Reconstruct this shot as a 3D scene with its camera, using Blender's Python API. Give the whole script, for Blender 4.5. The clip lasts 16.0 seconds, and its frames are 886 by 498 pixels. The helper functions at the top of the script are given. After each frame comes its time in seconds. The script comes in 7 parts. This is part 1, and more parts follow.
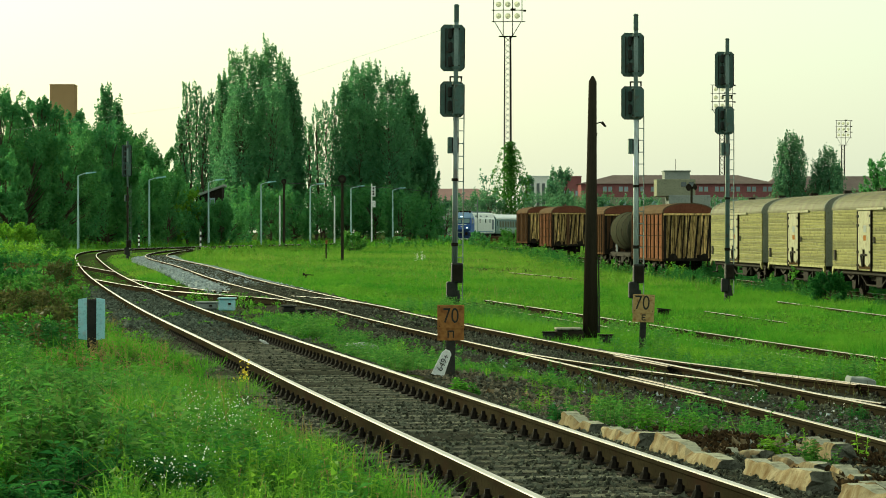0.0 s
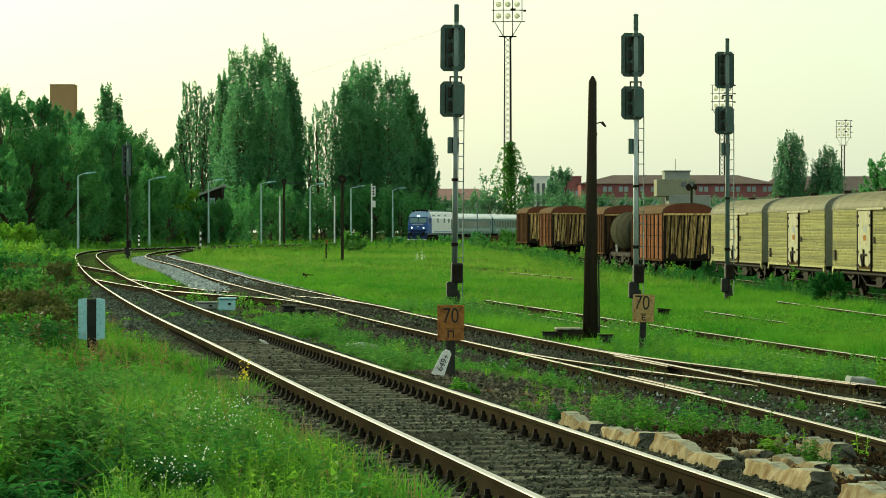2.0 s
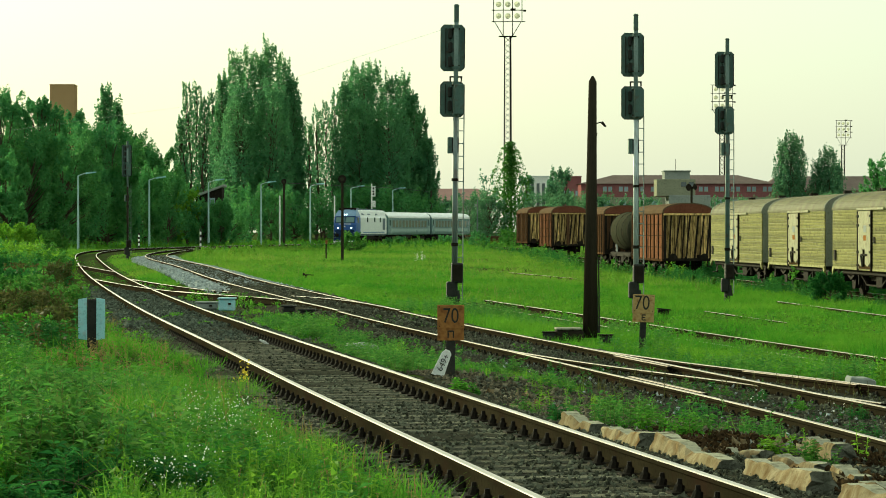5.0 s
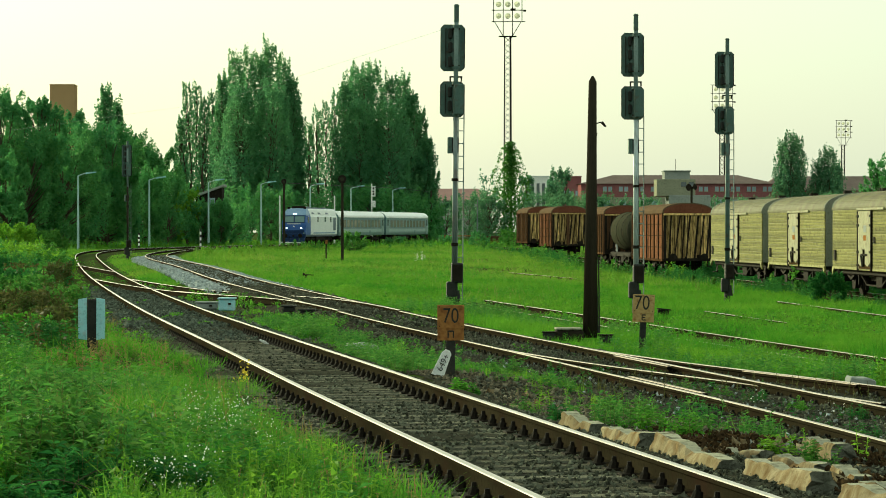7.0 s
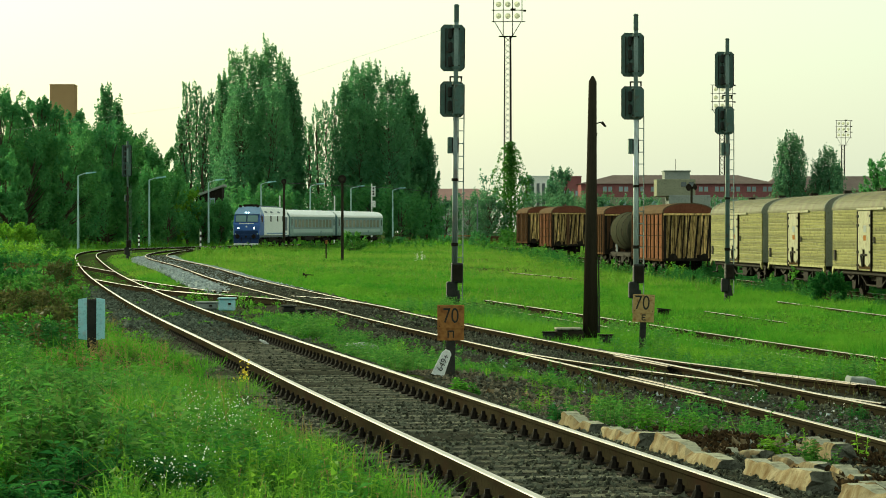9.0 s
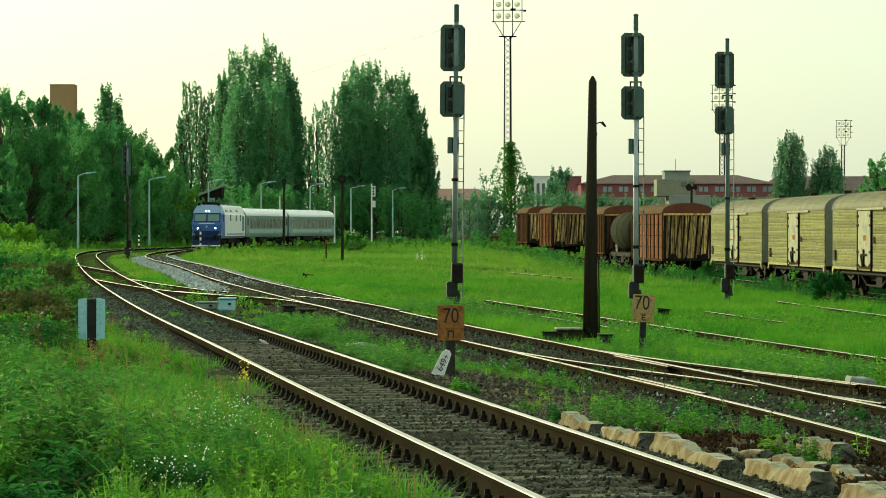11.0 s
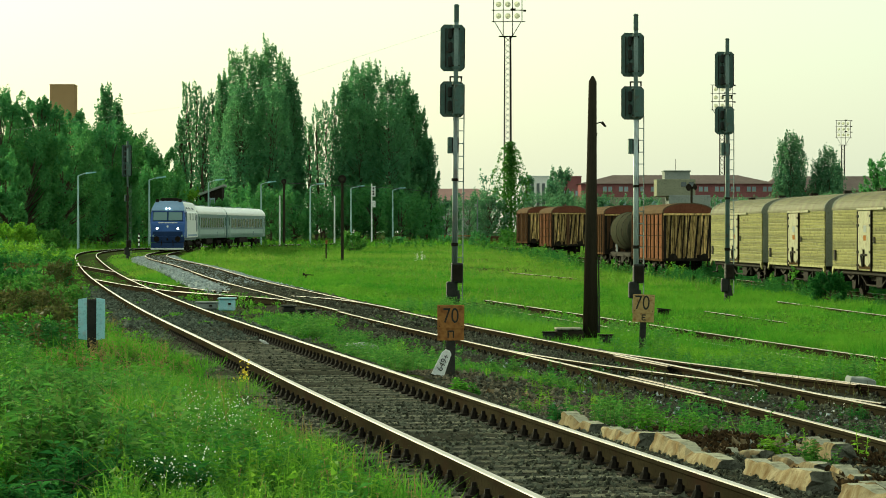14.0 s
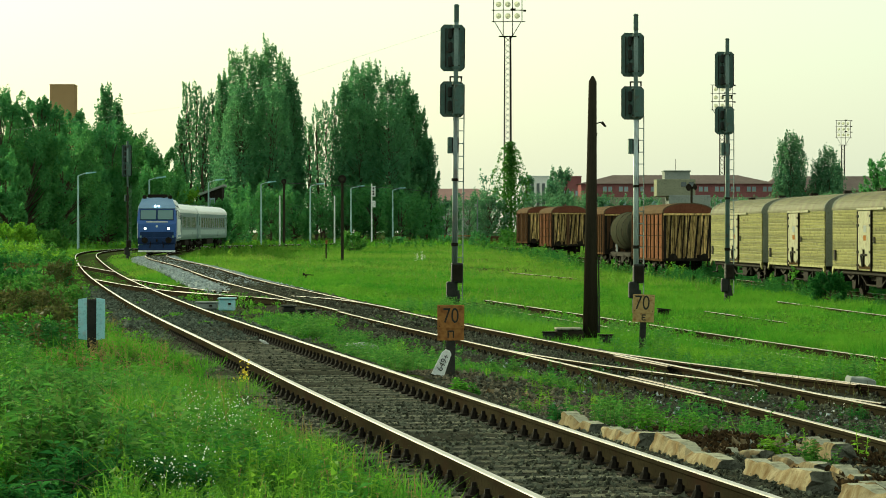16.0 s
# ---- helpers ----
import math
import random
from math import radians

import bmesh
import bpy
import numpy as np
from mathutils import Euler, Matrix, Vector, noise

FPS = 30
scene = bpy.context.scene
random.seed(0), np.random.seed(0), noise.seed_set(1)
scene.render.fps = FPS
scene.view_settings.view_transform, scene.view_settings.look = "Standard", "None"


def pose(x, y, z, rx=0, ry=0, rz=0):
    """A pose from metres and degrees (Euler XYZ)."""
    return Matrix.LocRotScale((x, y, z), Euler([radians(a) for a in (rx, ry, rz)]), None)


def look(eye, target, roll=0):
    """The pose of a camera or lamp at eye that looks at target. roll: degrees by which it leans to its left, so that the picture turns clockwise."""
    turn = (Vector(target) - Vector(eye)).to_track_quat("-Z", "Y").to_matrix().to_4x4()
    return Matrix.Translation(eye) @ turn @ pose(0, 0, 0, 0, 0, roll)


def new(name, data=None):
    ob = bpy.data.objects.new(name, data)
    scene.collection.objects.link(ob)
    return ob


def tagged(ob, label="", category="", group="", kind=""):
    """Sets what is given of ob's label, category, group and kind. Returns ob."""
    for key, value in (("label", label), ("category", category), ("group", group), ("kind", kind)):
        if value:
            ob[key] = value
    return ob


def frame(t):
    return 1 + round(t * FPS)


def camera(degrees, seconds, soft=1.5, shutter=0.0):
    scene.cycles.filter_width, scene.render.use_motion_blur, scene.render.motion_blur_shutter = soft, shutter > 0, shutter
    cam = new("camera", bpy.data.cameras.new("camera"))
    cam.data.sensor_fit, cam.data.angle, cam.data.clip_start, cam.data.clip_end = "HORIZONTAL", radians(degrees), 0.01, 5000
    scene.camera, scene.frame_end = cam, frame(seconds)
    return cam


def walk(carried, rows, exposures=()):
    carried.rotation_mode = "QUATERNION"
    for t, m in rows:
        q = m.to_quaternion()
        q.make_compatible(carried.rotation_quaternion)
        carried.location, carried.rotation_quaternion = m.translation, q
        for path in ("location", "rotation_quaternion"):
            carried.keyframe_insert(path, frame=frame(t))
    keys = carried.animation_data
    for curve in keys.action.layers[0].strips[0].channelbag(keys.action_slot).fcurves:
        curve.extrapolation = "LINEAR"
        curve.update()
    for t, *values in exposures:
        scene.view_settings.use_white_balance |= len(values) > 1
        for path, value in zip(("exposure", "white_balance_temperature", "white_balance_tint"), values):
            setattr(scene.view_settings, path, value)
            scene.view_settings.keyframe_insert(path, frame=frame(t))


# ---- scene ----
# Camera: a long lens on a tripod, standing still.
EYE = (0.0, 0.0, 1.72)
cam = camera(18.557, 16.0, soft=0.95)
STAND = look(EYE, (0.0, 100.0, 1.72 - 0.646))
walk(cam, [(0.0, STAND), (16.0, STAND)], exposures=[(0.0, 0.4, 6300, -18), (16.0, 0.4, 6300, -18)])

# Light: a hazy evening sky and a low, veiled sun.
SUN_AZ, SUN_EL = radians(-40), radians(15)
world = bpy.data.worlds.new("evening_sky")
scene.world = world
world.use_nodes = True
wn = world.node_tree.nodes
wl = world.node_tree.links
wn.clear()
sky = wn.new("ShaderNodeTexSky")
sky.sky_type = "NISHITA"
sky.sun_disc = False
sky.sun_elevation, sky.sun_rotation = SUN_EL, SUN_AZ
sky.air_density, sky.dust_density, sky.ozone_density = 1.0, 4.0, 1.0
haze = wn.new("ShaderNodeMix")
haze.data_type = "RGBA"
haze.inputs[0].default_value = 0.5
haze.inputs[7].default_value = (9.3, 8.8, 7.7, 1)
bg = wn.new("ShaderNodeBackground")
bg.inputs["Strength"].default_value = 0.115
wout = wn.new("ShaderNodeOutputWorld")
wl.new(sky.outputs[0], haze.inputs[6])
wl.new(haze.outputs[2], bg.inputs["Color"])
wl.new(bg.outputs[0], wout.inputs["Surface"])
sun = new("sun", bpy.data.lights.new("sun", "SUN"))
sun.data.energy, sun.data.angle, sun.data.color = 4.2, radians(3), (1.0, 0.87, 0.62)
sun.matrix_world = look((math.sin(SUN_AZ) * math.cos(SUN_EL) * 50, math.cos(SUN_AZ) * math.cos(SUN_EL) * 50,
                         math.sin(SUN_EL) * 50), (0, 0, 0))


# ---------------------------------------------------------------- materials
def nodes_of(name):
    m = bpy.data.materials.new(name)
    m.use_nodes = True
    return m, m.node_tree.nodes, m.node_tree.links, m.node_tree.nodes["Principled BSDF"]


def noise_node(n, l, coord, scale, detail=4, stretch=None):
    t = n.new("ShaderNodeTexNoise")
    t.inputs["Scale"].default_value, t.inputs["Detail"].default_value = scale, detail
    src = coord
    if stretch:
        mp = n.new("ShaderNodeMapping")
        mp.inputs["Scale"].default_value = stretch
        l.new(coord, mp.inputs["Vector"])
        src = mp.outputs[0]
    l.new(src, t.inputs["Vector"])
    return t.outputs["Fac"]


def ramp_node(n, l, fac, a, b):
    r = n.new("ShaderNodeMapRange")
    r.inputs["From Min"].default_value, r.inputs["From Max"].default_value = a, b
    l.new(fac, r.inputs["Value"])
    return r.outputs[0]


def mix_node(n, l, fac, a, b):
    m = n.new("ShaderNodeMix")
    m.data_type = "RGBA"
    for sock, v in ((m.inputs[0], fac), (m.inputs[6], a), (m.inputs[7], b)):
        if hasattr(v, "is_linked"):
            l.new(v, sock)
        elif isinstance(v, (int, float)):
            sock.default_value = v
        else:
            sock.default_value = (*v, 1)
    return m.outputs[2]


def surf(name, c1, c2, rough=0.7, metal=0.0, scale=1.5, fine=25, bump=0.25, stain=None, stain_amt=0.5,
         stretch=None, vary=0.0, island=False):
    """Two-scale procedural surface: broad patches, fine grain, optional stains and relief."""
    m, n, l, b = nodes_of(name)
    co = n.new("ShaderNodeTexCoord").outputs["Object"]
    if vary and not island:
        shift = n.new("ShaderNodeVectorMath")
        shift.operation = "ADD"
        scaled = n.new("ShaderNodeMath")
        scaled.operation = "MULTIPLY"
        scaled.inputs[1].default_value = 61.0
        l.new(n.new("ShaderNodeObjectInfo").outputs["Random"], scaled.inputs[0])
        l.new(co, shift.inputs[0])
        l.new(scaled.outputs[0], shift.inputs[1])
        co = shift.outputs[0]
    big = noise_node(n, l, co, scale, 5, stretch)
    small = noise_node(n, l, co, fine, 4, stretch)
    col = mix_node(n, l, ramp_node(n, l, big, 0.3, 0.7), c1, c2)
    dark = tuple(v * 0.6 for v in c1)
    col = mix_node(n, l, ramp_node(n, l, small, 0.5, 0.85), col, dark)
    if stain:
        st = noise_node(n, l, co, scale * 2.3, 7, stretch)
        col = mix_node(n, l, ramp_node(n, l, st, 0.62 - 0.25 * stain_amt, 0.72), col, stain)
    if vary or island:
        src = n.new("ShaderNodeNewGeometry").outputs["Random Per Island"] if island else \
            n.new("ShaderNodeObjectInfo").outputs["Random"]
        hs = n.new("ShaderNodeHueSaturation")
        l.new(ramp_node(n, l, src, 0, 1), hs.inputs["Value"])
        hs.inputs["Value"].links[0].from_node.inputs["To Min"].default_value = 1 - (vary or 0.2)
        hs.inputs["Value"].links[0].from_node.inputs["To Max"].default_value = 1 + (vary or 0.2)
        l.new(col, hs.inputs["Color"])
        col = hs.outputs[0]
    l.new(col, b.inputs["Base Color"])
    b.inputs["Roughness"].default_value, b.inputs["Metallic"].default_value = rough, metal
    b.inputs["Specular IOR Level"].default_value = 0.5 if rough < 0.5 else 0.1 if rough < 0.7 else 0.0
    if bump:
        bp = n.new("ShaderNodeBump")
        bp.inputs["Strength"].default_value, bp.inputs["Distance"].default_value = bump, 0.02
        l.new(small, bp.inputs["Height"])
        l.new(bp.outputs[0], b.inputs["Normal"])
    return m


def leafy(name, c1, c2, c3, trans=0.45, patch=0.05, rough=0.6, single=0.6):
    """Leaf or blade: diffuse and translucent, hue varying by patch, by tuft and by single leaf."""
    m, n, l, b = nodes_of(name)
    co = n.new("ShaderNodeTexCoord").outputs["Object"]
    geo = n.new("ShaderNodeNewGeometry").outputs["Random Per Island"]
    col = mix_node(n, l, ramp_node(n, l, noise_node(n, l, co, patch, 5), 0.35, 0.65), c1, c2)
    leaf = ramp_node(n, l, geo, 0.45, 1.0)
    leaf.node.inputs["To Max"].default_value = single
    col = mix_node(n, l, leaf, col, c3)
    tuft = ramp_node(n, l, noise_node(n, l, co, patch * 7, 3), 0.3, 0.7)
    tuft.node.inputs["To Min"].default_value, tuft.node.inputs["To Max"].default_value = 0.78, 1.22
    hs = n.new("ShaderNodeHueSaturation")
    l.new(tuft, hs.inputs["Value"])
    l.new(col, hs.inputs["Color"])
    col = hs.outputs[0]
    l.new(col, b.inputs["Base Color"])
    b.inputs["Roughness"].default_value = rough
    b.inputs["Specular IOR Level"].default_value = 0.04
    tr = n.new("ShaderNodeBsdfTranslucent")
    l.new(col, tr.inputs["Color"])
    mx = n.new("ShaderNodeMixShader")
    mx.inputs[0].default_value = trans
    l.new(b.outputs[0], mx.inputs[1])
    l.new(tr.outputs[0], mx.inputs[2])
    l.new(mx.outputs[0], n["Material Output"].inputs["Surface"])
    return m


def glow(name, colour, strength):
    m, n, l, b = nodes_of(name)
    b.inputs["Base Color"].default_value = (*colour, 1)
    b.inputs["Emission Color"].default_value = (*colour, 1)
    b.inputs["Emission Strength"].default_value = strength
    return m


def glassy(name, colour, rough=0.06):
    m, n, l, b = nodes_of(name)
    b.inputs["Base Color"].default_value = (*colour, 1)
    b.inputs["Roughness"].default_value = rough
    b.inputs["Specular IOR Level"].default_value = 0.8
    return m


M = {}
M["soil"] = surf("meadow_soil", (0.045, 0.036, 0.022), (0.07, 0.055, 0.035), 0.95, scale=0.5, fine=14, bump=0.9,
                 stain=(0.05, 0.12, 0.018), stain_amt=1.0)
M["ballast"] = surf("track_ballast", (0.034, 0.034, 0.025), (0.06, 0.06, 0.044), 0.95, scale=0.8, fine=22, bump=1.0,
                    stain=(0.02, 0.018, 0.014))
M["ballast_grey"] = surf("dusty_grey_ballast", (0.05, 0.062, 0.045), (0.085, 0.1, 0.075), 0.95, scale=0.8, fine=18, bump=1.0,
                    stain=(0.05, 0.046, 0.034))
M["stone_grey"] = surf("dusty_grey_stone", (0.068, 0.083, 0.062), (0.135, 0.152, 0.12), 0.9, scale=3, fine=40, island=True, vary=0.6)
M["ballast_new"] = surf("fresh_ballast", (0.25, 0.29, 0.29), (0.34, 0.38, 0.37), 0.95, scale=0.8, fine=16, bump=1.0)
M["ballast_tan"] = surf("dusty_brown_stone", (0.11, 0.095, 0.062), (0.2, 0.175, 0.12), 0.9, scale=3, fine=40, island=True, vary=0.6)
M["stone"] = surf("ballast_stone", (0.056, 0.06, 0.041), (0.13, 0.134, 0.098), 0.9, scale=3, fine=40, island=True, vary=0.7)
M["stone_new"] = surf("pale_stone", (0.30, 0.34, 0.34), (0.41, 0.45, 0.44), 0.9, scale=3, fine=40, island=True, vary=0.3)
M["sleeper"] = surf("sleeper_wood", (0.11, 0.11, 0.08), (0.18, 0.176, 0.13), 0.9, scale=1.2, fine=30, bump=0.6,
                    stain=(0.028, 0.023, 0.018), stretch=(1, 12, 12), vary=0.3)
M["rail"] = surf("rusty_rail", (0.022, 0.0185, 0.011), (0.036, 0.030, 0.018), 0.85, metal=0.0, scale=0.8, fine=30, bump=0.2,
                 stain=(0.028, 0.018, 0.012))
M["rail_top"] = surf("polished_rail_head", (0.47, 0.415, 0.325), (0.58, 0.525, 0.435), 0.33, metal=1.0, scale=0.6, fine=20, bump=0.04)
M["rail_mid"] = surf("half_worn_rail_head", (0.36, 0.30, 0.22), (0.50, 0.43, 0.34), 0.4, metal=1.0, scale=0.6, fine=20, bump=0.05)
M["rail_dull"] = surf("dull_rail_head", (0.30, 0.23, 0.165), (0.42, 0.335, 0.25), 0.45, metal=0.9, scale=0.6, fine=20, bump=0.05)
M["iron"] = surf("dark_iron", (0.016, 0.014, 0.011), (0.032, 0.026, 0.02), 0.7, metal=0.3, scale=4, fine=40)
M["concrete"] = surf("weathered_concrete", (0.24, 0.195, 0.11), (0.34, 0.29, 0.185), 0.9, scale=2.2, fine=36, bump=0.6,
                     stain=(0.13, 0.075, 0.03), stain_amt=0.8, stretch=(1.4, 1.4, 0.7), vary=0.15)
M["concrete_top"] = surf("pale_top_concrete", (0.30, 0.295, 0.21), (0.40, 0.39, 0.29), 0.9, scale=4, fine=30, bump=0.6, stain=(0.10, 0.09, 0.06), stain_amt=0.4)
M["rusty_scrap"] = surf("rusty_scrap", (0.032, 0.022, 0.012), (0.06, 0.038, 0.018), 0.95, scale=4, fine=30, island=True, vary=0.4)
M["broken_end"] = surf("dark_end_concrete", (0.085, 0.088, 0.066), (0.15, 0.148, 0.115), 0.95, scale=8, fine=40, bump=1.0)
M["mast_light"] = surf("silver_mast", (0.36, 0.43, 0.43), (0.48, 0.54, 0.53), 0.5, metal=0.2, scale=2, fine=25, bump=0.1, stain=(0.16, 0.12, 0.08), stain_amt=0.3, stretch=(1, 1, 0.2))
M["grey_paint"] = surf("grey_green_signal_paint", (0.075, 0.125, 0.11), (0.105, 0.155, 0.138), 0.55, scale=3, fine=30, bump=0.1,
                       stain=(0.09, 0.08, 0.06), stain_amt=0.3)
M["mast_upper"] = surf("dull_mast_paint", (0.13, 0.18, 0.165), (0.18, 0.235, 0.215), 0.6, scale=2, fine=25, bump=0.1)
M["mast"] = surf("galvanised_mast", (0.15, 0.19, 0.185), (0.22, 0.265, 0.255), 0.5, metal=0.3, scale=2, fine=25, bump=0.1,
                 stain=(0.14, 0.10, 0.07), stain_amt=0.35, stretch=(1, 1, 0.2))
M["black"] = surf("black_paint", (0.02, 0.022, 0.02), (0.035, 0.035, 0.03), 0.6, scale=4, fine=30, bump=0.15)
M["pole_wood"] = surf("tarred_pole", (0.026, 0.023, 0.016), (0.046, 0.038, 0.026), 0.9, scale=1.5, fine=20, bump=0.6, stretch=(6, 6, 0.4))
M["rust_plate"] = surf("rusty_plate", (0.34, 0.17, 0.055), (0.26, 0.12, 0.04), 0.8, scale=5, fine=40, bump=0.2,
                       stain=(0.15, 0.06, 0.025), stain_amt=0.6)
M["tan_plate"] = surf("faded_plate", (0.48, 0.34, 0.15), (0.40, 0.27, 0.11), 0.75, scale=5, fine=40, bump=0.15,
                      stain=(0.25, 0.13, 0.05), stain_amt=0.5)
M["white_paint"] = surf("white_paint", (0.70, 0.72, 0.70), (0.80, 0.80, 0.76), 0.6, scale=3, fine=30, bump=0.1,
                        stain=(0.45, 0.42, 0.34), stain_amt=0.3)
M["blue_white"] = surf("bluish_white_enamel", (0.31, 0.57, 0.61), (0.40, 0.66, 0.70), 0.5, scale=3, fine=30, bump=0.1,
                       stain=(0.38, 0.48, 0.5), stain_amt=0.3)
M["yellow_van"] = surf("faded_cream_paint", (0.19, 0.178, 0.052), (0.275, 0.262, 0.088), 0.6, scale=1.6, fine=14, bump=0.15,
                       stain=(0.10, 0.08, 0.03), stain_amt=0.25, vary=0.22)
M["van_roof"] = surf("dirty_cream_roof", (0.10, 0.095, 0.038), (0.155, 0.146, 0.062), 0.65, scale=0.6, fine=12, bump=0.15,
                     stain=(0.085, 0.07, 0.035), stain_amt=0.7)
M["grey_end"] = surf("grey_wagon_end", (0.17, 0.18, 0.14), (0.23, 0.235, 0.185), 0.7, scale=1, fine=15)
M["van_door"] = surf("pale_van_door", (0.25, 0.245, 0.14), (0.32, 0.31, 0.185), 0.55, scale=2, fine=20, bump=0.1,
                     stain=(0.16, 0.11, 0.05), stain_amt=0.5)
M["brown_plank"] = surf("red_brown_planks", (0.207, 0.090, 0.050), (0.274, 0.129, 0.073), 0.8, scale=1.2, fine=25, bump=0.3,
                        stain=(0.12, 0.055, 0.03), stain_amt=0.5, stretch=(3, 3, 0.3), vary=0.25)
M["tan_plank"] = surf("bleached_planks", (0.650, 0.429, 0.156), (0.806, 0.572, 0.247), 0.85, scale=1.5, fine=20, bump=0.4,
                      stain=(0.07, 0.038, 0.018), stain_amt=0.95, stretch=(3, 3, 0.6), vary=0.5)
M["dark_plank"] = surf("dark_brown_planks", (0.075, 0.04, 0.02), (0.115, 0.065, 0.035), 0.85, scale=1.2, fine=25, bump=0.3,
                       stain=(0.08, 0.045, 0.03), stain_amt=0.5, stretch=(3, 3, 0.3), vary=0.25)
M["brown_roof"] = surf("rusty_wagon_roof", (0.10, 0.07, 0.045), (0.145, 0.10, 0.062), 0.8, scale=0.8, fine=14)
M["red_brown"] = surf("red_brown_sheet", (0.13, 0.05, 0.03), (0.17, 0.065, 0.04), 0.75, scale=1, fine=14)
M["tank"] = surf("tank_grey", (0.03, 0.032, 0.022), (0.05, 0.052, 0.035), 0.75, scale=1, fine=14, stain=(0.055, 0.045, 0.03))
M["loco_blue"] = surf("locomotive_blue", (0.025, 0.09, 0.33), (0.035, 0.11, 0.38), 0.4, scale=1.5, fine=20, bump=0.03)
M["loco_light"] = surf("locomotive_light_blue", (0.16, 0.27, 0.42), (0.2, 0.31, 0.46), 0.45, scale=1.5, fine=20, bump=0.03)
M["loco_white"] = surf("locomotive_white", (0.78, 0.80, 0.75), (0.85, 0.86, 0.80), 0.45, scale=1, fine=15, bump=0.05)
M["loco_roof"] = surf("locomotive_roof", (0.13, 0.16, 0.18), (0.19, 0.22, 0.24), 0.6, scale=1, fine=15)
M["coach_grey"] = surf("coach_grey", (0.15, 0.235, 0.22), (0.19, 0.28, 0.26), 0.4, scale=0.8, fine=12, bump=0.03)
M["coach_pale"] = surf("coach_pale_panel", (0.30, 0.40, 0.37), (0.36, 0.46, 0.42), 0.4, scale=0.8, fine=12, bump=0.03)
M["coach_band"] = surf("coach_dark_band", (0.085, 0.16, 0.165), (0.11, 0.19, 0.195), 0.4, scale=0.8, fine=12, bump=0.03)
M["coach_roof"] = surf("coach_white_roof", (0.86, 0.87, 0.82), (0.90, 0.90, 0.86), 0.28, scale=0.8, fine=12, bump=0.05)
M["glass"] = glassy("window_glass", (0.05, 0.07, 0.08))
M["glass_pale"] = glassy("sky_lit_glass", (0.25, 0.33, 0.38), 0.15)
M["headlamp"] = glow("headlamp_glow", (0.8, 0.9, 1.0), 3.0)
M["lamp_disc"] = leafy("pale_lamp_glass", (0.72, 0.72, 0.62), (0.78, 0.78, 0.68), (0.72, 0.72, 0.62), 0.75, 0.5)
M["navy"] = surf("dark_navy_paint", (0.012, 0.03, 0.09), (0.02, 0.04, 0.11), 0.5, scale=2, fine=20, bump=0.03)
M["lamp_paint"] = surf("pale_green_lamp_paint", (0.33, 0.47, 0.45), (0.42, 0.56, 0.53), 0.5, scale=1, fine=12, bump=0.05)
M["dark_glass"] = glassy("windscreen_glass", (0.10, 0.19, 0.19), 0.1)
# Its brownish colour paints the light seen through the coach.
M["coach_glass"] = glassy("lit_through_coach_glass", (0.22, 0.21, 0.15), 0.12)
M["brick"] = surf("tower_brick", (0.38, 0.245, 0.125), (0.44, 0.285, 0.15), 0.9, scale=0.5, fine=6)
M["red_wall"] = surf("red_facade", (0.22, 0.085, 0.09), (0.27, 0.11, 0.11), 0.85, scale=0.3, fine=4)
M["red_roof"] = surf("brown_roof_tiles", (0.17, 0.13, 0.115), (0.21, 0.165, 0.14), 0.85, scale=0.5, fine=6)
M["pale_roof"] = surf("faded_pink_roof_tiles", (0.36, 0.22, 0.19), (0.42, 0.26, 0.22), 0.85, scale=0.5, fine=6)
M["plaster"] = surf("tan_plaster", (0.25, 0.25, 0.175), (0.31, 0.305, 0.22), 0.9, scale=0.4, fine=5)
M["plaster_grey"] = surf("grey_concrete_wall", (0.25, 0.27, 0.25), (0.32, 0.33, 0.30), 0.9, scale=0.4, fine=5)
M["grass"] = leafy("grass_blade", (0.052, 0.21, 0.015), (0.12, 0.272, 0.024), (0.175, 0.30, 0.046), 0.5, 0.22, single=0.45)
M["pale_grass"] = leafy("pale_meadow_blade", (0.065, 0.22, 0.019), (0.165, 0.285, 0.034), (0.215, 0.31, 0.056), 0.5, 0.1, single=0.4)
M["seed_grass"] = leafy("seeding_grass", (0.16, 0.21, 0.055), (0.24, 0.25, 0.08), (0.27, 0.21, 0.09), 0.45, 0.2, single=0.5)
M["lush_grass"] = leafy("lush_grass_blade", (0.055, 0.19, 0.022), (0.115, 0.265, 0.028), (0.20, 0.335, 0.055), 0.5, 1.1, single=0.6)
M["weed"] = leafy("weed_leaf", (0.05, 0.195, 0.024), (0.12, 0.30, 0.03), (0.19, 0.36, 0.05), 0.48, 1.3, single=0.5)
M["weed_dark"] = leafy("dark_weed_leaf", (0.03, 0.13, 0.034), (0.05, 0.175, 0.036), (0.09, 0.235, 0.045), 0.45, 0.6, single=0.5)
M["feather"] = leafy("feathery_weed_leaf", (0.055, 0.18, 0.036), (0.095, 0.235, 0.04), (0.185, 0.31, 0.07), 0.5, 0.9, single=0.6)
M["sapling"] = leafy("sapling_leaf", (0.12, 0.29, 0.025), (0.17, 0.33, 0.03), (0.26, 0.39, 0.05), 0.5, 0.6, single=0.5)
M["scrub"] = leafy("brown_scrub_leaf", (0.078, 0.078, 0.024), (0.058, 0.10, 0.024), (0.12, 0.10, 0.042), 0.4, 0.5)
M["stem"] = leafy("weed_stem", (0.10, 0.12, 0.04), (0.14, 0.10, 0.05), (0.12, 0.15, 0.05), 0.2, 0.8)
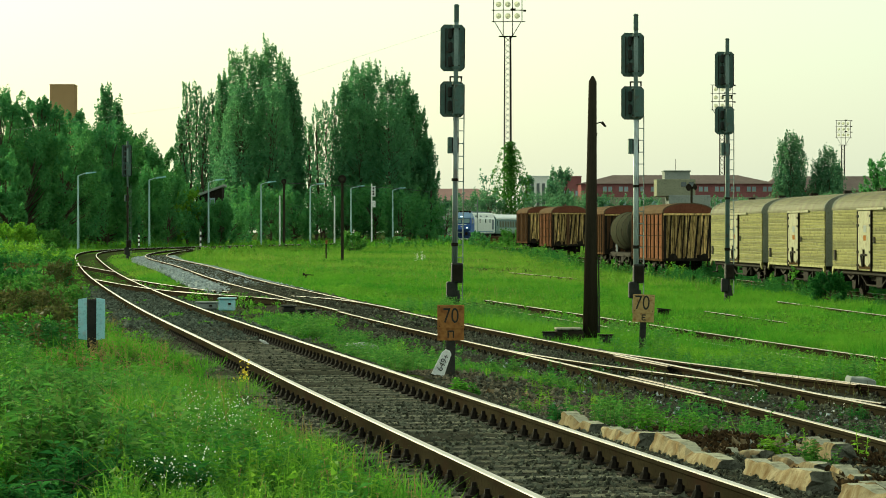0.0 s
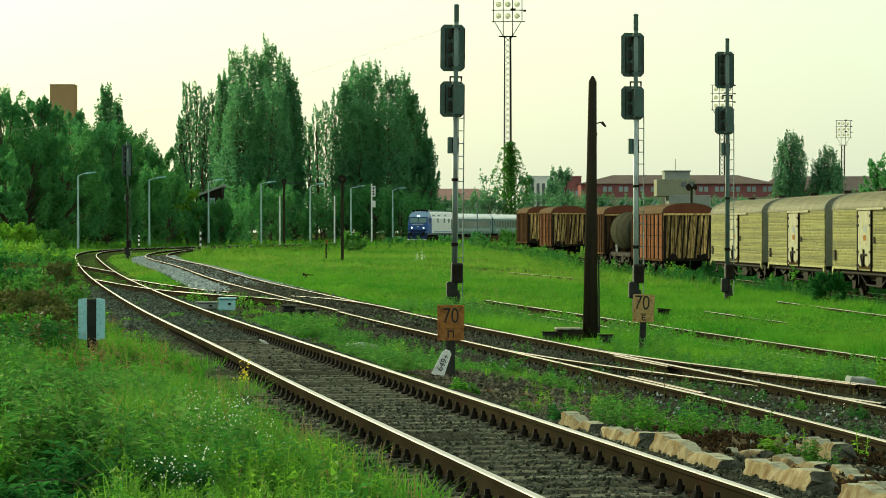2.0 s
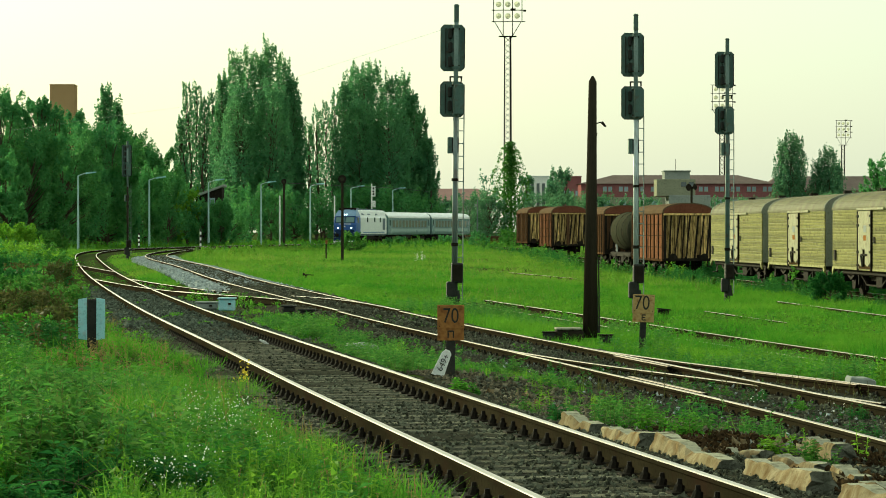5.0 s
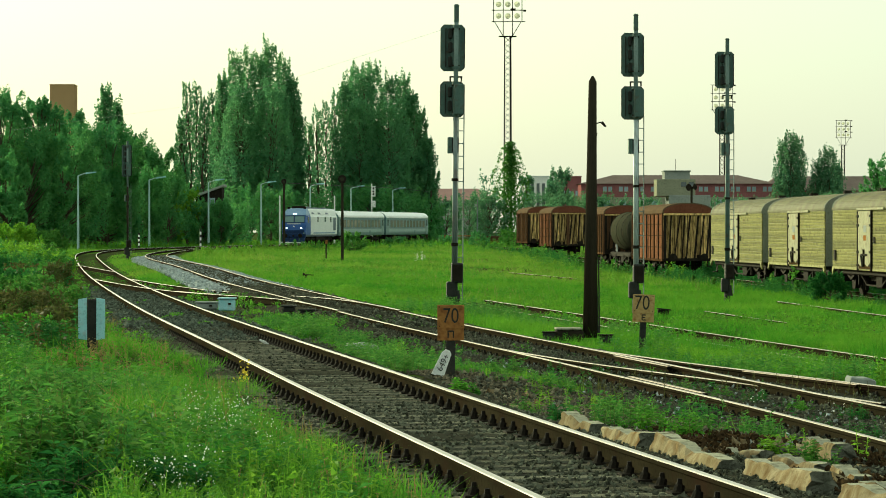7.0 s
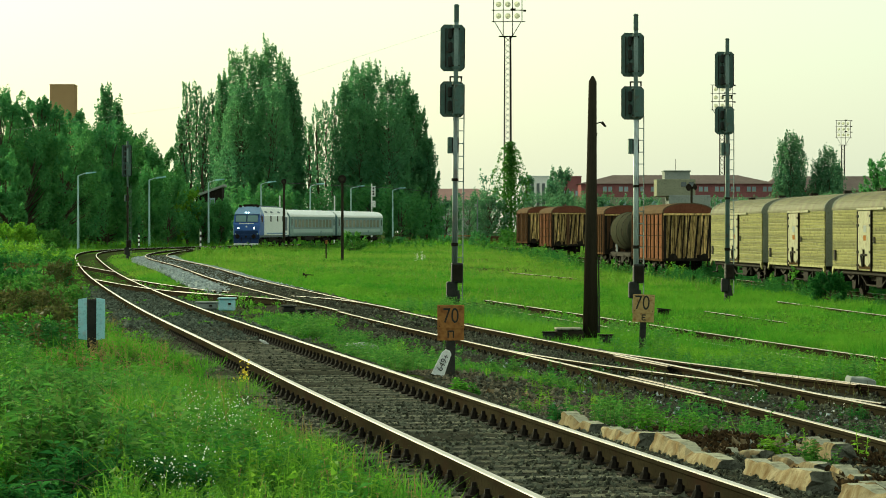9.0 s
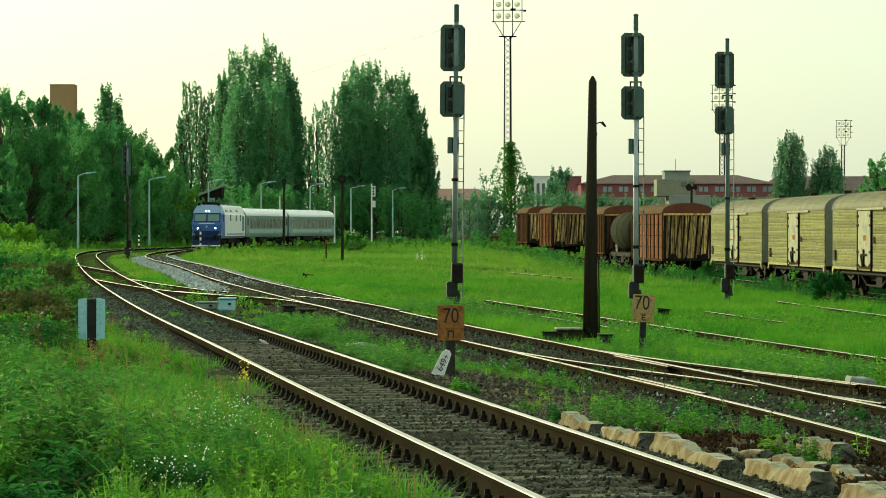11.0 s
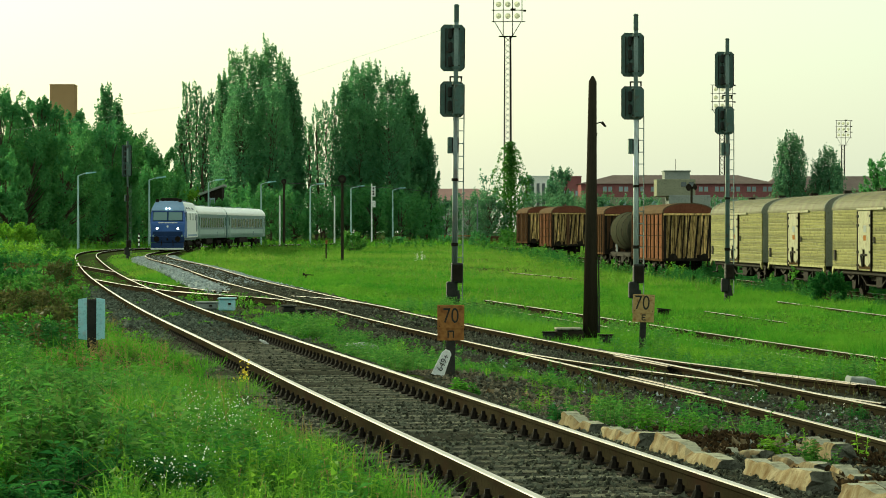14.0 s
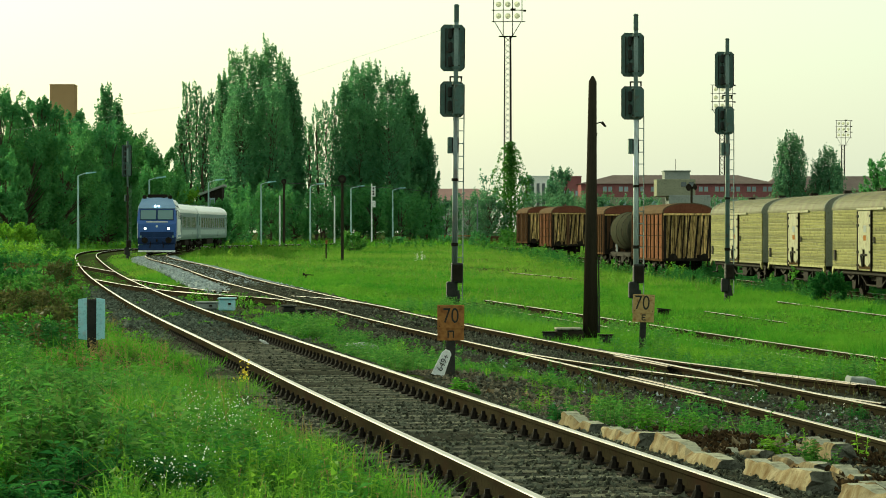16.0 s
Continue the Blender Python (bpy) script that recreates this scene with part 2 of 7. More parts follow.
M["dry"] = leafy("dry_grass", (0.22, 0.17, 0.07), (0.26, 0.2, 0.08), (0.2, 0.13, 0.06), 0.35, 0.6)
M["flower_white"] = leafy("white_petals", (0.72, 0.74, 0.7), (0.8, 0.8, 0.76), (0.7, 0.7, 0.66), 0.3, 1.0)
M["flower_yellow"] = leafy("yellow_petals", (0.7, 0.55, 0.05), (0.75, 0.6, 0.08), (0.6, 0.5, 0.05), 0.3, 1.0)
# Distance haze is mixed into these three leaf colours: paler and bluer.
M["poplar"] = leafy("hazed_poplar_leaf", (0.105, 0.265, 0.13), (0.125, 0.285, 0.11), (0.15, 0.29, 0.09), 0.62, 0.12, single=0.3)
M["tree"] = leafy("hazed_broad_leaf", (0.085, 0.265, 0.095), (0.115, 0.295, 0.075), (0.17, 0.32, 0.07), 0.48, 0.09, single=0.35)
M["hazed_far_leaf"] = leafy("hazed_distant_leaf", (0.10, 0.225, 0.125), (0.115, 0.245, 0.11), (0.135, 0.25, 0.09), 0.6, 0.12, single=0.35)
M["bush"] = leafy("shrub_leaf", (0.06, 0.19, 0.035), (0.09, 0.23, 0.035), (0.15, 0.27, 0.05), 0.45, 0.3)
M["bark"] = surf("bark", (0.07, 0.055, 0.04), (0.1, 0.08, 0.06), 0.95, scale=2, fine=15, bump=0.6, stretch=(4, 4, 0.5))


# ---------------------------------------------------------------- mesh helpers
def link_mesh(name, bm, mats, parent=None, label="", smooth=False):
    me = bpy.data.meshes.new(name)
    bm.normal_update()
    bm.to_mesh(me)
    bm.free()
    for m in (mats if isinstance(mats, (list, tuple)) else [mats]):
        me.materials.append(m)
    if smooth:
        me.polygons.foreach_set("use_smooth", [True] * len(me.polygons))
    ob = new(name, me)
    if parent:
        ob.parent = parent
    if label:
        tagged(ob, label)
    return ob


def part(name, bm, material, parent, label="", smooth=False):
    return link_mesh(name, bm, material, parent, label, smooth)


def share(ob, name, parent, m):
    """Another object on the same mesh, at the pose m in its parent's space."""
    o = new(name, ob.data)
    o.parent = parent
    o.matrix_basis = m
    return o


def thing(name, m, label, category, group="", kind=""):
    ob = new(name)
    ob.matrix_basis = m
    return tagged(ob, label, category, group, kind)


def add_box(bm, cx, cy, cz, sx, sy, sz, bevel=0.0, rot=None, index=0):
    """A box by centre and size, its edges bevelled, turned by a matrix about its centre."""
    r = bmesh.ops.create_cube(bm, size=1.0)
    vs = r["verts"]
    bmesh.ops.scale(bm, vec=(sx, sy, sz), verts=vs)
    if bevel:
        es = list({e for v in vs for e in v.link_edges})
        out = bmesh.ops.bevel(bm, geom=es, offset=bevel, segments=1, affect="EDGES")
        vs = list({v for f in out["faces"] for v in f.verts} | {v for v in vs if v.is_valid})
    fs = {f for v in vs for f in v.link_faces}
    for f in fs:
        f.material_index = index
    if rot:
        bmesh.ops.transform(bm, matrix=rot, verts=vs)
    bmesh.ops.translate(bm, vec=(cx, cy, cz), verts=vs)
    return vs


def box(*a, **k):
    bm = bmesh.new()
    add_box(bm, *a, **k)
    return bm


def add_tube(bm, a, b, r0, r1=None, seg=10, caps=True):
    a, b = Vector(a), Vector(b)
    d = b - a
    m = Matrix.Translation((a + b) / 2) @ d.to_track_quat("Z", "Y").to_matrix().to_4x4()
    return bmesh.ops.create_cone(bm, cap_ends=caps, segments=seg, radius1=r0, radius2=r0 if r1 is None else r1,
                                 depth=d.length, matrix=m)["verts"]


def tube(*a, **k):
    bm = bmesh.new()
    add_tube(bm, *a, **k)
    return bm


def prism(outline, axis, lo, hi, bevel=0.0, index=0, bm=None):
    """An outline in the plane across an axis ('x', 'y' or 'z'), drawn out from lo to hi."""
    bm = bm or bmesh.new()

    def at(p, v):
        return {"x": (v, p[0], p[1]), "y": (p[0], v, p[1]), "z": (p[0], p[1], v)}[axis]
    A = [bm.verts.new(at(p, lo)) for p in outline]
    B = [bm.verts.new(at(p, hi)) for p in outline]
    n = len(outline)
    fs = [bm.faces.new(A[::-1]), bm.faces.new(B)]
    for i in range(n):
        fs.append(bm.faces.new((A[i], A[(i + 1) % n], B[(i + 1) % n], B[i])))
    bmesh.ops.recalc_face_normals(bm, faces=fs)
    for f in fs:
        f.material_index = index
    if bevel:
        es = list({e for f in fs for e in f.edges})
        bmesh.ops.bevel(bm, geom=es, offset=bevel, segments=1, affect="EDGES")
    return bm


def stuff_mesh(name, verts, faces, mat, label="", category="", kind="stuff", parent=None, smooth=False):
    """One joined mesh from arrays of vertices and of equal-sided faces."""
    verts, faces = np.asarray(verts, np.float32), np.asarray(faces, np.int32)
    me = bpy.data.meshes.new(name)
    k = faces.shape[1]
    me.vertices.add(len(verts))
    me.vertices.foreach_set("co", verts.ravel())
    me.loops.add(faces.size)
    me.loops.foreach_set("vertex_index", faces.ravel())
    me.polygons.add(len(faces))
    me.polygons.foreach_set("loop_start", np.arange(0, faces.size, k, dtype=np.int32))
    me.polygons.foreach_set("use_smooth", np.full(len(faces), smooth))
    me.update(calc_edges=True)
    me.materials.append(mat)
    ob = new(name, me)
    if parent:
        ob.parent = parent
    return tagged(ob, label, category, "", kind)


# ---------------------------------------------------------------- lines of the tracks
def spline(knots, values, at):
    """Natural cubic spline through (knots, values)."""
    x, y, q = np.asarray(knots, float), np.asarray(values, float), np.asarray(at, float)
    n, h = len(x), np.diff(x)
    A, r = np.eye(n), np.zeros(n)
    for i in range(1, n - 1):
        A[i, i - 1:i + 2] = h[i - 1], 2 * (h[i - 1] + h[i]), h[i]
        r[i] = 6 * ((y[i + 1] - y[i]) / h[i] - (y[i] - y[i - 1]) / h[i - 1])
    m = np.linalg.solve(A, r)
    i = np.clip(np.searchsorted(x, q) - 1, 0, n - 2)
    t, u = q - x[i], x[i + 1] - q
    return (m[i] * u ** 3 + m[i + 1] * t ** 3) / (6 * h[i]) + (y[i] / h[i] - m[i] * h[i] / 6) * u + \
        (y[i + 1] / h[i] - m[i + 1] * h[i] / 6) * t


# centre lines: x, y, height of the rail's top
LINES = {
    "main": [(1.99, 14, 0.01), (0.96, 20, 0), (-0.45, 28, 0), (-2.37, 40, -0.06), (-5.58, 60, -0.17), (-10.25, 90, -0.27),
             (-16.33, 130, -0.29), (-23.6, 180, -0.12), (-29.6, 230, 0), (-30.62, 265, 0.03), (-26.82, 300, 0.06),
             (-16.25, 350, 0.13), (-2.8, 410, 0.21)],
    "loop": [(5.31, 24, -0.3), (4.51, 30, -0.3), (3.21, 38, -0.3), (1.49, 48, -0.29), (-0.68, 60, -0.26), (-3.34, 75, -0.17),
             (-6.9, 95, -0.05), (-11.85, 130, 0.03), (-18.93, 180, 0.02), (-21.54, 205, 0.02), (-23.35, 240, 0.06),
             (-21.88, 280, 0.13), (-16.42, 320, 0.2), (-8.09, 360, 0.28), (1.3, 400, 0.35), (11.2, 440, 0.42), (28, 504, 0.5)],
    "branch": [(6.14, 33, -0.37), (4.87, 37, -0.35), (3.44, 41, -0.33), (1.98, 46, -0.31), (0.80, 52, -0.29)],
    "yard": [(9.75, 44, -0.8), (8.37, 52, -0.8), (6.66, 62, -0.8), (4.54, 75, -0.79), (1.95, 90, -0.75), (0.6, 97.5, -0.72)],
    "link": [(-1.76, 66, -0.2), (-3.7, 75, -0.155), (-6.83, 85, -0.22), (-10.85, 100, -0.26), (-14.22, 116, -0.3)],
    "spur": [(-16.2, 133.7, -0.26), (-20.8, 153.6, -0.17)],
    "sunk_a": [(6.8, 137, -0.66), (2.1, 165, -0.59)],
    "sunk_b": [(9.6, 75, -0.81), (8.2, 86, -0.79)],
    "sunk_c": [(13.4, 79, -0.79), (12.0, 98, -0.79)],
    "siding": [(19.4, 66, -0.8), (17.5, 98, -0.8), (15.0, 137.5, -0.8), (13.78, 152, -0.78), (13.0, 165, -0.75), (10.6, 210, -0.4), (8.3, 250, -0.1), (5.5, 290, 0.1)],
}


def line_at(name, y):
    p = np.array(LINES[name], float)
    y = np.asarray(y, float)
    return spline(p[:, 1], p[:, 0], y), y, spline(p[:, 1], p[:, 2], y)


def sampled(name, step, lo=None, hi=None):
    """Points and sideways directions every step metres along a line."""
    p = LINES[name]
    y = np.arange(p[0][1] if lo is None else lo, p[-1][1] if hi is None else hi, 0.1)
    x, y, z = line_at(name, y)
    s = np.concatenate([[0], np.cumsum(np.hypot(np.diff(x), np.diff(y)))])
    q = np.arange(0, s[-1], step)
    x, y, z = np.interp(q, s, x), np.interp(q, s, y), np.interp(q, s, z)
    tx, ty = np.gradient(x), np.gradient(y)
    k = np.hypot(tx, ty)
    return np.stack([x, y, z], 1), np.stack([ty / k, -tx / k], 1)


_ctrl = []
for nm, drop in (("main", 0.34), ("loop", 0.34), ("branch", 0.34), ("yard", 0.14), ("link", 0.3), ("siding", 0.2)):
    P, _ = sampled(nm, 6.0)
    _ctrl += [(x, y, z - drop, 1.0) for x, y, z in P]
_ctrl += [(-5, 38, 0.0, 1), (-9, 30, 0.1, 2), (-4, 22, 0.0, 1), (-2, 18, -0.05, 1), (-14, 60, 0.05, 2), (-24, 100, 0.1, 3), (-30, 160, 0.1, 3),
          (-40, 240, 0.1, 3), (-60, 300, 0.15, 5), (0.1, 36, -0.2, 1), (1.5, 25.5, -0.2, 1), (1.9, 23.5, -0.2, 1), (2.5, 21, -0.22, 1), (3.0, 19, -0.25, 1), (3.0, 23, -0.28, 1), (9, 90, -0.85, 2), (12, 120, -0.95, 2), (6, 150, -0.75, 2),
          (0, 120, -0.55, 2), (2, 170, -0.5, 2), (0, 210, -0.3, 2), (-8, 170, -0.35, 2), (-4, 250, -0.1, 2), (-12, 130, -0.2, 1),
          (0, 300, 0.1, 3), (25, 120, -0.8, 3), (40, 200, -0.5, 4), (40, 320, 0, 4), (-10, 400, 0.3, 4), (-60, 450, 0.3, 6), (60, 500, 0.4, 6),
          (0, 0, 0.0, 2), (0, -100, 0, 5), (-60, 100, 0.2, 5), (80, 80, -0.6, 5), (0, 900, 0.5, 30), (-400, 900, 0.5, 30), (400, 900, 0.5, 30),
          (-300, 0, 0.2, 30), (300, 0, -0.2, 30)]
_ctrl = np.array(_ctrl)


def ground_z(x, y):
    """Height of the ground: a smooth blend of the tracks' beds and the land about them."""
    x, y = np.atleast_1d(np.asarray(x, float)), np.atleast_1d(np.asarray(y, float))
    out = np.empty(len(x))
    for i in range(0, len(x), 20000):
        dx = x[i:i + 20000, None] - _ctrl[None, :, 0]
        dy = (y[i:i + 20000, None] - _ctrl[None, :, 1]) * 0.45
        w = _ctrl[None, :, 3] / (dx * dx + dy * dy + 0.35) ** 1.7
        out[i:i + 20000] = (w * _ctrl[None, :, 2]).sum(1) / w.sum(1)
    return out


def gz(x, y):
    return float(ground_z([x], [y])[0])


# ---------------------------------------------------------------- ground
gy = np.concatenate([np.linspace(-300, 10, 14)[:-1], np.arange(10, 60, 0.5), np.arange(60, 120, 1.0), np.arange(120, 320, 2.5),
                     np.arange(320, 520, 8), np.geomspace(520, 4200, 18)])
gx0 = np.concatenate([-np.geomspace(40, 3800, 14)[::-1], np.arange(-39, -8, 1.0), np.arange(-8, 9, 0.4), np.arange(9, 40, 1.0),
                      np.geomspace(40, 3800, 14)])
XX, YY = np.meshgrid(gx0, gy)
ZZ = ground_z(XX.ravel(), YY.ravel())
nx = len(gx0)
idx = np.arange(len(gx0) * len(gy)).reshape(len(gy), nx)
quads = np.stack([idx[:-1, :-1], idx[:-1, 1:], idx[1:, 1:], idx[1:, :-1]], -1).reshape(-1, 4)
stuff_mesh("ground", np.stack([XX.ravel(), YY.ravel(), ZZ], 1), quads, M["soil"],
           "overgrown railway land with soil and grass", "ground", "structure", smooth=True)

# ---------------------------------------------------------------- tracks
RAIL = [(-0.075, -0.172), (0.075, -0.172), (0.075, -0.158), (0.012, -0.142), (0.009, -0.05), (0.036, -0.038), (0.036, -0.006),
        (0.03, -0.0), (-0.03, -0.0), (-0.036, -0.006), (-0.036, -0.038), (-0.009, -0.05), (-0.012, -0.142), (-0.075, -0.158)]


def sweep(P, S, profile, off, mat, top_mat, parent, name="rail"):
    """A rail: the profile carried along the points P, offset sideways."""
    n, k = len(P), len(profile)
    V = np.empty((n, k, 3))
    for j, (u, h) in enumerate(profile):
        V[:, j, 0] = P[:, 0] + S[:, 0] * (off + u)
        V[:, j, 1] = P[:, 1] + S[:, 1] * (off + u)
        V[:, j, 2] = P[:, 2] + h
    idx = np.arange(n * k).reshape(n, k)
    j2 = (np.arange(k) + 1) % k
    f = np.stack([idx[:-1, :], idx[:-1][:, j2], idx[1:][:, j2], idx[1:, :]], -1).reshape(-1, 4)
    ob = stuff_mesh(name, V.reshape(-1, 3), f, mat, kind="", parent=parent)
    if top_mat:
        ob.data.materials.append(top_mat)
        tops = {6, 7, 8}
        ob.data.polygons.foreach_set("material_index", np.tile([1 if j in tops else 0 for j in range(k)], n - 1))
    return ob


def bed(name, line, lo, hi, mat, parent, half=1.35, foot=2.1, top=-0.185, toe=-0.42, step=0.8, rise=0.0, left=1.0):
    """A ballast bed carried along a line; left narrows its left shoulder."""
    P, S = sampled(line, step, lo, hi)
    prof = [(-foot * left, toe), (-half * left, top), (-0.5, top - 0.008), (0.5, top - 0.008), (half, top), (foot, toe)]
    n, k = len(P), len(prof)
    rng = np.random.default_rng(5)
    V = np.empty((n, k, 3))
    for j, (u, h) in enumerate(prof):
        jit = rng.normal(0, 0.05 if abs(u) > 1 else 0.012, n)
        nar = 1 - (3.0 if rise else 0.0) * rise * np.clip((P[:, 1] - 54) / 22, 0, 1) * (abs(u) > 1)
        V[:, j, 0] = P[:, 0] + S[:, 0] * (u * nar + jit)
        V[:, j, 1] = P[:, 1] + S[:, 1] * (u * nar + jit)
        V[:, j, 2] = P[:, 2] + h + rise * np.clip((P[:, 1] - 54) / 22, 0, 1) + rng.normal(0, 0.012, n)
    idx = np.arange(n * k).reshape(n, k)
    f = np.stack([idx[:-1, :-1], idx[:-1, 1:], idx[1:, 1:], idx[1:, :-1]], -1).reshape(-1, 4)
    return stuff_mesh(name, V.reshape(-1, 3), f, mat, kind="", parent=parent)


def sleeper_mesh():
    bm = box(0, 0, -0.075, 2.55, 0.25, 0.15, bevel=0.02)
    ob = link_mesh("sleeper", bm, M["sleeper"])
    me = ob.data
    bpy.data.objects.remove(ob)
    return me


def chair_mesh():
    """Base plate with two clips and bolts that hold the rail on its sleeper."""
    bm = bmesh.new()
    add_box(bm, 0, 0, 0.008, 0.36, 0.17, 0.022)
    for s in (-1, 1):
        add_tube(bm, (s * 0.11, 0, 0.015), (s * 0.095, 0, 0.07), 0.045, 0.035, seg=7)
        add_tube(bm, (s * 0.1, 0, 0.065), (s * 0.1, 0, 0.11), 0.024, 0.018, seg=6)
    ob = link_mesh("rail_chair", bm, M["iron"])
    me = ob.data
    bpy.data.objects.remove(ob)
    return me


SLEEPER, CHAIR = sleeper_mesh(), chair_mesh()
G2 = 1.435 / 2 + 0.036


def track(name, line, label, lo=None, hi=None, spacing=0.6, sleepers=(0, 0), ballast=None, shiny="rail_top", bed_span=None, chairs=0.0, offs=(-G2, G2), fill=-0.185):
    root = thing(name, Matrix.Identity(4), label, "railway track", kind="structure")
    P, S = sampled(line, 0.5 if (lo or 0) > 60 else 0.75, lo, hi)
    for o in offs:
        sweep(P, S, RAIL, o, M["rail"], M[shiny], root)
    if ballast:
        bed("ballast_bed", line, *(bed_span or (lo or LINES[line][0][1], hi or LINES[line][-1][1])), M[ballast], root, rise=0.09, top=fill)
    Q, T = sampled(line, spacing, lo, hi)
    n = 0
    rng = random.Random(3)
    for (x, y, z), (sx, sy) in zip(Q, T):
        if not sleepers[0] <= y < sleepers[1] or n >= 295:
            continue
        n += 1
        rz = math.degrees(math.atan2(sy, sx))
        o = new("sleeper", SLEEPER)
        o.parent = root
        o.matrix_basis = pose(x, y, z - 0.172, rng.uniform(-.4, .4), 0, rz + rng.uniform(-.6, .6))
        if y < chairs:
            for s in (-G2, G2):
                c = new("rail_chair", CHAIR)
                c.parent = root
                c.matrix_basis = pose(x + sx * s, y + sy * s, z - 0.172, 0, 0, rz)
    return root


track("track_main", "main", "main running line with shiny worn rails on dark ballast", 14, 408, spacing=0.5, sleepers=(14, 70), ballast="ballast", chairs=54, bed_span=(14, 60), fill=-0.176)
track("track_loop", "loop", "curving second line with shiny rails, partly overgrown", 24.2, 500, spacing=0.55, shiny="rail_mid", sleepers=(24, 70), ballast="ballast", chairs=64, bed_span=(24.2, 92), fill=-0.125)
track("track_branch", "branch", "branch rails leaving the second line at a turnout", 33.2, 51.9, shiny="rail_mid", sleepers=(33, 45), ballast="ballast", chairs=60, fill=-0.135)
track("track_yard", "yard", "old yard track sunk in grass", 44.2, 97.4, sleepers=(44, 60), shiny="rail_mid")
track("track_link", "link", "turnout rails linking the two running lines", 66.2, 115.8)
track("track_spur", "spur", "short worn rail leaving the main line", 133.8, 153.5, offs=(0.0,))
for nm in ("sunk_a", "sunk_b", "sunk_c"):
    track("track_" + nm, nm, "old rail almost sunk in the meadow", LINES[nm][0][1] + 0.1, LINES[nm][-1][1] - 0.1, offs=(0.0,), shiny="rail_mid")
for line, lo, hi, off in (("loop", 34.0, 38.5, -G2 + 0.14), ("loop", 40.5, 44.5, G2 - 0.14), ("branch", 36.5, 40.0, G2 - 0.14), ("link", 84.0, 90.0, -G2 + 0.16)):
    Pc, Sc = sampled(line, 0.5, lo, hi)
    sweep(Pc, Sc, RAIL, off, M["rail"], M["rail_dull"], bpy.data.objects["track_" + line], "check_rail")
# Dark strip added so that the ground below the wagons looks shaded.
bed("siding_bed", "siding", 88, 262, M["ballast"], None, half=1.5, foot=1.9, top=-0.16, toe=-0.3)
tagged(bpy.data.objects["siding_bed"], "dark ballast strip added for the shade under the stored wagons", "ballast", "", "structure")
track("track_siding", "siding", "grassy siding under the stored wagons", 66.2, 289, shiny="rail_dull")


def grid_z(x, y):
    """Height of the ground sheet by its own grid."""
    i = np.clip(np.searchsorted(gy, y) - 1, 0, len(gy) - 2)
    j = np.clip(np.searchsorted(gx0, x) - 1, 0, nx - 2)
    v, u = (y - gy[i]) / (gy[i + 1] - gy[i]), (x - gx0[j]) / (gx0[j + 1] - gx0[j])
    Zg = ZZ.reshape(len(gy), nx)
    return Zg[i, j] * (1 - u) * (1 - v) + Zg[i, j + 1] * u * (1 - v) + Zg[i + 1, j] * (1 - u) * v + Zg[i + 1, j + 1] * u * v


# ---------------------------------------------------------------- signals, poles and signs
def octagon(w, h, c):
    return [(-w + c, -h), (w - c, -h), (w, -h + c), (w, h - c), (w - c, h), (-w + c, h), (-w, h - c), (-w, -h + c)]


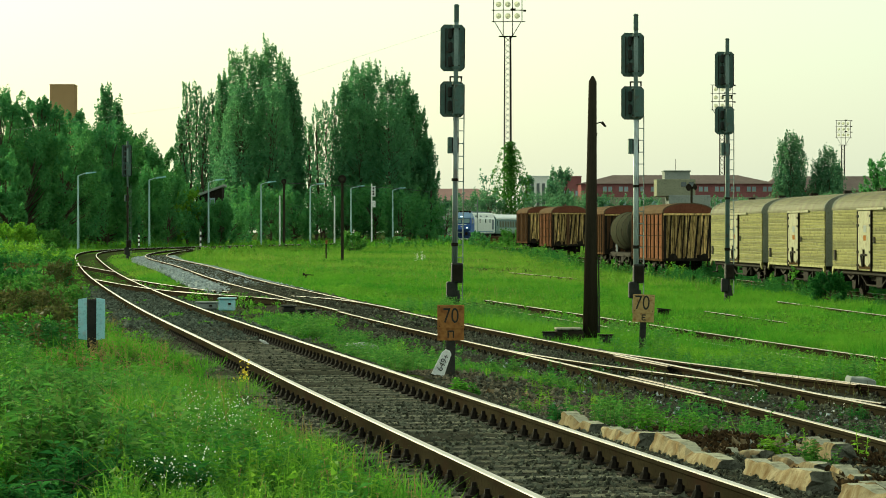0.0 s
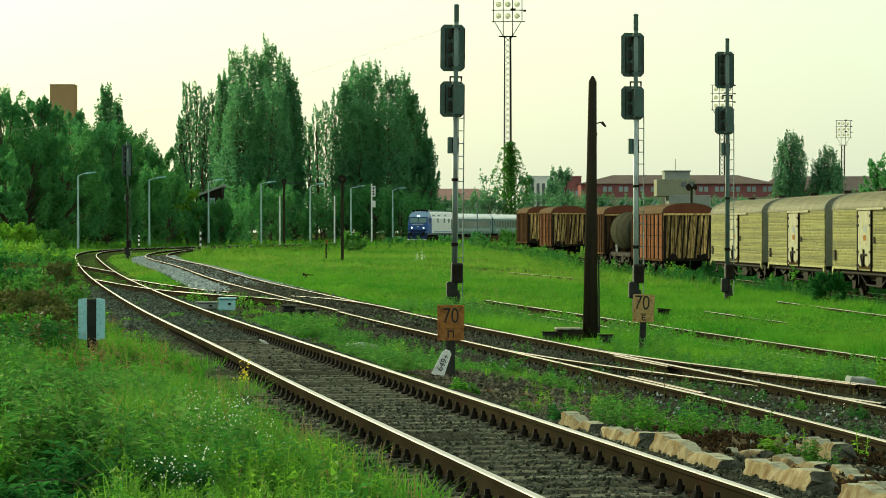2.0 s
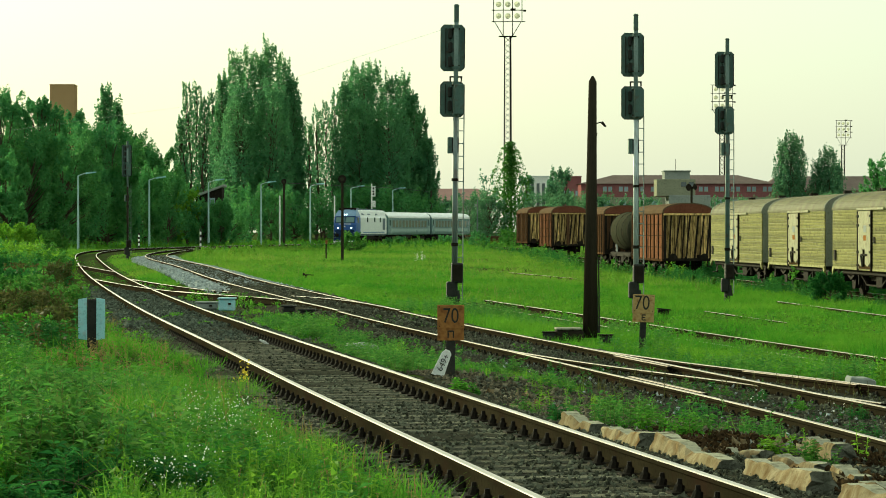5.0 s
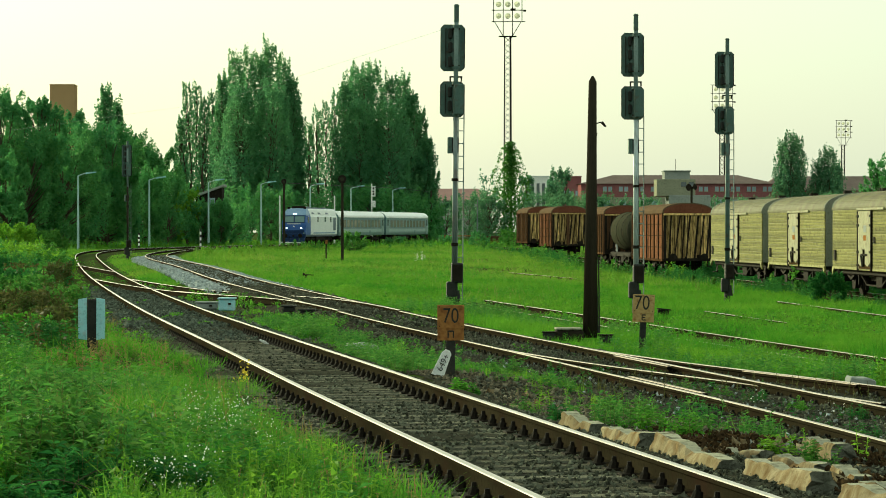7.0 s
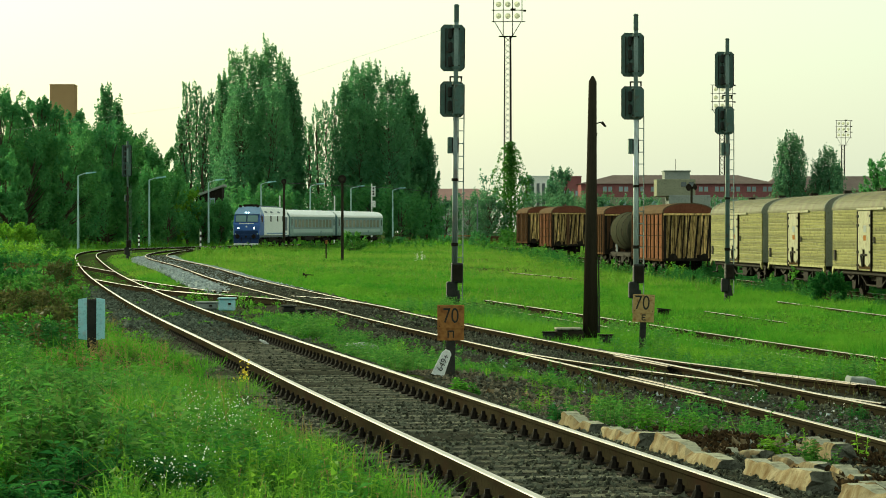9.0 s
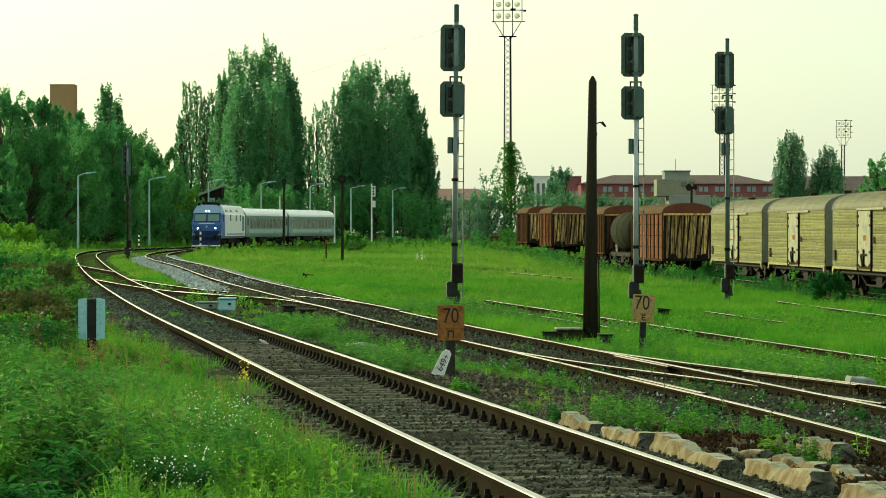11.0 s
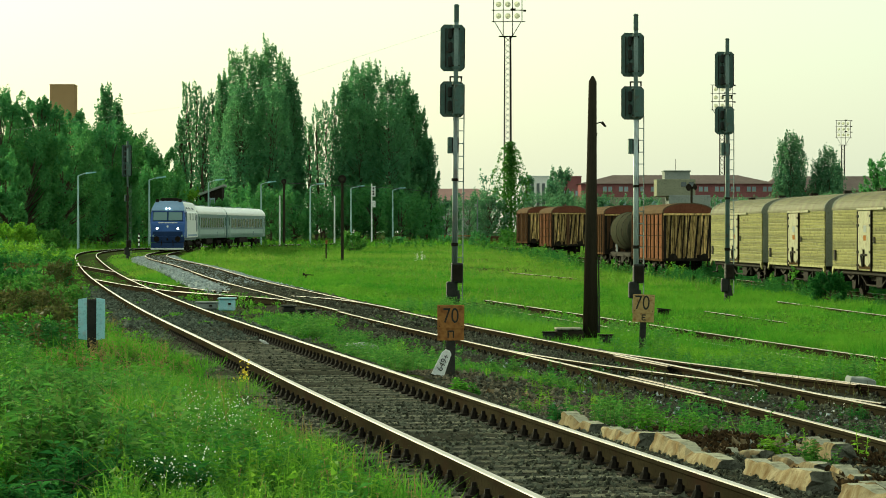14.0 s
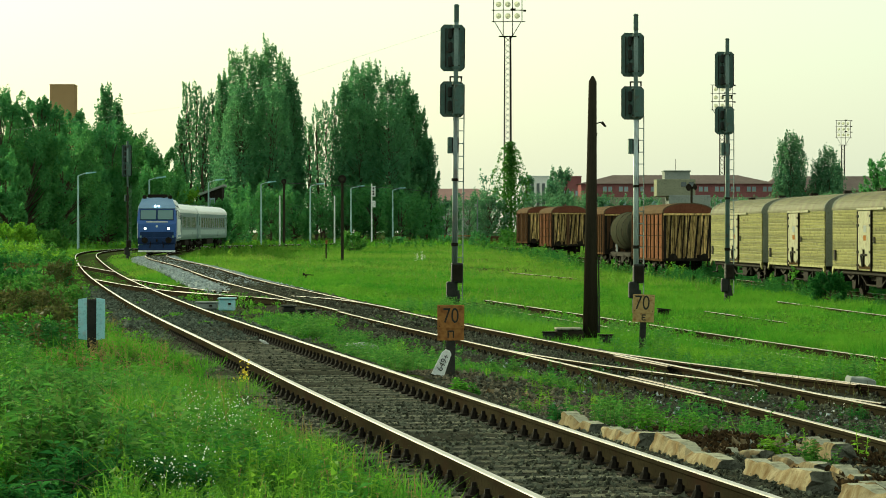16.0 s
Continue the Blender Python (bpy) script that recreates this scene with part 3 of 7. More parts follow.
def signal(m, height, label, mast="mast", k=1.0, up=0.0, down=0.0, side=0.0):
    """A light signal seen from its back: mast, two target plates with lamp cases, route box, ladder, relay case."""
    g = thing("railway_signal", m, label, "railway signal", "light signals")
    H = height
    part("mast", tube((0, 0, 0.9), (0, 0, H - 3.2), 0.075, 0.068, seg=14), M[mast], g, smooth=True)
    part("mast_top", tube((0, 0, H - 3.2), (0, 0, H - 0.5), 0.068, 0.065, seg=14), M["mast_upper"], g, "dull grey-green upper mast", smooth=True)
    cap = part("mast_cap", tube((0, 0, H - 0.5), (0, 0, H - 0.02), 0.075, 0.072, seg=12), M["grey_paint"], g, "dark mast head")
    part("cap_lid", tube((0, 0, H - 0.05), (0, 0, H), 0.09, 0.05, seg=12), M["grey_paint"], cap)
    part("mast_foot", tube((0, 0, -0.2), (0, 0, 0.9), 0.11, 0.10, seg=14), M["black"], g, "black-painted mast foot")
    for zc, hh in ((H - 1.22 * k + up, 0.65), (H - 2.68 * k - down, 0.49)):
        hd = part("target_plate", prism([(x - 0.05 + side, z + zc) for x, z in octagon(0.335, hh, 0.1)], "y", 0.28, 0.3), M["grey_paint"], g,
                  "grey octagonal target plate seen from behind")
        bm = bmesh.new()
        add_box(bm, 0, 0.21, zc, 0.26, 0.14, hh * 1.8, bevel=0.02)
        part("lamp_case", bm, M["grey_paint"], hd)
        nl = 3 if hh > 0.5 else 2
        for i in range(nl):
            zz = zc + (i - (nl - 1) / 2) * 0.4
            part("lamp_hood", tube((0, 0.3, zz), (0, 0.55, zz), 0.13, 0.13, seg=14), M["black"], hd)
            part("lamp_cover", box(-0.15, 0.17, zz, 0.12, 0.16, 0.3, bevel=0.03), M["black"], hd)
        if hh < 0.5:
            part("rear_case", box(0.08, -0.12, zc - 0.02, 0.26, 0.12, hh * 1.75, bevel=0.02), M["grey_paint"], hd)
        for s in (-1, 1):
            part("edge_strip", box(s * 0.27, 0.27, zc, 0.03, 0.02, hh * 1.7), M["black"], hd)
        part("plate_rim", prism([(x - 0.05 + side, z + zc) for x, z in octagon(0.35, hh + 0.015, 0.1)], "y", 0.302, 0.33), M["black"], hd, "dark folded plate rim")
        for dz in (-hh * 0.9, hh * 0.9):
            part("mast_clamp", tube((0, 0, zc + dz - 0.04), (0, 0, zc + dz + 0.04), 0.1, seg=12), M["grey_paint"], hd)
        for dz in (-hh * 0.8, hh * 0.8):
            part("bracket", box(0, 0.08, zc + dz, 0.2, 0.2, 0.05, bevel=0.008), M["iron"], hd)
    bx = part("route_box", box(-0.06, 0.12, H - 4.0, 0.30, 0.22, 0.46, bevel=0.02), M["grey_paint"], g)
    part("box_door", box(0.0, 0.005, H - 4.0, 0.2, 0.015, 0.4, bevel=0.004), M["black"], bx)
    pb = part("platform_bracket", box(0.0, 0.02, H - 2.06, 0.36, 0.08, 0.04), M["iron"], g)
    for sx in (-0.16, 0.16):
        part("bracket_leg", box(sx, 0.02, H - 2.12, 0.04, 0.06, 0.14), M["iron"], pb)
    ld = part("ladder", box(0.24, 0.0, (0.2 + H - 3.1) / 2, 0.03, 0.04, H - 3.3), M["mast"], g)
    part("ladder_rail", box(0.09, 0.06, (0.2 + H - 3.1) / 2, 0.02, 0.03, H - 3.3), M["mast"], ld)
    rung = None
    z = 0.35
    while z < H - 3.2:
        if rung is None:
            rung = part("rung", box(0, 0, 0, 0.17, 0.025, 0.025), M["mast"], ld)
            rung.matrix_basis = pose(0.165, 0.02, z)
        else:
            share(rung, "rung", ld, pose(0.165, 0.02, z))
        z += 0.36
    rc = part("relay_case", box(0.07, -0.06, 1.0, 0.32, 0.28, 0.56, bevel=0.03), M["black"], g, "black relay case")
    part("case_lid", box(0.07, -0.21, 1.0, 0.26, 0.02, 0.46, bevel=0.005), M["iron"], rc)
    part("cable_box", box(-0.1, -0.08, 0.5, 0.26, 0.26, 0.5, bevel=0.04), M["black"], g)
    part("cable_bell", tube((0.06, -0.05, 0.12), (0.06, -0.05, 0.5), 0.14, 0.09, seg=12), M["black"], g)
    part("clamp", tube((0, 0, 1.75), (0, 0, 1.85), 0.1, 0.1, seg=12), M["iron"], g)
    part("clamp", tube((0, 0, 3.6), (0, 0, 3.68), 0.1, 0.1, seg=12), M["iron"], g)
    return g


signal(pose(0.31, 77.0, -0.45, 0, 0.5, 6), 8.62, "tall light signal on a silver mast beside the yard tracks", "mast", up=0.0, down=0.0, side=-0.017)
signal(pose(5.83, 82.0, -0.55, 0, 0, 5), 8.85, "tall light signal on a silver mast in the grass", "mast_light")
signal(pose(10.27, 98.0, -0.72, 0, 0, 4), 9.42, "tall light signal on a dark mast near cream wagons", "grey_paint", 1.08, up=0.19, down=0.06)
signal(pose(-22.1, 190.0, -0.15, 0, 0, 8), 8.2, "distant light signal with rusty mast between two curves", "pole_wood", 0.74)


def text_mesh(name, body, size, mat, parent, m, extrude=0.002):
    cu = bpy.data.curves.new(name, "FONT")
    cu.body, cu.size, cu.extrude, cu.align_x, cu.align_y = body, size, extrude, "CENTER", "CENTER"
    tmp = bpy.data.objects.new(name, cu)
    scene.collection.objects.link(tmp)
    bpy.context.view_layer.update()
    me = bpy.data.meshes.new_from_object(tmp.evaluated_get(bpy.context.evaluated_depsgraph_get()))
    bpy.data.objects.remove(tmp)
    me.materials.clear()
    me.materials.append(mat)
    o = new(name, me)
    o.parent = parent
    o.matrix_basis = m
    return o


def speed_sign(m, plate_mat, w, h, zlo, label, low_bars, wide=0.9, high=1.15, shift=0.0):
    g = thing("speed_sign", m, label, "speed sign", "speed signs")
    part("post", prism(octagon(0.06, 0.045, 0.015), "z", -0.15, zlo + h * 0.9), M["black"], g, "black post")
    pl = part("plate", box(0, -0.07, zlo + h / 2, w, 0.012, h, bevel=0.004), M[plate_mat], g)
    part("upper_plate", box(0, -0.082, zlo + h * 0.66, w * 1.02, 0.008, h * 0.66, bevel=0.003), M[plate_mat], pl)
    text_mesh("number", "70", h * 0.52, M["black"], pl, pose(shift, -0.087, zlo + h * 0.68, 90, 0, 0) @ Matrix.Diagonal((wide, high, 1, 1)))
    for bx_, bz_, bw_, bh_ in low_bars:
        part("faded_mark", box(bx_ * w, -0.078, zlo + bz_ * h, bw_ * w, 0.006, bh_ * h), M["black"], pl)
    for sx, sz in ((-0.42, 0.94), (0.42, 0.94), (-0.42, 0.4), (0.42, 0.4)):
        part("bolt", tube((w * sx, -0.075, zlo + h * sz), (w * sx, -0.094, zlo + h * sz), 0.008, seg=6), M["iron"], pl)
    return g


speed_sign(pose(0.1, 35.9, -0.16, 0, 0, 2), "rust_plate", 0.35, 0.47, 0.44, "rust-stained square plate reading 70 on a black post", ((-0.1, 0.17, 0.05, 0.2), (0.1, 0.17, 0.05, 0.2), (0.0, 0.26, 0.25, 0.04)))
speed_sign(pose(3.74, 50.9, -0.42, 0, 2, -4), "tan_plate", 0.40, 0.52, 0.44, "faded tan plate reading 70 on a black post", ((-0.05, 0.17, 0.05, 0.2), (0.04, 0.26, 0.16, 0.04), (0.04, 0.17, 0.13, 0.035), (0.04, 0.08, 0.16, 0.04)), 1.08, 1.4, -0.028)

km = thing("kilometre_marker", pose(-0.075, 35.7, -0.18, 0, 20, 0), "leaning white marker plate with black figures", "kilometre marker")
part("plate", prism([(-0.085, 0.0), (0.085, 0.0), (0.078, 0.33), (0.045, 0.365), (-0.015, 0.365), (-0.05, 0.31)], "y", -0.02, 0.02, bevel=0.004), M["white_paint"], km)
text_mesh("figures", "649+", 0.115, M["black"], km, pose(0.015, -0.023, 0.19, 90, -82, 0))

stake = thing("track_marker", pose(-4.98, 38.5, 0.0), "two bluish white boards on a dark post in weeds", "track marker")
part("post", prism(octagon(0.07, 0.06, 0.02), "z", -0.1, 0.76), M["black"], stake, "dark square post")
for s in (-1, 1):
    part("board", prism([(s * 0.065, 0.18), (s * 0.19, 0.2), (s * 0.19, 0.76), (s * 0.07, 0.78)], "y", -0.09, -0.065, bevel=0.004), M["blue_white"], stake)

pole = thing("old_pole", pose(3.1, 57.2, -0.42, 0, 0.6, 0), "dark tarred timber pole with a broken lamp arm", "pole")
part("shaft", tube((0, 0, -0.1), (0, 0, 5.3), 0.155, 0.085, seg=14), M["pole_wood"], pole, smooth=True)
part("pole_top", tube((0, 0, 5.3), (0, 0, 5.42), 0.085, 0.02, seg=14), M["pole_wood"], pole)
arm = part("lamp_arm", tube((0.09, 0, 4.42), (0.2, 0, 4.45), 0.012, seg=6), M["iron"], pole)
part("lamp_socket", tube((0.2, 0, 4.45), (0.29, 0, 4.35), 0.035, 0.02, seg=8), M["iron"], arm)
part("loose_wire", tube((0.1, 0, 4.16), (0.11, 0, 4.22), 0.008, seg=5), M["iron"], arm)
part("guy_bar", tube((0.17, 0.05, 0), (0.1, 0.05, 2.0), 0.02, seg=6), M["black"], pole)
part("guy_bar", tube((0.2, -0.05, 0), (0.16, -0.05, 1.6), 0.016, seg=6), M["black"], pole)
base = thing("pole_base_slab", pose(2.6, 57.0, gz(2.6, 57) + 0.1, 0, 0, 3), "low slab with a pale top beside the pole", "concrete slab")
part("block", box(0.05, 0, 0.08, 0.6, 0.5, 0.26, bevel=0.05), M["iron"], base)
part("top_slab", box(0.03, -0.02, 0.225, 0.56, 0.48, 0.05, bevel=0.02), M["concrete_top"], base)
for px, w in ((2.25, 0.3), (3.42, 0.28)):
    cb = thing("cable_trough", pose(px, 57.0, gz(px, 57) + 0.06, 0, 0, -5), "small dark cable box lying in grass", "cable box", "cable boxes")
    part("case", box(0, 0, 0.09, w, 0.3, 0.16, bevel=0.02), M["black"], cb)
    part("lid", box(0, 0, 0.18, w + 0.04, 0.34, 0.02, bevel=0.006), M["iron"], cb)


def thin_pole(m, h, r, mat, label, ring=0.0):
    g = thing("lineside_pole", m, label, "pole", "lineside poles")
    part("shaft", tube((0, 0, -0.3), (0, 0, h), r, r * 0.8, seg=10), M[mat], g)
    if ring:
        part("lamp_bell", tube((0, -0.05, h - 0.1), (0, -0.3, h - 0.1), ring * 0.4, ring, seg=14), M["iron"], g)
        part("bell_core", tube((0, -0.3, h - 0.1), (0, -0.33, h - 0.1), ring * 0.45, seg=12), M["tank"], g)
    else:
        part("pole_cap", tube((0, 0, h), (0, 0, h + 0.08), r * 0.8, 0.01, seg=10), M[mat], g)
    return g


thin_pole(pose(-6.42, 173.0, -0.45), 5.6, 0.10, "pole_wood", "brown lineside pole with a round loudspeaker", 0.27)
thin_pole(pose(-17.3, 295.0, 0.05), 7.2, 0.16, "pole_wood", "brown lineside pole with a round loudspeaker", 0.3)
thin_pole(pose(-1.8, 412.0, 0.25), 7.6, 0.17, "pole_wood", "tall brown pole beside the line")
thin_pole(pose(-24.5 * 0.86, 350.0, 0.2), 6.1, 0.12, "white_paint", "white concrete post beside the line")
thin_pole(pose(-40.0 * 0.36, 360.0, 0.2), 6.2, 0.12, "white_paint", "white concrete post beside the line")
thin_pole(pose(5.2, 410.0, 0.3), 6.3, 0.12, "mast", "grey post beside a low fence")
wire = thing("overhead_wire", Matrix.Identity(4), "dark cable strung between lineside poles", "cable")
part("cable", tube((-17.3, 295, 7.0), (-6.0, 390, 7.9), 0.035, seg=6), M["black"], wire)
part("cable", tube((-6.0, 390, 7.9), (-1.8, 412, 7.7), 0.035, seg=6), M["black"], wire)

long = thing("line_wire", Matrix.Identity(4), "thin wire strung high across the tracks", "cable")
for a, b in (((0.3, 77, 7.55), (-6.1, 103.5, 7.45)), ((-6.1, 103.5, 7.45), (-10.2, 120.6, 7.45)), ((-10.2, 120.6, 7.45), (-25.6, 157, 7.5)), ((-25.6, 157, 7.5), (-45, 200, 7.9))):
    part("cable", tube(a, b, 0.0035, seg=5), M["mast"], long)
rsig = thing("repeater_signal", pose(-10.2, 388.0, 0.25), "slim white signal post with two white boards", "railway signal", "light signals")
part("mast", tube((0, 0, 0), (0, 0, 8.3), 0.12, 0.1, seg=10), M["white_paint"], rsig)
part("board", box(0.25, -0.15, 7.2, 0.6, 0.1, 1.5, bevel=0.04), M["white_paint"], rsig)
part("board", box(0.25, -0.15, 5.4, 0.6, 0.1, 0.95, bevel=0.04), M["white_paint"], rsig)
for zz in (7.6, 7.2, 6.8):
    part("lens", tube((0.25, -0.2, zz), (0.25, -0.26, zz), 0.13, seg=10), M["black"], rsig)


def striped_stick(m, h, label):
    g = thing("striped_stake", m, label, "marker stake", "marker stakes")
    n = 7
    for i in range(n):
        part("band", tube((0, 0, h * i / n), (0, 0, h * (i + 1) / n - 0.002), 0.085, seg=8), M["white_paint" if i % 2 else "black"], g)
    return g


striped_stick(pose(-24.4 * 0.96, 262, 0.0), 2.0, "black and white striped stake in grass")
striped_stick(pose(-37.6, 262, 0.1), 1.9, "black and white striped stake in grass")
striped_stick(pose(-30.5, 272, 0.1), 1.5, "black and white striped stake in grass")
g = thing("marker_stake", pose(-8.53, 198.0, -0.35), "slim dark stake with a rusty cap in grass", "marker stake")
part("rod", tube((0, 0, 0), (0, 0, 1.2), 0.05, seg=8), M["pole_wood"], g)
part("cap", box(0.02, 0, 1.3, 0.16, 0.12, 0.3, bevel=0.03), M["rust_plate"], g)


g = thing("marker_stake", pose(-6.1, 335.0, gz(-6.1, 335)), "short red-capped stake at the meadow's far edge", "marker stake")
part("rod", tube((0, 0, 0), (0, 0, 0.8), 0.05, seg=8), M["white_paint"], g)
part("cap", box(0, 0, 0.95, 0.28, 0.2, 0.5, bevel=0.05), M["red_brown"], g)
g = thing("point_lever", pose(-6.1, 121.0, gz(-6.1, 121) + 0.05), "small dark point lever lying low in the grass", "point lever")
part("bracket", box(0, 0, 0.08, 0.12, 0.12, 0.2, bevel=0.02), M["iron"], g)
part("arm", tube((-0.1, 0, 0.18), (0.35, 0, 0.14), 0.02, seg=6), M["iron"], g)
part("weight", tube((-0.16, 0, 0.18), (-0.07, 0, 0.18), 0.06, seg=10), M["iron"], g)


def street_lamp(x, y, z, h):
    g = thing("street_lamp", pose(x, y, z), "tall pale steel street lamp at the wood's edge", "street lamp", "street lamps")
    part("post", tube((0, 0, -0.2), (0, 0, h - 0.25), 0.14, 0.09, seg=10), M["lamp_paint"], g)
    part("arm", tube((0, 0, h - 0.25), (0.9, -0.1, h + 0.05), 0.06, 0.05, seg=8), M["lamp_paint"], g)
    hd = part("lamp_head", prism([(0.8, -0.1), (1.95, 0.08), (1.95, 0.2), (0.85, 0.12)], "y", -0.22, 0.12, bevel=0.03), M["blue_white"], g, "pale lamp head")
    hd.matrix_basis = pose(0, 0, h)
    return g


for sx, yy, zt in ((138, 291, 7.95), (264, 316, 7.95), (369, 333, 8.0), (462, 344, 7.95), (549, 360, 7.95), (621, 378, 7.95), (695, 398, 8.0)):
    zb = gz((sx - 784) * yy / 4800, yy)
    street_lamp((sx - 784) * yy / 4800, yy, zb, zt - zb)


def floodlight(m, h, label, rows=3):
    """Lattice mast with a rack of lamps at its top."""
    g = thing("floodlight_tower", m, label, "floodlight tower", "floodlight towers")
    bm = bmesh.new()
    w0, w1 = 0.66, 0.54
    n = int(h / 1.0)
    for cx, cy in ((-1, -1), (1, -1), (1, 1), (-1, 1)):
        add_tube(bm, (cx * w0, cy * w0, 0), (cx * w1, cy * w1, h), 0.1, seg=5)
    add_tube(bm, (0.5, -0.75, 0), (0.4, -0.7, h), 0.12, seg=4)
    for i in range(n):
        za, zb = h * i / n, h * (i + 1) / n
        wa, wb = w0 + (w1 - w0) * i / n, w0 + (w1 - w0) * (i + 1) / n
        s = 1 if i % 2 else -1
        for ax in range(4):
            c = ((-1, -1), (1, -1), (1, 1), (-1, 1))
            p, q = c[ax], c[(ax + 1) % 4]
            if s < 0:
                p, q = q, p
            add_tube(bm, (p[0] * wa, p[1] * wa, za), (q[0] * wb, q[1] * wb, zb), 0.045, seg=4, caps=False)
    part("lattice_mast", bm, M["iron"], g)
    rk = part("rack_frame", box(0, 0, h + 0.1, 3.0, 2.0, 0.12), M["iron"], g)
    for s in (-1, 1):
        part("rack_strut", tube((s * 0.6, -0.6, h - 0.2), (s * 2.3, -0.8, h + 2.6), 0.07, seg=5), M["iron"], rk)
        part("rack_post", tube((s * 2.45, -0.8, h + 2.5), (s * 2.45, -0.8, h + 2.6 + rows * 2.0), 0.08, seg=5), M["iron"], rk)
    part("rack_post", tube((-0.8, -0.8, h), (-0.8, -0.8, h + 2.6 + rows * 2.0), 0.08, seg=5), M["iron"], rk)
    part("rack_post", tube((0.8, -0.8, h), (0.8, -0.8, h + 2.6 + rows * 2.0), 0.08, seg=5), M["iron"], rk)
    for r in range(rows + 1):
        zz = h + 2.6 + r * 2.0
        part("rack_rail", box(0.1, -0.8, zz, 5.8, 0.12, 0.14), M["iron"], rk)
        if r < rows:
            for i in range(3):
                part("floodlamp", tube((-1.6 + i * 1.6, -0.8, zz + 1.0), (-1.6 + i * 1.6, -0.3, zz + 0.9), 0.5, 0.4, seg=12), M["lamp_disc"], rk, "pale round lamp glass")
            part("ballast_case", box(0.9, -0.7, zz + 2.1, 0.9, 0.5, 0.4, bevel=0.05), M["iron"], rk)
            part("ballast_case", box(2.9, -0.7, zz + 1.9, 0.5, 0.5, 0.3, bevel=0.05), M["iron"], rk)
    return g


floodlight(pose((898.5 - 784) * 470 / 4800, 470, 0.4), 35.0, "tall lattice floodlight tower overgrown by creeper", 3)
floodlight(pose((1278 - 784) * 620 / 4800, 620, 0.4), 28.0, "distant lattice floodlight tower", 3).scale = (0.95, 0.95, 0.95)
floodlight(pose((1492 - 784) * 900 / 4800, 900, 0.4), 31.5, "distant lattice floodlight tower", 3).scale = (0.95, 0.95, 0.95)


# ---------------------------------------------------------------- wagons
def arc_roof(w, z0, z1, n=10):
    """Roof outline across the wagon, from one eave over the crown to the other."""
    return [(w * math.cos(math.pi * i / n), z0 + (z1 - z0) * math.sin(math.pi * i / n) ** 0.8) for i in range(n + 1)]


def wheelset(parent, x, r=0.48):
    for s in (-1, 1):
        wob = part("wheel", tube((x, s * 0.68, r), (x, s * 0.82, r), r, r, seg=20), M["iron"], parent)
        part("axle_box", box(x, s * 0.98, r, 0.3, 0.22, 0.3, bevel=0.03), M["iron"], wob)
        part("leaf_spring", prism([(x - 0.6, r + 0.3), (x, r + 0.18), (x + 0.6, r + 0.3), (x + 0.6, r + 0.36), (x, r + 0.34), (x - 0.6, r + 0.36)],
                                  "y", s * 0.95 - 0.05, s * 0.95 + 0.05), M["iron"], wob)


def frame_and_buffers(g, L, W):
    part("underframe", box(0, 0, 0.98, L - 0.2, W - 0.35, 0.22, bevel=0.02), M["iron"], g)
    for e in (-1, 1):
        for s in (-1, 1):
            b = part("buffer", tube((e * (L / 2 - 0.1), s * 0.88, 1.03), (e * (L / 2 + 0.4), s * 0.88, 1.03), 0.09, seg=10), M["iron"], g)
            part("buffer_head", tube((e * (L / 2 + 0.4), s * 0.88, 1.03), (e * (L / 2 + 0.46), s * 0.88, 1.03), 0.22, seg=14), M["iron"], b)
    wheelset(g, -L / 2 + 2.6)
    wheelset(g, L / 2 - 2.6)
    part("brake_rig", box(0, 0, 0.7, L * 0.35, 1.6, 0.12), M["iron"], g)
    for x in (-L * 0.2, L * 0.2):
        part("truss_bar", box(x, 1.15, 0.72, 0.12, 0.1, 0.5), M["iron"], g)
    part("brake_cylinder", tube((-0.6, 0.25, 0.62), (0.5, 0.25, 0.62), 0.2, seg=12), M["iron"], g)
    part("reservoir", tube((0.8, -0.35, 0.6), (2.0, -0.35, 0.6), 0.19, seg=12), M["iron"], g)
    part("brake_rod", tube((-L / 2 + 2.6, 0.1, 0.45), (L / 2 - 2.6, 0.1, 0.45), 0.03, seg=6), M["iron"], g)
    for s in (-1, 1):
        y = s * 1.12
        part("sole_bar", box(0, y, 0.95, L - 0.3, 0.08, 0.24, bevel=0.01), M["iron"], g)
        part("truss_rod", prism([(-2.4, 0.84), (-1.3, 0.46), (1.3, 0.46), (2.4, 0.84), (2.3, 0.84), (1.26, 0.52), (-1.26, 0.52), (-2.3, 0.84)], "y", y - 0.04, y + 0.04), M["iron"], g)
        part("tool_box", box(-0.7 * s, y - s * 0.2, 0.62, 1.1, 0.4, 0.44, bevel=0.03), M["iron"], g)
        for e in (-1, 1):
            wx = e * (L / 2 - 2.6)
            part("axle_guard", prism([(wx - 0.55, 0.86), (wx + 0.55, 0.86), (wx + 0.2, 0.3), (wx - 0.2, 0.3)], "y", y - 0.03, y + 0.0), M["iron"], g)
            part("leaf_spring", prism([(wx - 0.62, 0.8), (wx, 0.64), (wx + 0.62, 0.8), (wx + 0.62, 0.86), (wx, 0.76), (wx - 0.62, 0.86)], "y", y + 0.02, y + 0.12), M["iron"], g)
            part("brake_hanger", box(wx - e * 0.7, s * 0.75, 0.58, 0.1, 0.12, 0.6), M["iron"], g)
            part("step", box(e * (L / 2 - 0.55), y + s * 0.18, 0.5, 0.4, 0.22, 0.04), M["iron"], g)
            part("step_hanger", box(e * (L / 2 - 0.55), y + s * 0.1, 0.72, 0.36, 0.03, 0.44), M["iron"], g)


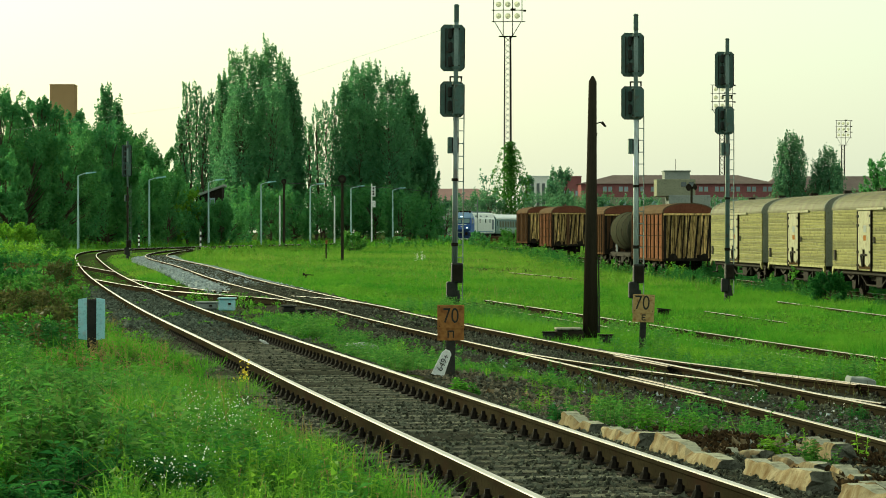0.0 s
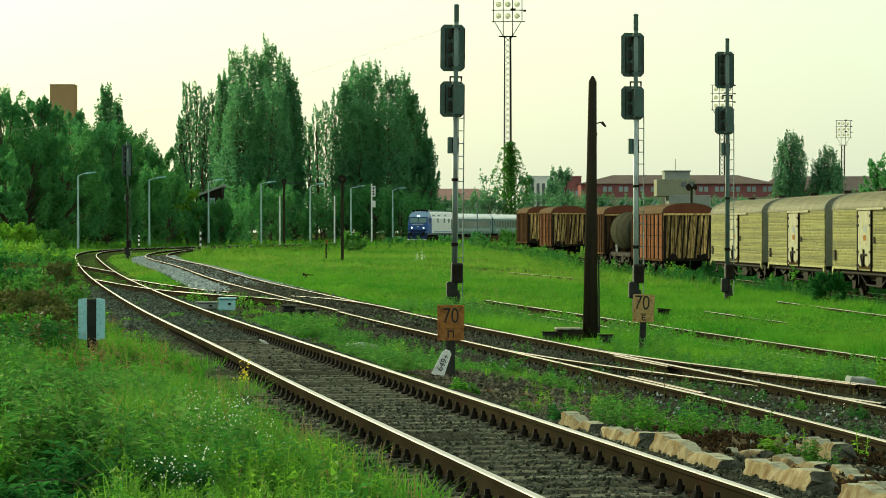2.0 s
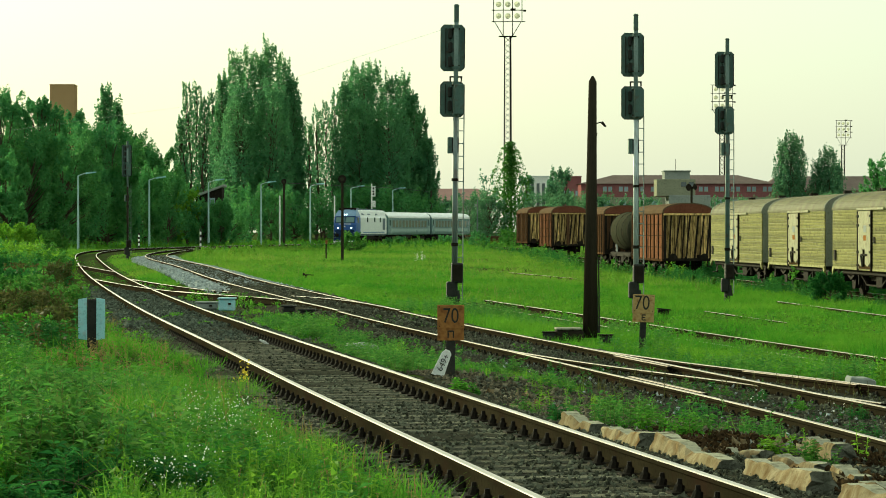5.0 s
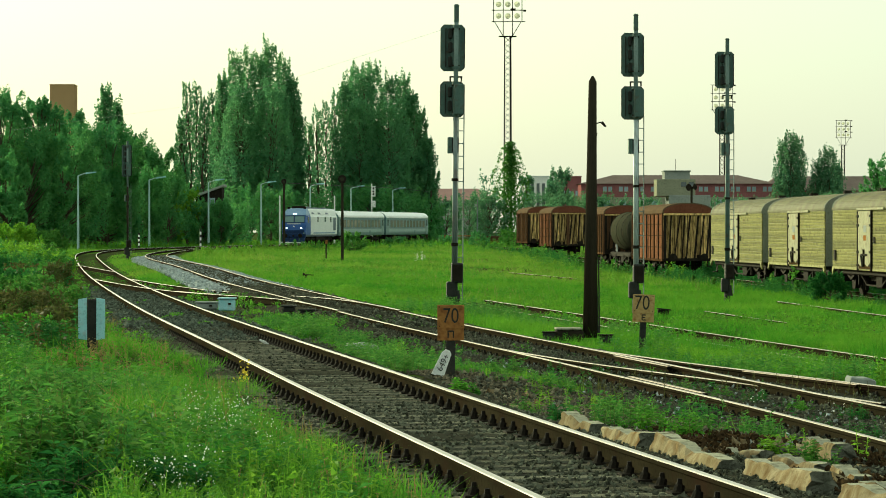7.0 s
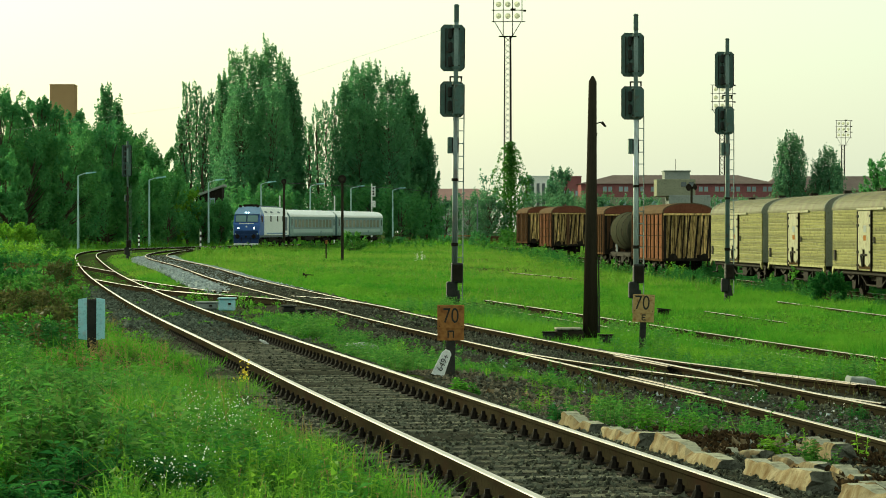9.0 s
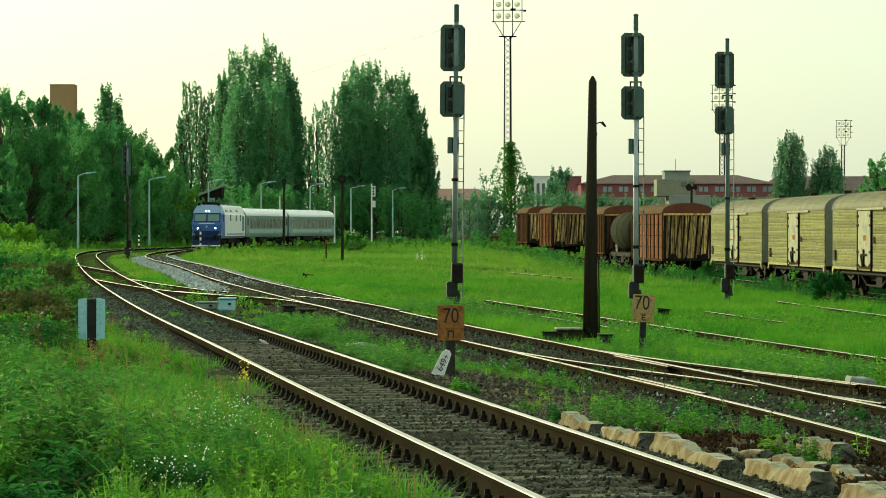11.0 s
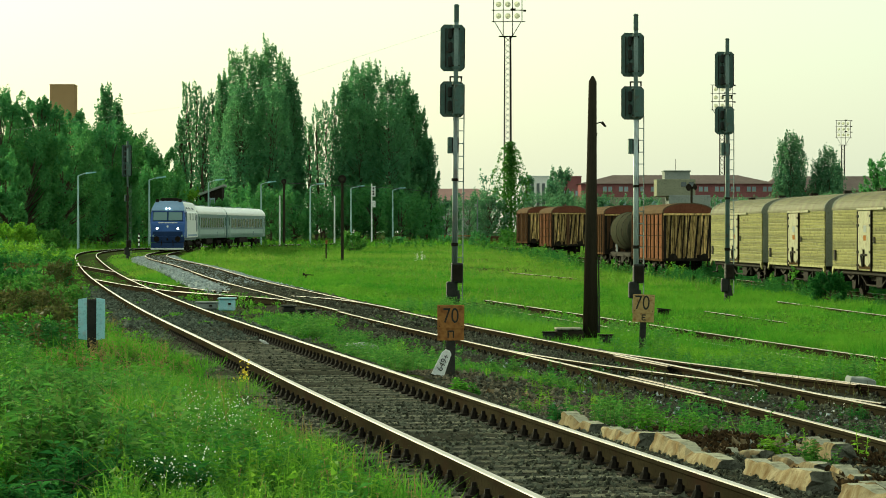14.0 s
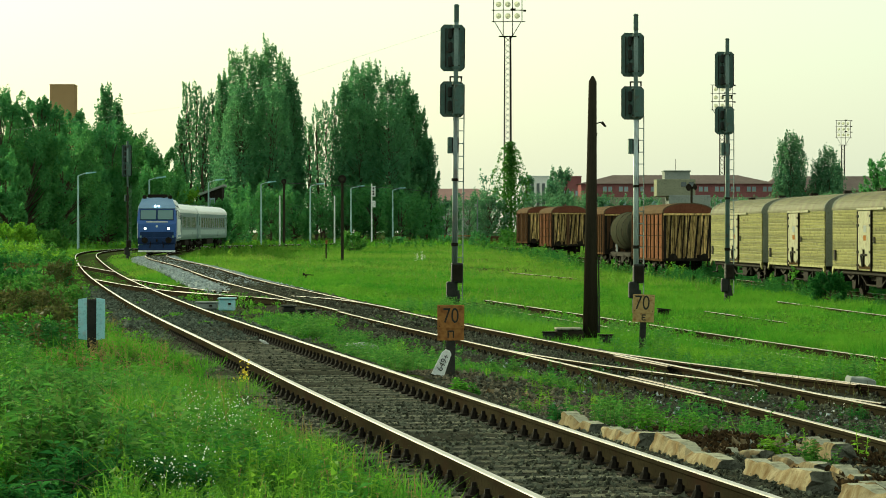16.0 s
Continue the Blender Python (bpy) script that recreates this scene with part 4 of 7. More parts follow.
def cream_van(m, L, label):
    """Refrigerator van: slatted cream sides, pale insulated doors, curved roof. The length lies along x; +y is the near side."""
    g = thing("refrigerator_wagon", m, label, "freight wagon", "cream refrigerator wagons")
    W = 2.86
    frame_and_buffers(g, L, W)
    body = part("body", prism([(W / 2 - 0.03, 1.12)] + [(y * 0.985, z - 0.03) for y, z in arc_roof(W / 2, 3.38, 4.06, 12)] + [(-W / 2 + 0.03, 1.12)],
                              "x", -L / 2 + 0.03, L / 2 - 0.03), M["grey_end"], g, "grey wagon end walls")
    roof = part("roof", prism(arc_roof(W / 2 + 0.04, 3.36, 4.08, 14) + [(y * 0.97, z - 0.05) for y, z in arc_roof(W / 2, 3.36, 4.06, 14)[::-1]],
                              "x", -L / 2 + 0.16, L / 2 - 0.16), M["van_roof"], g, "dirty cream curved roof", smooth=False)
    for e in (-1, 1):
        part("roof_edge", prism(arc_roof(W / 2 + 0.05, 3.36, 4.1, 14) + [(y * 0.95, z - 0.09) for y, z in arc_roof(W / 2, 3.36, 4.06, 14)[::-1]],
                                "x", e * (L / 2 - 0.15) - 0.13, e * (L / 2 - 0.15) + 0.13), M["grey_end"], roof)
    n = 19
    for s in (-1, 1):
        y = s * (W / 2 + 0.005)
        spans = ((-L / 2 + 0.1, -1.05), (1.4, L / 2 - 0.1))
        for i, (a, b) in enumerate(spans):
            hgt = (3.36 - 1.14) / n
            proto = part("slat", box(0, 0, 0, b - a, 0.035, hgt - 0.009, bevel=0.008), M["yellow_van"], g)
            proto.matrix_basis = pose((a + b) / 2, y, 1.14 + hgt / 2, s * -13, 0, 0)
            for k in range(1, n):
                share(proto, "slat", g, pose((a + b) / 2, y, 1.14 + hgt * (k + 0.5), s * -13, 0, 0))
        d = part("door", box(0.17, y + s * 0.03, 2.2, 2.3, 0.07, 2.2, bevel=0.02), M["van_door"], g, "pale scuffed insulated door")
        for e in (-1.02, 1.37):
            part("door_post", box(e, y + s * 0.04, 2.2, 0.1, 0.1, 2.3, bevel=0.01), M["iron"], d)
            for hz in (1.25, 1.75, 2.75, 3.1):
                part("hinge", box(e * 0.93 + 0.01, y + s * 0.08, hz, 0.3, 0.05, 0.09, bevel=0.01), M["iron"], d)
        part("door_rail", box(-0.9, y + s * 0.06, 3.36, 4.7, 0.08, 0.09, bevel=0.01), M["van_door"], g)
        part("door_handle", box(0.15, y + s * 0.1, 1.65, 0.9, 0.04, 0.06), M["iron"], d)
        part("door_latch", tube((0.15, y + s * 0.1, 1.2), (0.15, y + s * 0.1, 1.85), 0.04, seg=6), M["iron"], d)
        part("latch_arm", box(0.55, y + s * 0.09, 1.42, 0.08, 0.04, 0.5, rot=Matrix.Rotation(radians(35), 4, "Y")), M["iron"], d)
        part("rust_patch", prism([(-0.9, 1.12), (1.2, 1.12), (1.1, 1.25), (0.6, 1.2), (0.2, 1.32), (-0.4, 1.2), (-0.8, 1.35)], "y", y + s * 0.066, y + s * 0.07), M["rusty_scrap"], d, "rust-eaten lower edge")
        part("notice", box(0.05, y + s * 0.07, 2.28, 0.5, 0.008, 0.2), M["rust_plate"], d, "small orange notice")
        part("notice", box(0.05, y + s * 0.07, 2.62, 0.5, 0.008, 0.26), M["plaster_grey"], d, "small grey notice")
        part("data_plate", box(L / 2 - 0.7, y + s * 0.06, 1.6, 0.4, 0.02, 0.4, bevel=0.006), M["iron"], g)
        part("data_plate", box(-1.5, y + s * 0.06, 2.2, 0.25, 0.02, 0.22, bevel=0.006), M["iron"], g)
        part("eave_trim", box(0, y + s * 0.02, 3.42, L - 0.1, 0.06, 0.1, bevel=0.01), M["van_roof"], g)
        part("sill", box(0, y, 1.1, L - 0.2, 0.06, 0.1, bevel=0.01), M["yellow_van"], g)
        for e in (-1, 1):
            part("corner_bracket", prism([(e * L / 2 * 0.985, 1.1), (e * (L / 2 - 0.5), 1.1), (e * (L / 2 - 0.1), 0.8), (e * L / 2 * 0.985, 0.8)],
                                         "y", y - 0.04, y + 0.04), M["yellow_van"], g)
    for a in (22, 38, 56, 76, 104, 124, 142, 158):
        ry, rz = (W / 2 + 0.04) * math.cos(radians(a)), 3.36 + 0.72 * math.sin(radians(a)) ** 0.8
        part("roof_seam", box(0, ry, rz, L - 0.5, 0.02, 0.016), M["van_roof"], roof)
    for k in (-0.3, 0.25):
        part("roof_vent", tube((L * k, 0, 4.02), (L * k, 0, 4.2), 0.22, 0.18, seg=10), M["iron"], roof)
    return g


def plank_van(m, L, label, side, end):
    """Old covered goods van with vertical planks, iron stanchions and an arched roof."""
    g = thing("goods_wagon", m, label, "freight wagon", "old goods wagons")
    W = 2.75
    frame_and_buffers(g, L, W)
    E = 3.5
    part("body", prism([(W / 2 - 0.05, 0.85), (W / 2 - 0.05, E), (-W / 2 + 0.05, E), (-W / 2 + 0.05, 0.85)], "x", -L / 2 + 0.05, L / 2 - 0.05), M["iron"], g)
    part("roof", prism(arc_roof(W / 2 + 0.08, E + 0.02, 4.1, 14), "x", -L / 2 - 0.06, L / 2 + 0.06), M["brown_roof"], g, "rusty arched roof")
    rng = random.Random(int(L * 100))
    for e in (-1, 1):
        part("gable", prism(arc_roof(W / 2, E + 0.02, 4.03, 14), "x", e * (L / 2 + 0.07) - 0.01, e * (L / 2 + 0.07) + 0.01), M["red_brown"], g, "red-brown arched gable")
        yy = -W / 2
        while yy < W / 2 - 0.06:
            pw = min(rng.uniform(0.1, 0.24), W / 2 - yy)
            low = rng.choice((0, 0, 0.03, 0.12, 0.3))
            p = part("plank", box(0, 0, 0, rng.uniform(0.04, 0.06), pw - 0.025, 2.6 - low, bevel=0.006), M[end], g)
            p.matrix_basis = pose(e * (L / 2 + 0.01), yy + pw / 2, 2.17 + low / 2, rng.uniform(-1.2, 1.2), 0, 0)
            yy += pw
        for i in range(7):
            p = part("batten", box(0, 0, 0, 0.06, rng.uniform(0.06, 0.11), 2.55, bevel=0.008), M["iron"], g)
            p.matrix_basis = pose(e * (L / 2 + 0.065), -1.15 + i * 0.36 + rng.uniform(-.06, .06), 2.15, 4.5 + rng.uniform(-2, 3.5), 0, 0)
        for yy in (-W / 2 + 0.08, W / 2 - 0.08):
            part("stanchion", box(e * (L / 2 + 0.07), yy, 2.17, 0.1, 0.15, 2.66, bevel=0.01), M["iron"], g)
        if 10 < L < 12:
            part("centre_post", box(e * (L / 2 + 0.09), 0.1, 2.15, 0.1, 0.24, 2.5, bevel=0.02), M["dark_plank"], g)
        part("top_bar", box(e * (L / 2 + 0.1), 0, E - 0.06, 0.12, W, 0.11, bevel=0.02), M["tan_plank"], g, "bleached top bar")
        part("bottom_bar", box(e * (L / 2 + 0.08), 0, 0.9, 0.1, W, 0.16, bevel=0.01), M["iron"], g)
    n = int(L / 0.26)
    for s in (-1, 1):
        proto = part("plank", box(0, 0, 0, L / n - 0.025, 0.05, E - 0.88, bevel=0.006), M[side], g)
        proto.matrix_basis = pose(-L / 2 + L / n / 2, s * W / 2, 2.17)
        for i in range(1, n):
            share(proto, "plank", g, pose(-L / 2 + (i + 0.5) * L / n, s * W / 2 + rng.uniform(-.012, .012), 2.17 + rng.uniform(-.01, .01)))
        for i in range(9):
            part("stanchion", box(-L / 2 + 0.06 + i * (L - 0.12) / 8, s * (W / 2 + 0.05), 2.17, 0.11, 0.08, 2.7, bevel=0.01), M["iron" if i % 3 == 1 else "dark_plank"], g)
        for zz in (1.6, 2.25, 2.9):
            part("side_rail", box(0, s * (W / 2 + 0.03), zz, L, 0.02, 0.05), M["dark_plank"], g)
        part("top_bar", box(0, s * (W / 2 + 0.04), E, L, 0.07, 0.1, bevel=0.01), M["dark_plank"], g)
        part("sill", box(0, s * (W / 2 + 0.03), 0.87, L, 0.08, 0.14, bevel=0.01), M["dark_plank"], g)
    return g


def tank_wagon(m, L, label):
    g = thing("tank_wagon", m, label, "tank wagon")
    frame_and_buffers(g, L, 2.6)
    bm = bmesh.new()
    r = 1.25
    prof = [(-L / 2 + 0.5, 0.0), (-L / 2 + 0.52, 0.5), (-L / 2 + 0.62, 0.95), (-L / 2 + 0.85, r), (L / 2 - 0.85, r), (L / 2 - 0.62, 0.95), (L / 2 - 0.52, 0.5), (L / 2 - 0.5, 0.0)]
    rings = [[bm.verts.new((x, max(q, 0.01) * math.cos(2 * math.pi * k / 28), 2.45 + max(q, 0.01) * math.sin(2 * math.pi * k / 28))) for k in range(28)] for x, q in prof]
    for a, b in zip(rings, rings[1:]):
        for k in range(28):
            bm.faces.new((a[k], a[(k + 1) % 28], b[(k + 1) % 28], b[k]))
    bmesh.ops.recalc_face_normals(bm, faces=bm.faces)
    tk = part("tank", bm, M["tank"], g, "grey stained tank barrel", smooth=True)
    for x in (-L / 2 + 0.9, -1.5, 1.5, L / 2 - 0.9):
        part("tank_band", tube((x - 0.05, 0, 2.45), (x + 0.05, 0, 2.45), r + 0.02, seg=28), M["iron"], tk)
    part("dome", tube((0, 0, 3.6), (0, 0, 3.95), 0.4, 0.36, seg=16), M["tank"], tk)
    for e in (-1, 1):
        for s in (-1, 1):
            part("saddle", box(e * (L / 2 - 1.1), s * 0.85, 1.35, 0.15, 0.12, 0.9), M["white_paint"], g)
    return g


def on_line(name, y, length):
    """Pose of a vehicle whose middle lies at y on a line, its +x end away from the camera and its +y side to the left."""
    (xa, xb), _, (za, zb) = line_at(name, [y - length / 2, y + length / 2])
    return pose((xa + xb) / 2, y, (za + zb) / 2, 0, 0, math.degrees(math.atan2(length, xb - xa)))


cream_van(on_line("siding", 130.6, 13.8), 13.7, "faded cream slatted refrigerator wagon with a pale door")
cream_van(on_line("siding", 115.9, 13), 12.9, "faded cream slatted refrigerator wagon with orange notice")
cream_van(on_line("siding", 101.6, 13), 12.9, "faded cream slatted refrigerator wagon with rusty door edges")
plank_van(on_line("siding", 159.0, 14), 13.2, "old goods wagon with red planks and a bleached plank end", "brown_plank", "tan_plank")
tank_wagon(on_line("siding", 174.0, 12), 11.0, "grey tank wagon between old goods wagons")
plank_van(on_line("siding", 185.9, 13), 9.9, "dark brown old goods wagon with arched roof", "dark_plank", "dark_plank")
plank_van(on_line("siding", 223.5, 11), 10.5, "old goods wagon with red planks and bleached end", "brown_plank", "tan_plank")
plank_van(on_line("siding", 245.5, 11), 10.5, "brown weathered old goods wagon with arched roof", "dark_plank", "tan_plank")


# ---------------------------------------------------------------- the train
def bogie(g, x, wheels, r=0.5):
    b = part("bogie", box(x, 0, 0.62, wheels[-1] - wheels[0] + 1.3, 2.2, 0.3, bevel=0.05), M["iron"], g)
    for w in wheels:
        for s in (-1, 1):
            part("wheel", tube((x + w, s * 0.68, r), (x + w, s * 0.82, r), r, seg=18), M["iron"], b)
            part("axle_box", box(x + w, s * 1.05, r, 0.32, 0.2, 0.32, bevel=0.03), M["iron"], b)


def locomotive():
    """Diesel locomotive, 17 m long, its blue cab end at +x."""
    g = thing("diesel_locomotive", Matrix.Identity(4), "blue and white diesel locomotive with lit headlamps", "locomotive")
    L, W = 16.4, 2.94
    side = [(W / 2, 1.15), (W / 2, 3.25), (W / 2 - 0.12, 3.4), (1.18, 4.02), (1.0, 4.2), (-1.0, 4.2), (-1.18, 4.02), (-W / 2 + 0.12, 3.4), (-W / 2, 3.25), (-W / 2, 1.15)]
    part("body", prism(side, "x", -L / 2 + 0.1, L / 2 - 2.3, bevel=0.02), M["loco_white"], g, "white body side and roof slope")
    # cab: a faceted nose that slopes back over the windscreen
    prof = [(L / 2 - 2.3, 1.15), (L / 2 - 0.08, 1.15), (L / 2, 1.3), (L / 2, 2.32), (L / 2 - 0.12, 2.5), (L / 2 - 0.42, 3.35), (L / 2 - 0.75, 3.62), (L / 2 - 1.5, 4.12), (L / 2 - 2.3, 4.2)]
    bm = bmesh.new()
    half = [1.47, 1.42, 1.40, 1.42, 1.44, 1.38, 1.30, 1.08, 1.0]
    A = [bm.verts.new((x, -w, z)) for (x, z), w in zip(prof, half)]
    B = [bm.verts.new((x, w, z)) for (x, z), w in zip(prof, half)]
    n = len(prof)
    inner = [bm.verts.new((L / 2 - 2.3, s * W / 2, z)) for s in (-1, 1) for z in (3.25,)]
    for i in range(n - 1):
        bm.faces.new((A[i], A[i + 1], B[i + 1], B[i]))
    bm.faces.new((A[0], A[1], A[2], A[3], A[4], A[5], inner[0]))
    bm.faces.new((inner[0], A[5], A[6], A[7], A[8]))
    bm.faces.new((B[5], B[4], B[3], B[2], B[1], B[0], inner[1]))
    bm.faces.new((B[8], B[7], B[6], B[5], inner[1]))
    bmesh.ops.recalc_face_normals(bm, faces=bm.faces)
    bmesh.ops.bevel(bm, geom=list(bm.edges), offset=0.05, segments=2, affect="EDGES")
    cab = part("cab", bm, M["loco_blue"], g, "deep blue driving cab")
    cr = bmesh.new()
    rows = [[cr.verts.new((x, y, z)) for y in (-w, w)] for x, w, z in ((L / 2 - 0.40, 1.36, 3.40), (L / 2 - 0.72, 1.29, 3.67), (L / 2 - 1.47, 1.09, 4.17), (L / 2 - 2.3, 1.02, 4.24))]
    for p, q in zip(rows, rows[1:]):
        cr.faces.new((p[0], p[1], q[1], q[0]))
    for k in (0, 1):
        rear = cr.verts.new((L / 2 - 2.32, (-1, 1)[k] * 1.38, 3.42))
        cr.faces.new([r[k] for r in rows] + [rear])
    bmesh.ops.recalc_face_normals(cr, faces=cr.faces)
    bmesh.ops.solidify(cr, geom=list(cr.faces), thickness=-0.04)
    part("cab_roof", cr, M["loco_light"], cab, "pale blue chamfered cab top")
    tilt = -math.degrees(math.atan2(0.30, 0.85))
    for s in (-1, 1):
        w = part("windscreen", box(0, 0, 0, 0.03, 1.14, 0.74, bevel=0.02), M["dark_glass"], cab)
        w.matrix_basis = pose(L / 2 - 0.22, s * 0.63, 2.95, 0, tilt, 0)
        fr = part("window_frame", box(0, 0, 0, 0.02, 1.24, 0.84, bevel=0.01), M["navy"], cab)
        fr.matrix_basis = pose(L / 2 - 0.235, s * 0.63, 2.945, 0, tilt, 0)
        part("headlamp", tube((L / 2 + 0.0, s * 0.86, 1.93), (L / 2 + 0.06, s * 0.86, 1.93), 0.095, seg=14), M["headlamp"], cab, "lit round headlamp")
        part("headlamp_ring", tube((L / 2 - 0.02, s * 0.86, 1.93), (L / 2 + 0.04, s * 0.86, 1.93), 0.15, seg=14), M["navy"], cab)
        part("top_lamp", tube((L / 2 - 0.55, s * 0.13, 3.6), (L / 2 - 0.44, s * 0.13, 3.6), 0.075, seg=12), M["headlamp"], cab, "lit upper headlamp")
        part("side_window", box(L / 2 - 1.2, s * 1.46, 2.9, 0.75, 0.04, 0.7, bevel=0.01), M["glass"], cab)
        part("hand_rail", tube((L / 2 - 0.1, s * 1.42, 1.2), (L / 2 - 0.1, s * 1.42, 2.2), 0.02, seg=6), M["white_paint"], cab)
        b = part("buffer", tube((L / 2, s * 0.88, 1.05), (L / 2 + 0.5, s * 0.88, 1.05), 0.1, seg=10), M["iron"], g)
        part("buffer_head", tube((L / 2 + 0.5, s * 0.88, 1.05), (L / 2 + 0.56, s * 0.88, 1.05), 0.24, seg=14), M["iron"], b)
        part("brake_hose", tube((L / 2 + 0.3, s * 0.45, 0.95), (L / 2 + 0.45, s * 0.5, 0.5), 0.035, seg=6), M["iron"], g)
        part("lamp_bracket", box(L / 2 + 0.02, s * 1.2, 1.25, 0.08, 0.14, 0.3, bevel=0.02), M["coach_grey"], g)
        part("mirror_arm", tube((L / 2 - 0.5, s * 1.4, 3.2), (L / 2 - 0.35, s * 1.6, 3.3), 0.02, seg=5), M["iron"], cab)
        part("roof_lamp", box(L / 2 - 1.5, s * 0.95, 4.27, 0.3, 0.3, 0.3, bevel=0.05), M["iron"], cab)
        part("corner_rail", tube((L / 2 - 0.42, s * 1.42, 2.5), (L / 2 - 0.8, s * 1.36, 3.6), 0.035, seg=6), M["white_paint"], cab)
        part("buffer_rim", tube((L / 2 + 0.55, s * 0.88, 1.05), (L / 2 + 0.575, s * 0.88, 1.05), 0.17, seg=14), M["iron"], g)
        part("side_band", box(-1.2, s * (W / 2 + 0.006), 1.35, L - 5.0, 0.012, 0.14), M["loco_light"], g)
        for i, x in enumerate((-4.6, -1.6, 2.2)):
            part("side_window", box(x, s * (W / 2 + 0.005), 2.95, 0.62, 0.03, 0.62, bevel=0.02), M["glass"], g)
        part("side_grille", box(-6.6, s * (W / 2 + 0.01), 2.4, 1.3, 0.04, 1.5, bevel=0.02), M["loco_roof"], g, "dark louvred grille")
        part("side_door", box(5.2, s * (W / 2 + 0.008), 2.2, 0.7, 0.02, 2.0, bevel=0.01), M["loco_white"], g)
        for x in (-3.0, 1.0, 4.2):
            part("roof_hatch", box(x, s * 1.22, 3.75, 1.1, 0.06, 0.45, bevel=0.02, rot=Matrix.Rotation(radians(s * -47), 4, "X") @ Matrix.Rotation(radians(90), 4, "X")), M["loco_roof"], g)
        part("fuel_tank", box(0, s * 0.9, 0.72, 4.2, 0.7, 0.6, bevel=0.08), M["iron"], g)
        part("step", box(L / 2 - 1.4, s * 1.35, 0.55, 0.6, 0.2, 0.05), M["iron"], g)
    part("lettering_bar", box(L / 2 - 0.03, 0, 2.42, 0.02, 1.6, 0.09), M["white_paint"], cab, "pale row of lettering")
    part("emblem", tube((L / 2, 0, 2.1), (L / 2 + 0.02, 0, 2.1), 0.09, seg=10), M["white_paint"], cab)
    part("buffer_beam", box(L / 2 - 0.05, 0, 1.02, 0.25, 2.8, 0.5, bevel=0.04), M["navy"], g)
    part("apron", box(L / 2 + 0.0, 0, 1.48, 0.03, 2.5, 0.4, bevel=0.01), M["navy"], g, "dark navy lower front panel")
    part("snow_plough", prism([(L / 2 + 0.25, 0.18), (L / 2 + 0.42, 0.2), (L / 2 + 0.3, 0.75), (L / 2 + 0.1, 0.75)], "y", -1.35, 1.35, bevel=0.02), M["navy"], g, "dark snow plough")
    part("plough_edge", box(L / 2 + 0.38, 0, 0.24, 0.14, 2.76, 0.13), M["white_paint"], g)
    part("coupling", box(L / 2 + 0.25, 0, 1.02, 0.5, 0.12, 0.2, bevel=0.02), M["iron"], g)
    rf = part("roof", box(-1.3, 0, 4.23, L - 4.2, 1.6, 0.1, bevel=0.03), M["loco_roof"], g, "dark roof walkway with fans")
    part("roof_case", box(L / 2 - 2.3, 0, 4.36, 0.7, 1.5, 0.26, bevel=0.04), M["iron"], rf)
    part("roof_case", box(L / 2 - 4.2, 0, 4.34, 1.6, 1.2, 0.22, bevel=0.04), M["loco_roof"], rf)
    for x in (-6.0, -4.0, -1.0, 2.0):
        part("roof_fan", tube((x, 0, 4.24), (x, 0, 4.38), 0.6, 0.55, seg=16), M["loco_roof"], rf)
    part("horn", tube((L / 2 - 1.9, 0.5, 4.28), (L / 2 - 1.5, 0.5, 4.3), 0.05, 0.1, seg=8), M["iron"], rf)
    part("horn", tube((L / 2 - 1.9, -0.5, 4.28), (L / 2 - 1.5, -0.5, 4.3), 0.05, 0.1, seg=8), M["iron"], rf)
    part("underframe", box(0, 0, 1.05, L - 0.2, 2.7, 0.24, bevel=0.03), M["loco_roof"], g)
    bogie(g, 4.5, (-1.9, 0, 1.9), 0.55)
    bogie(g, -4.5, (-1.9, 0, 1.9), 0.55)
    return g


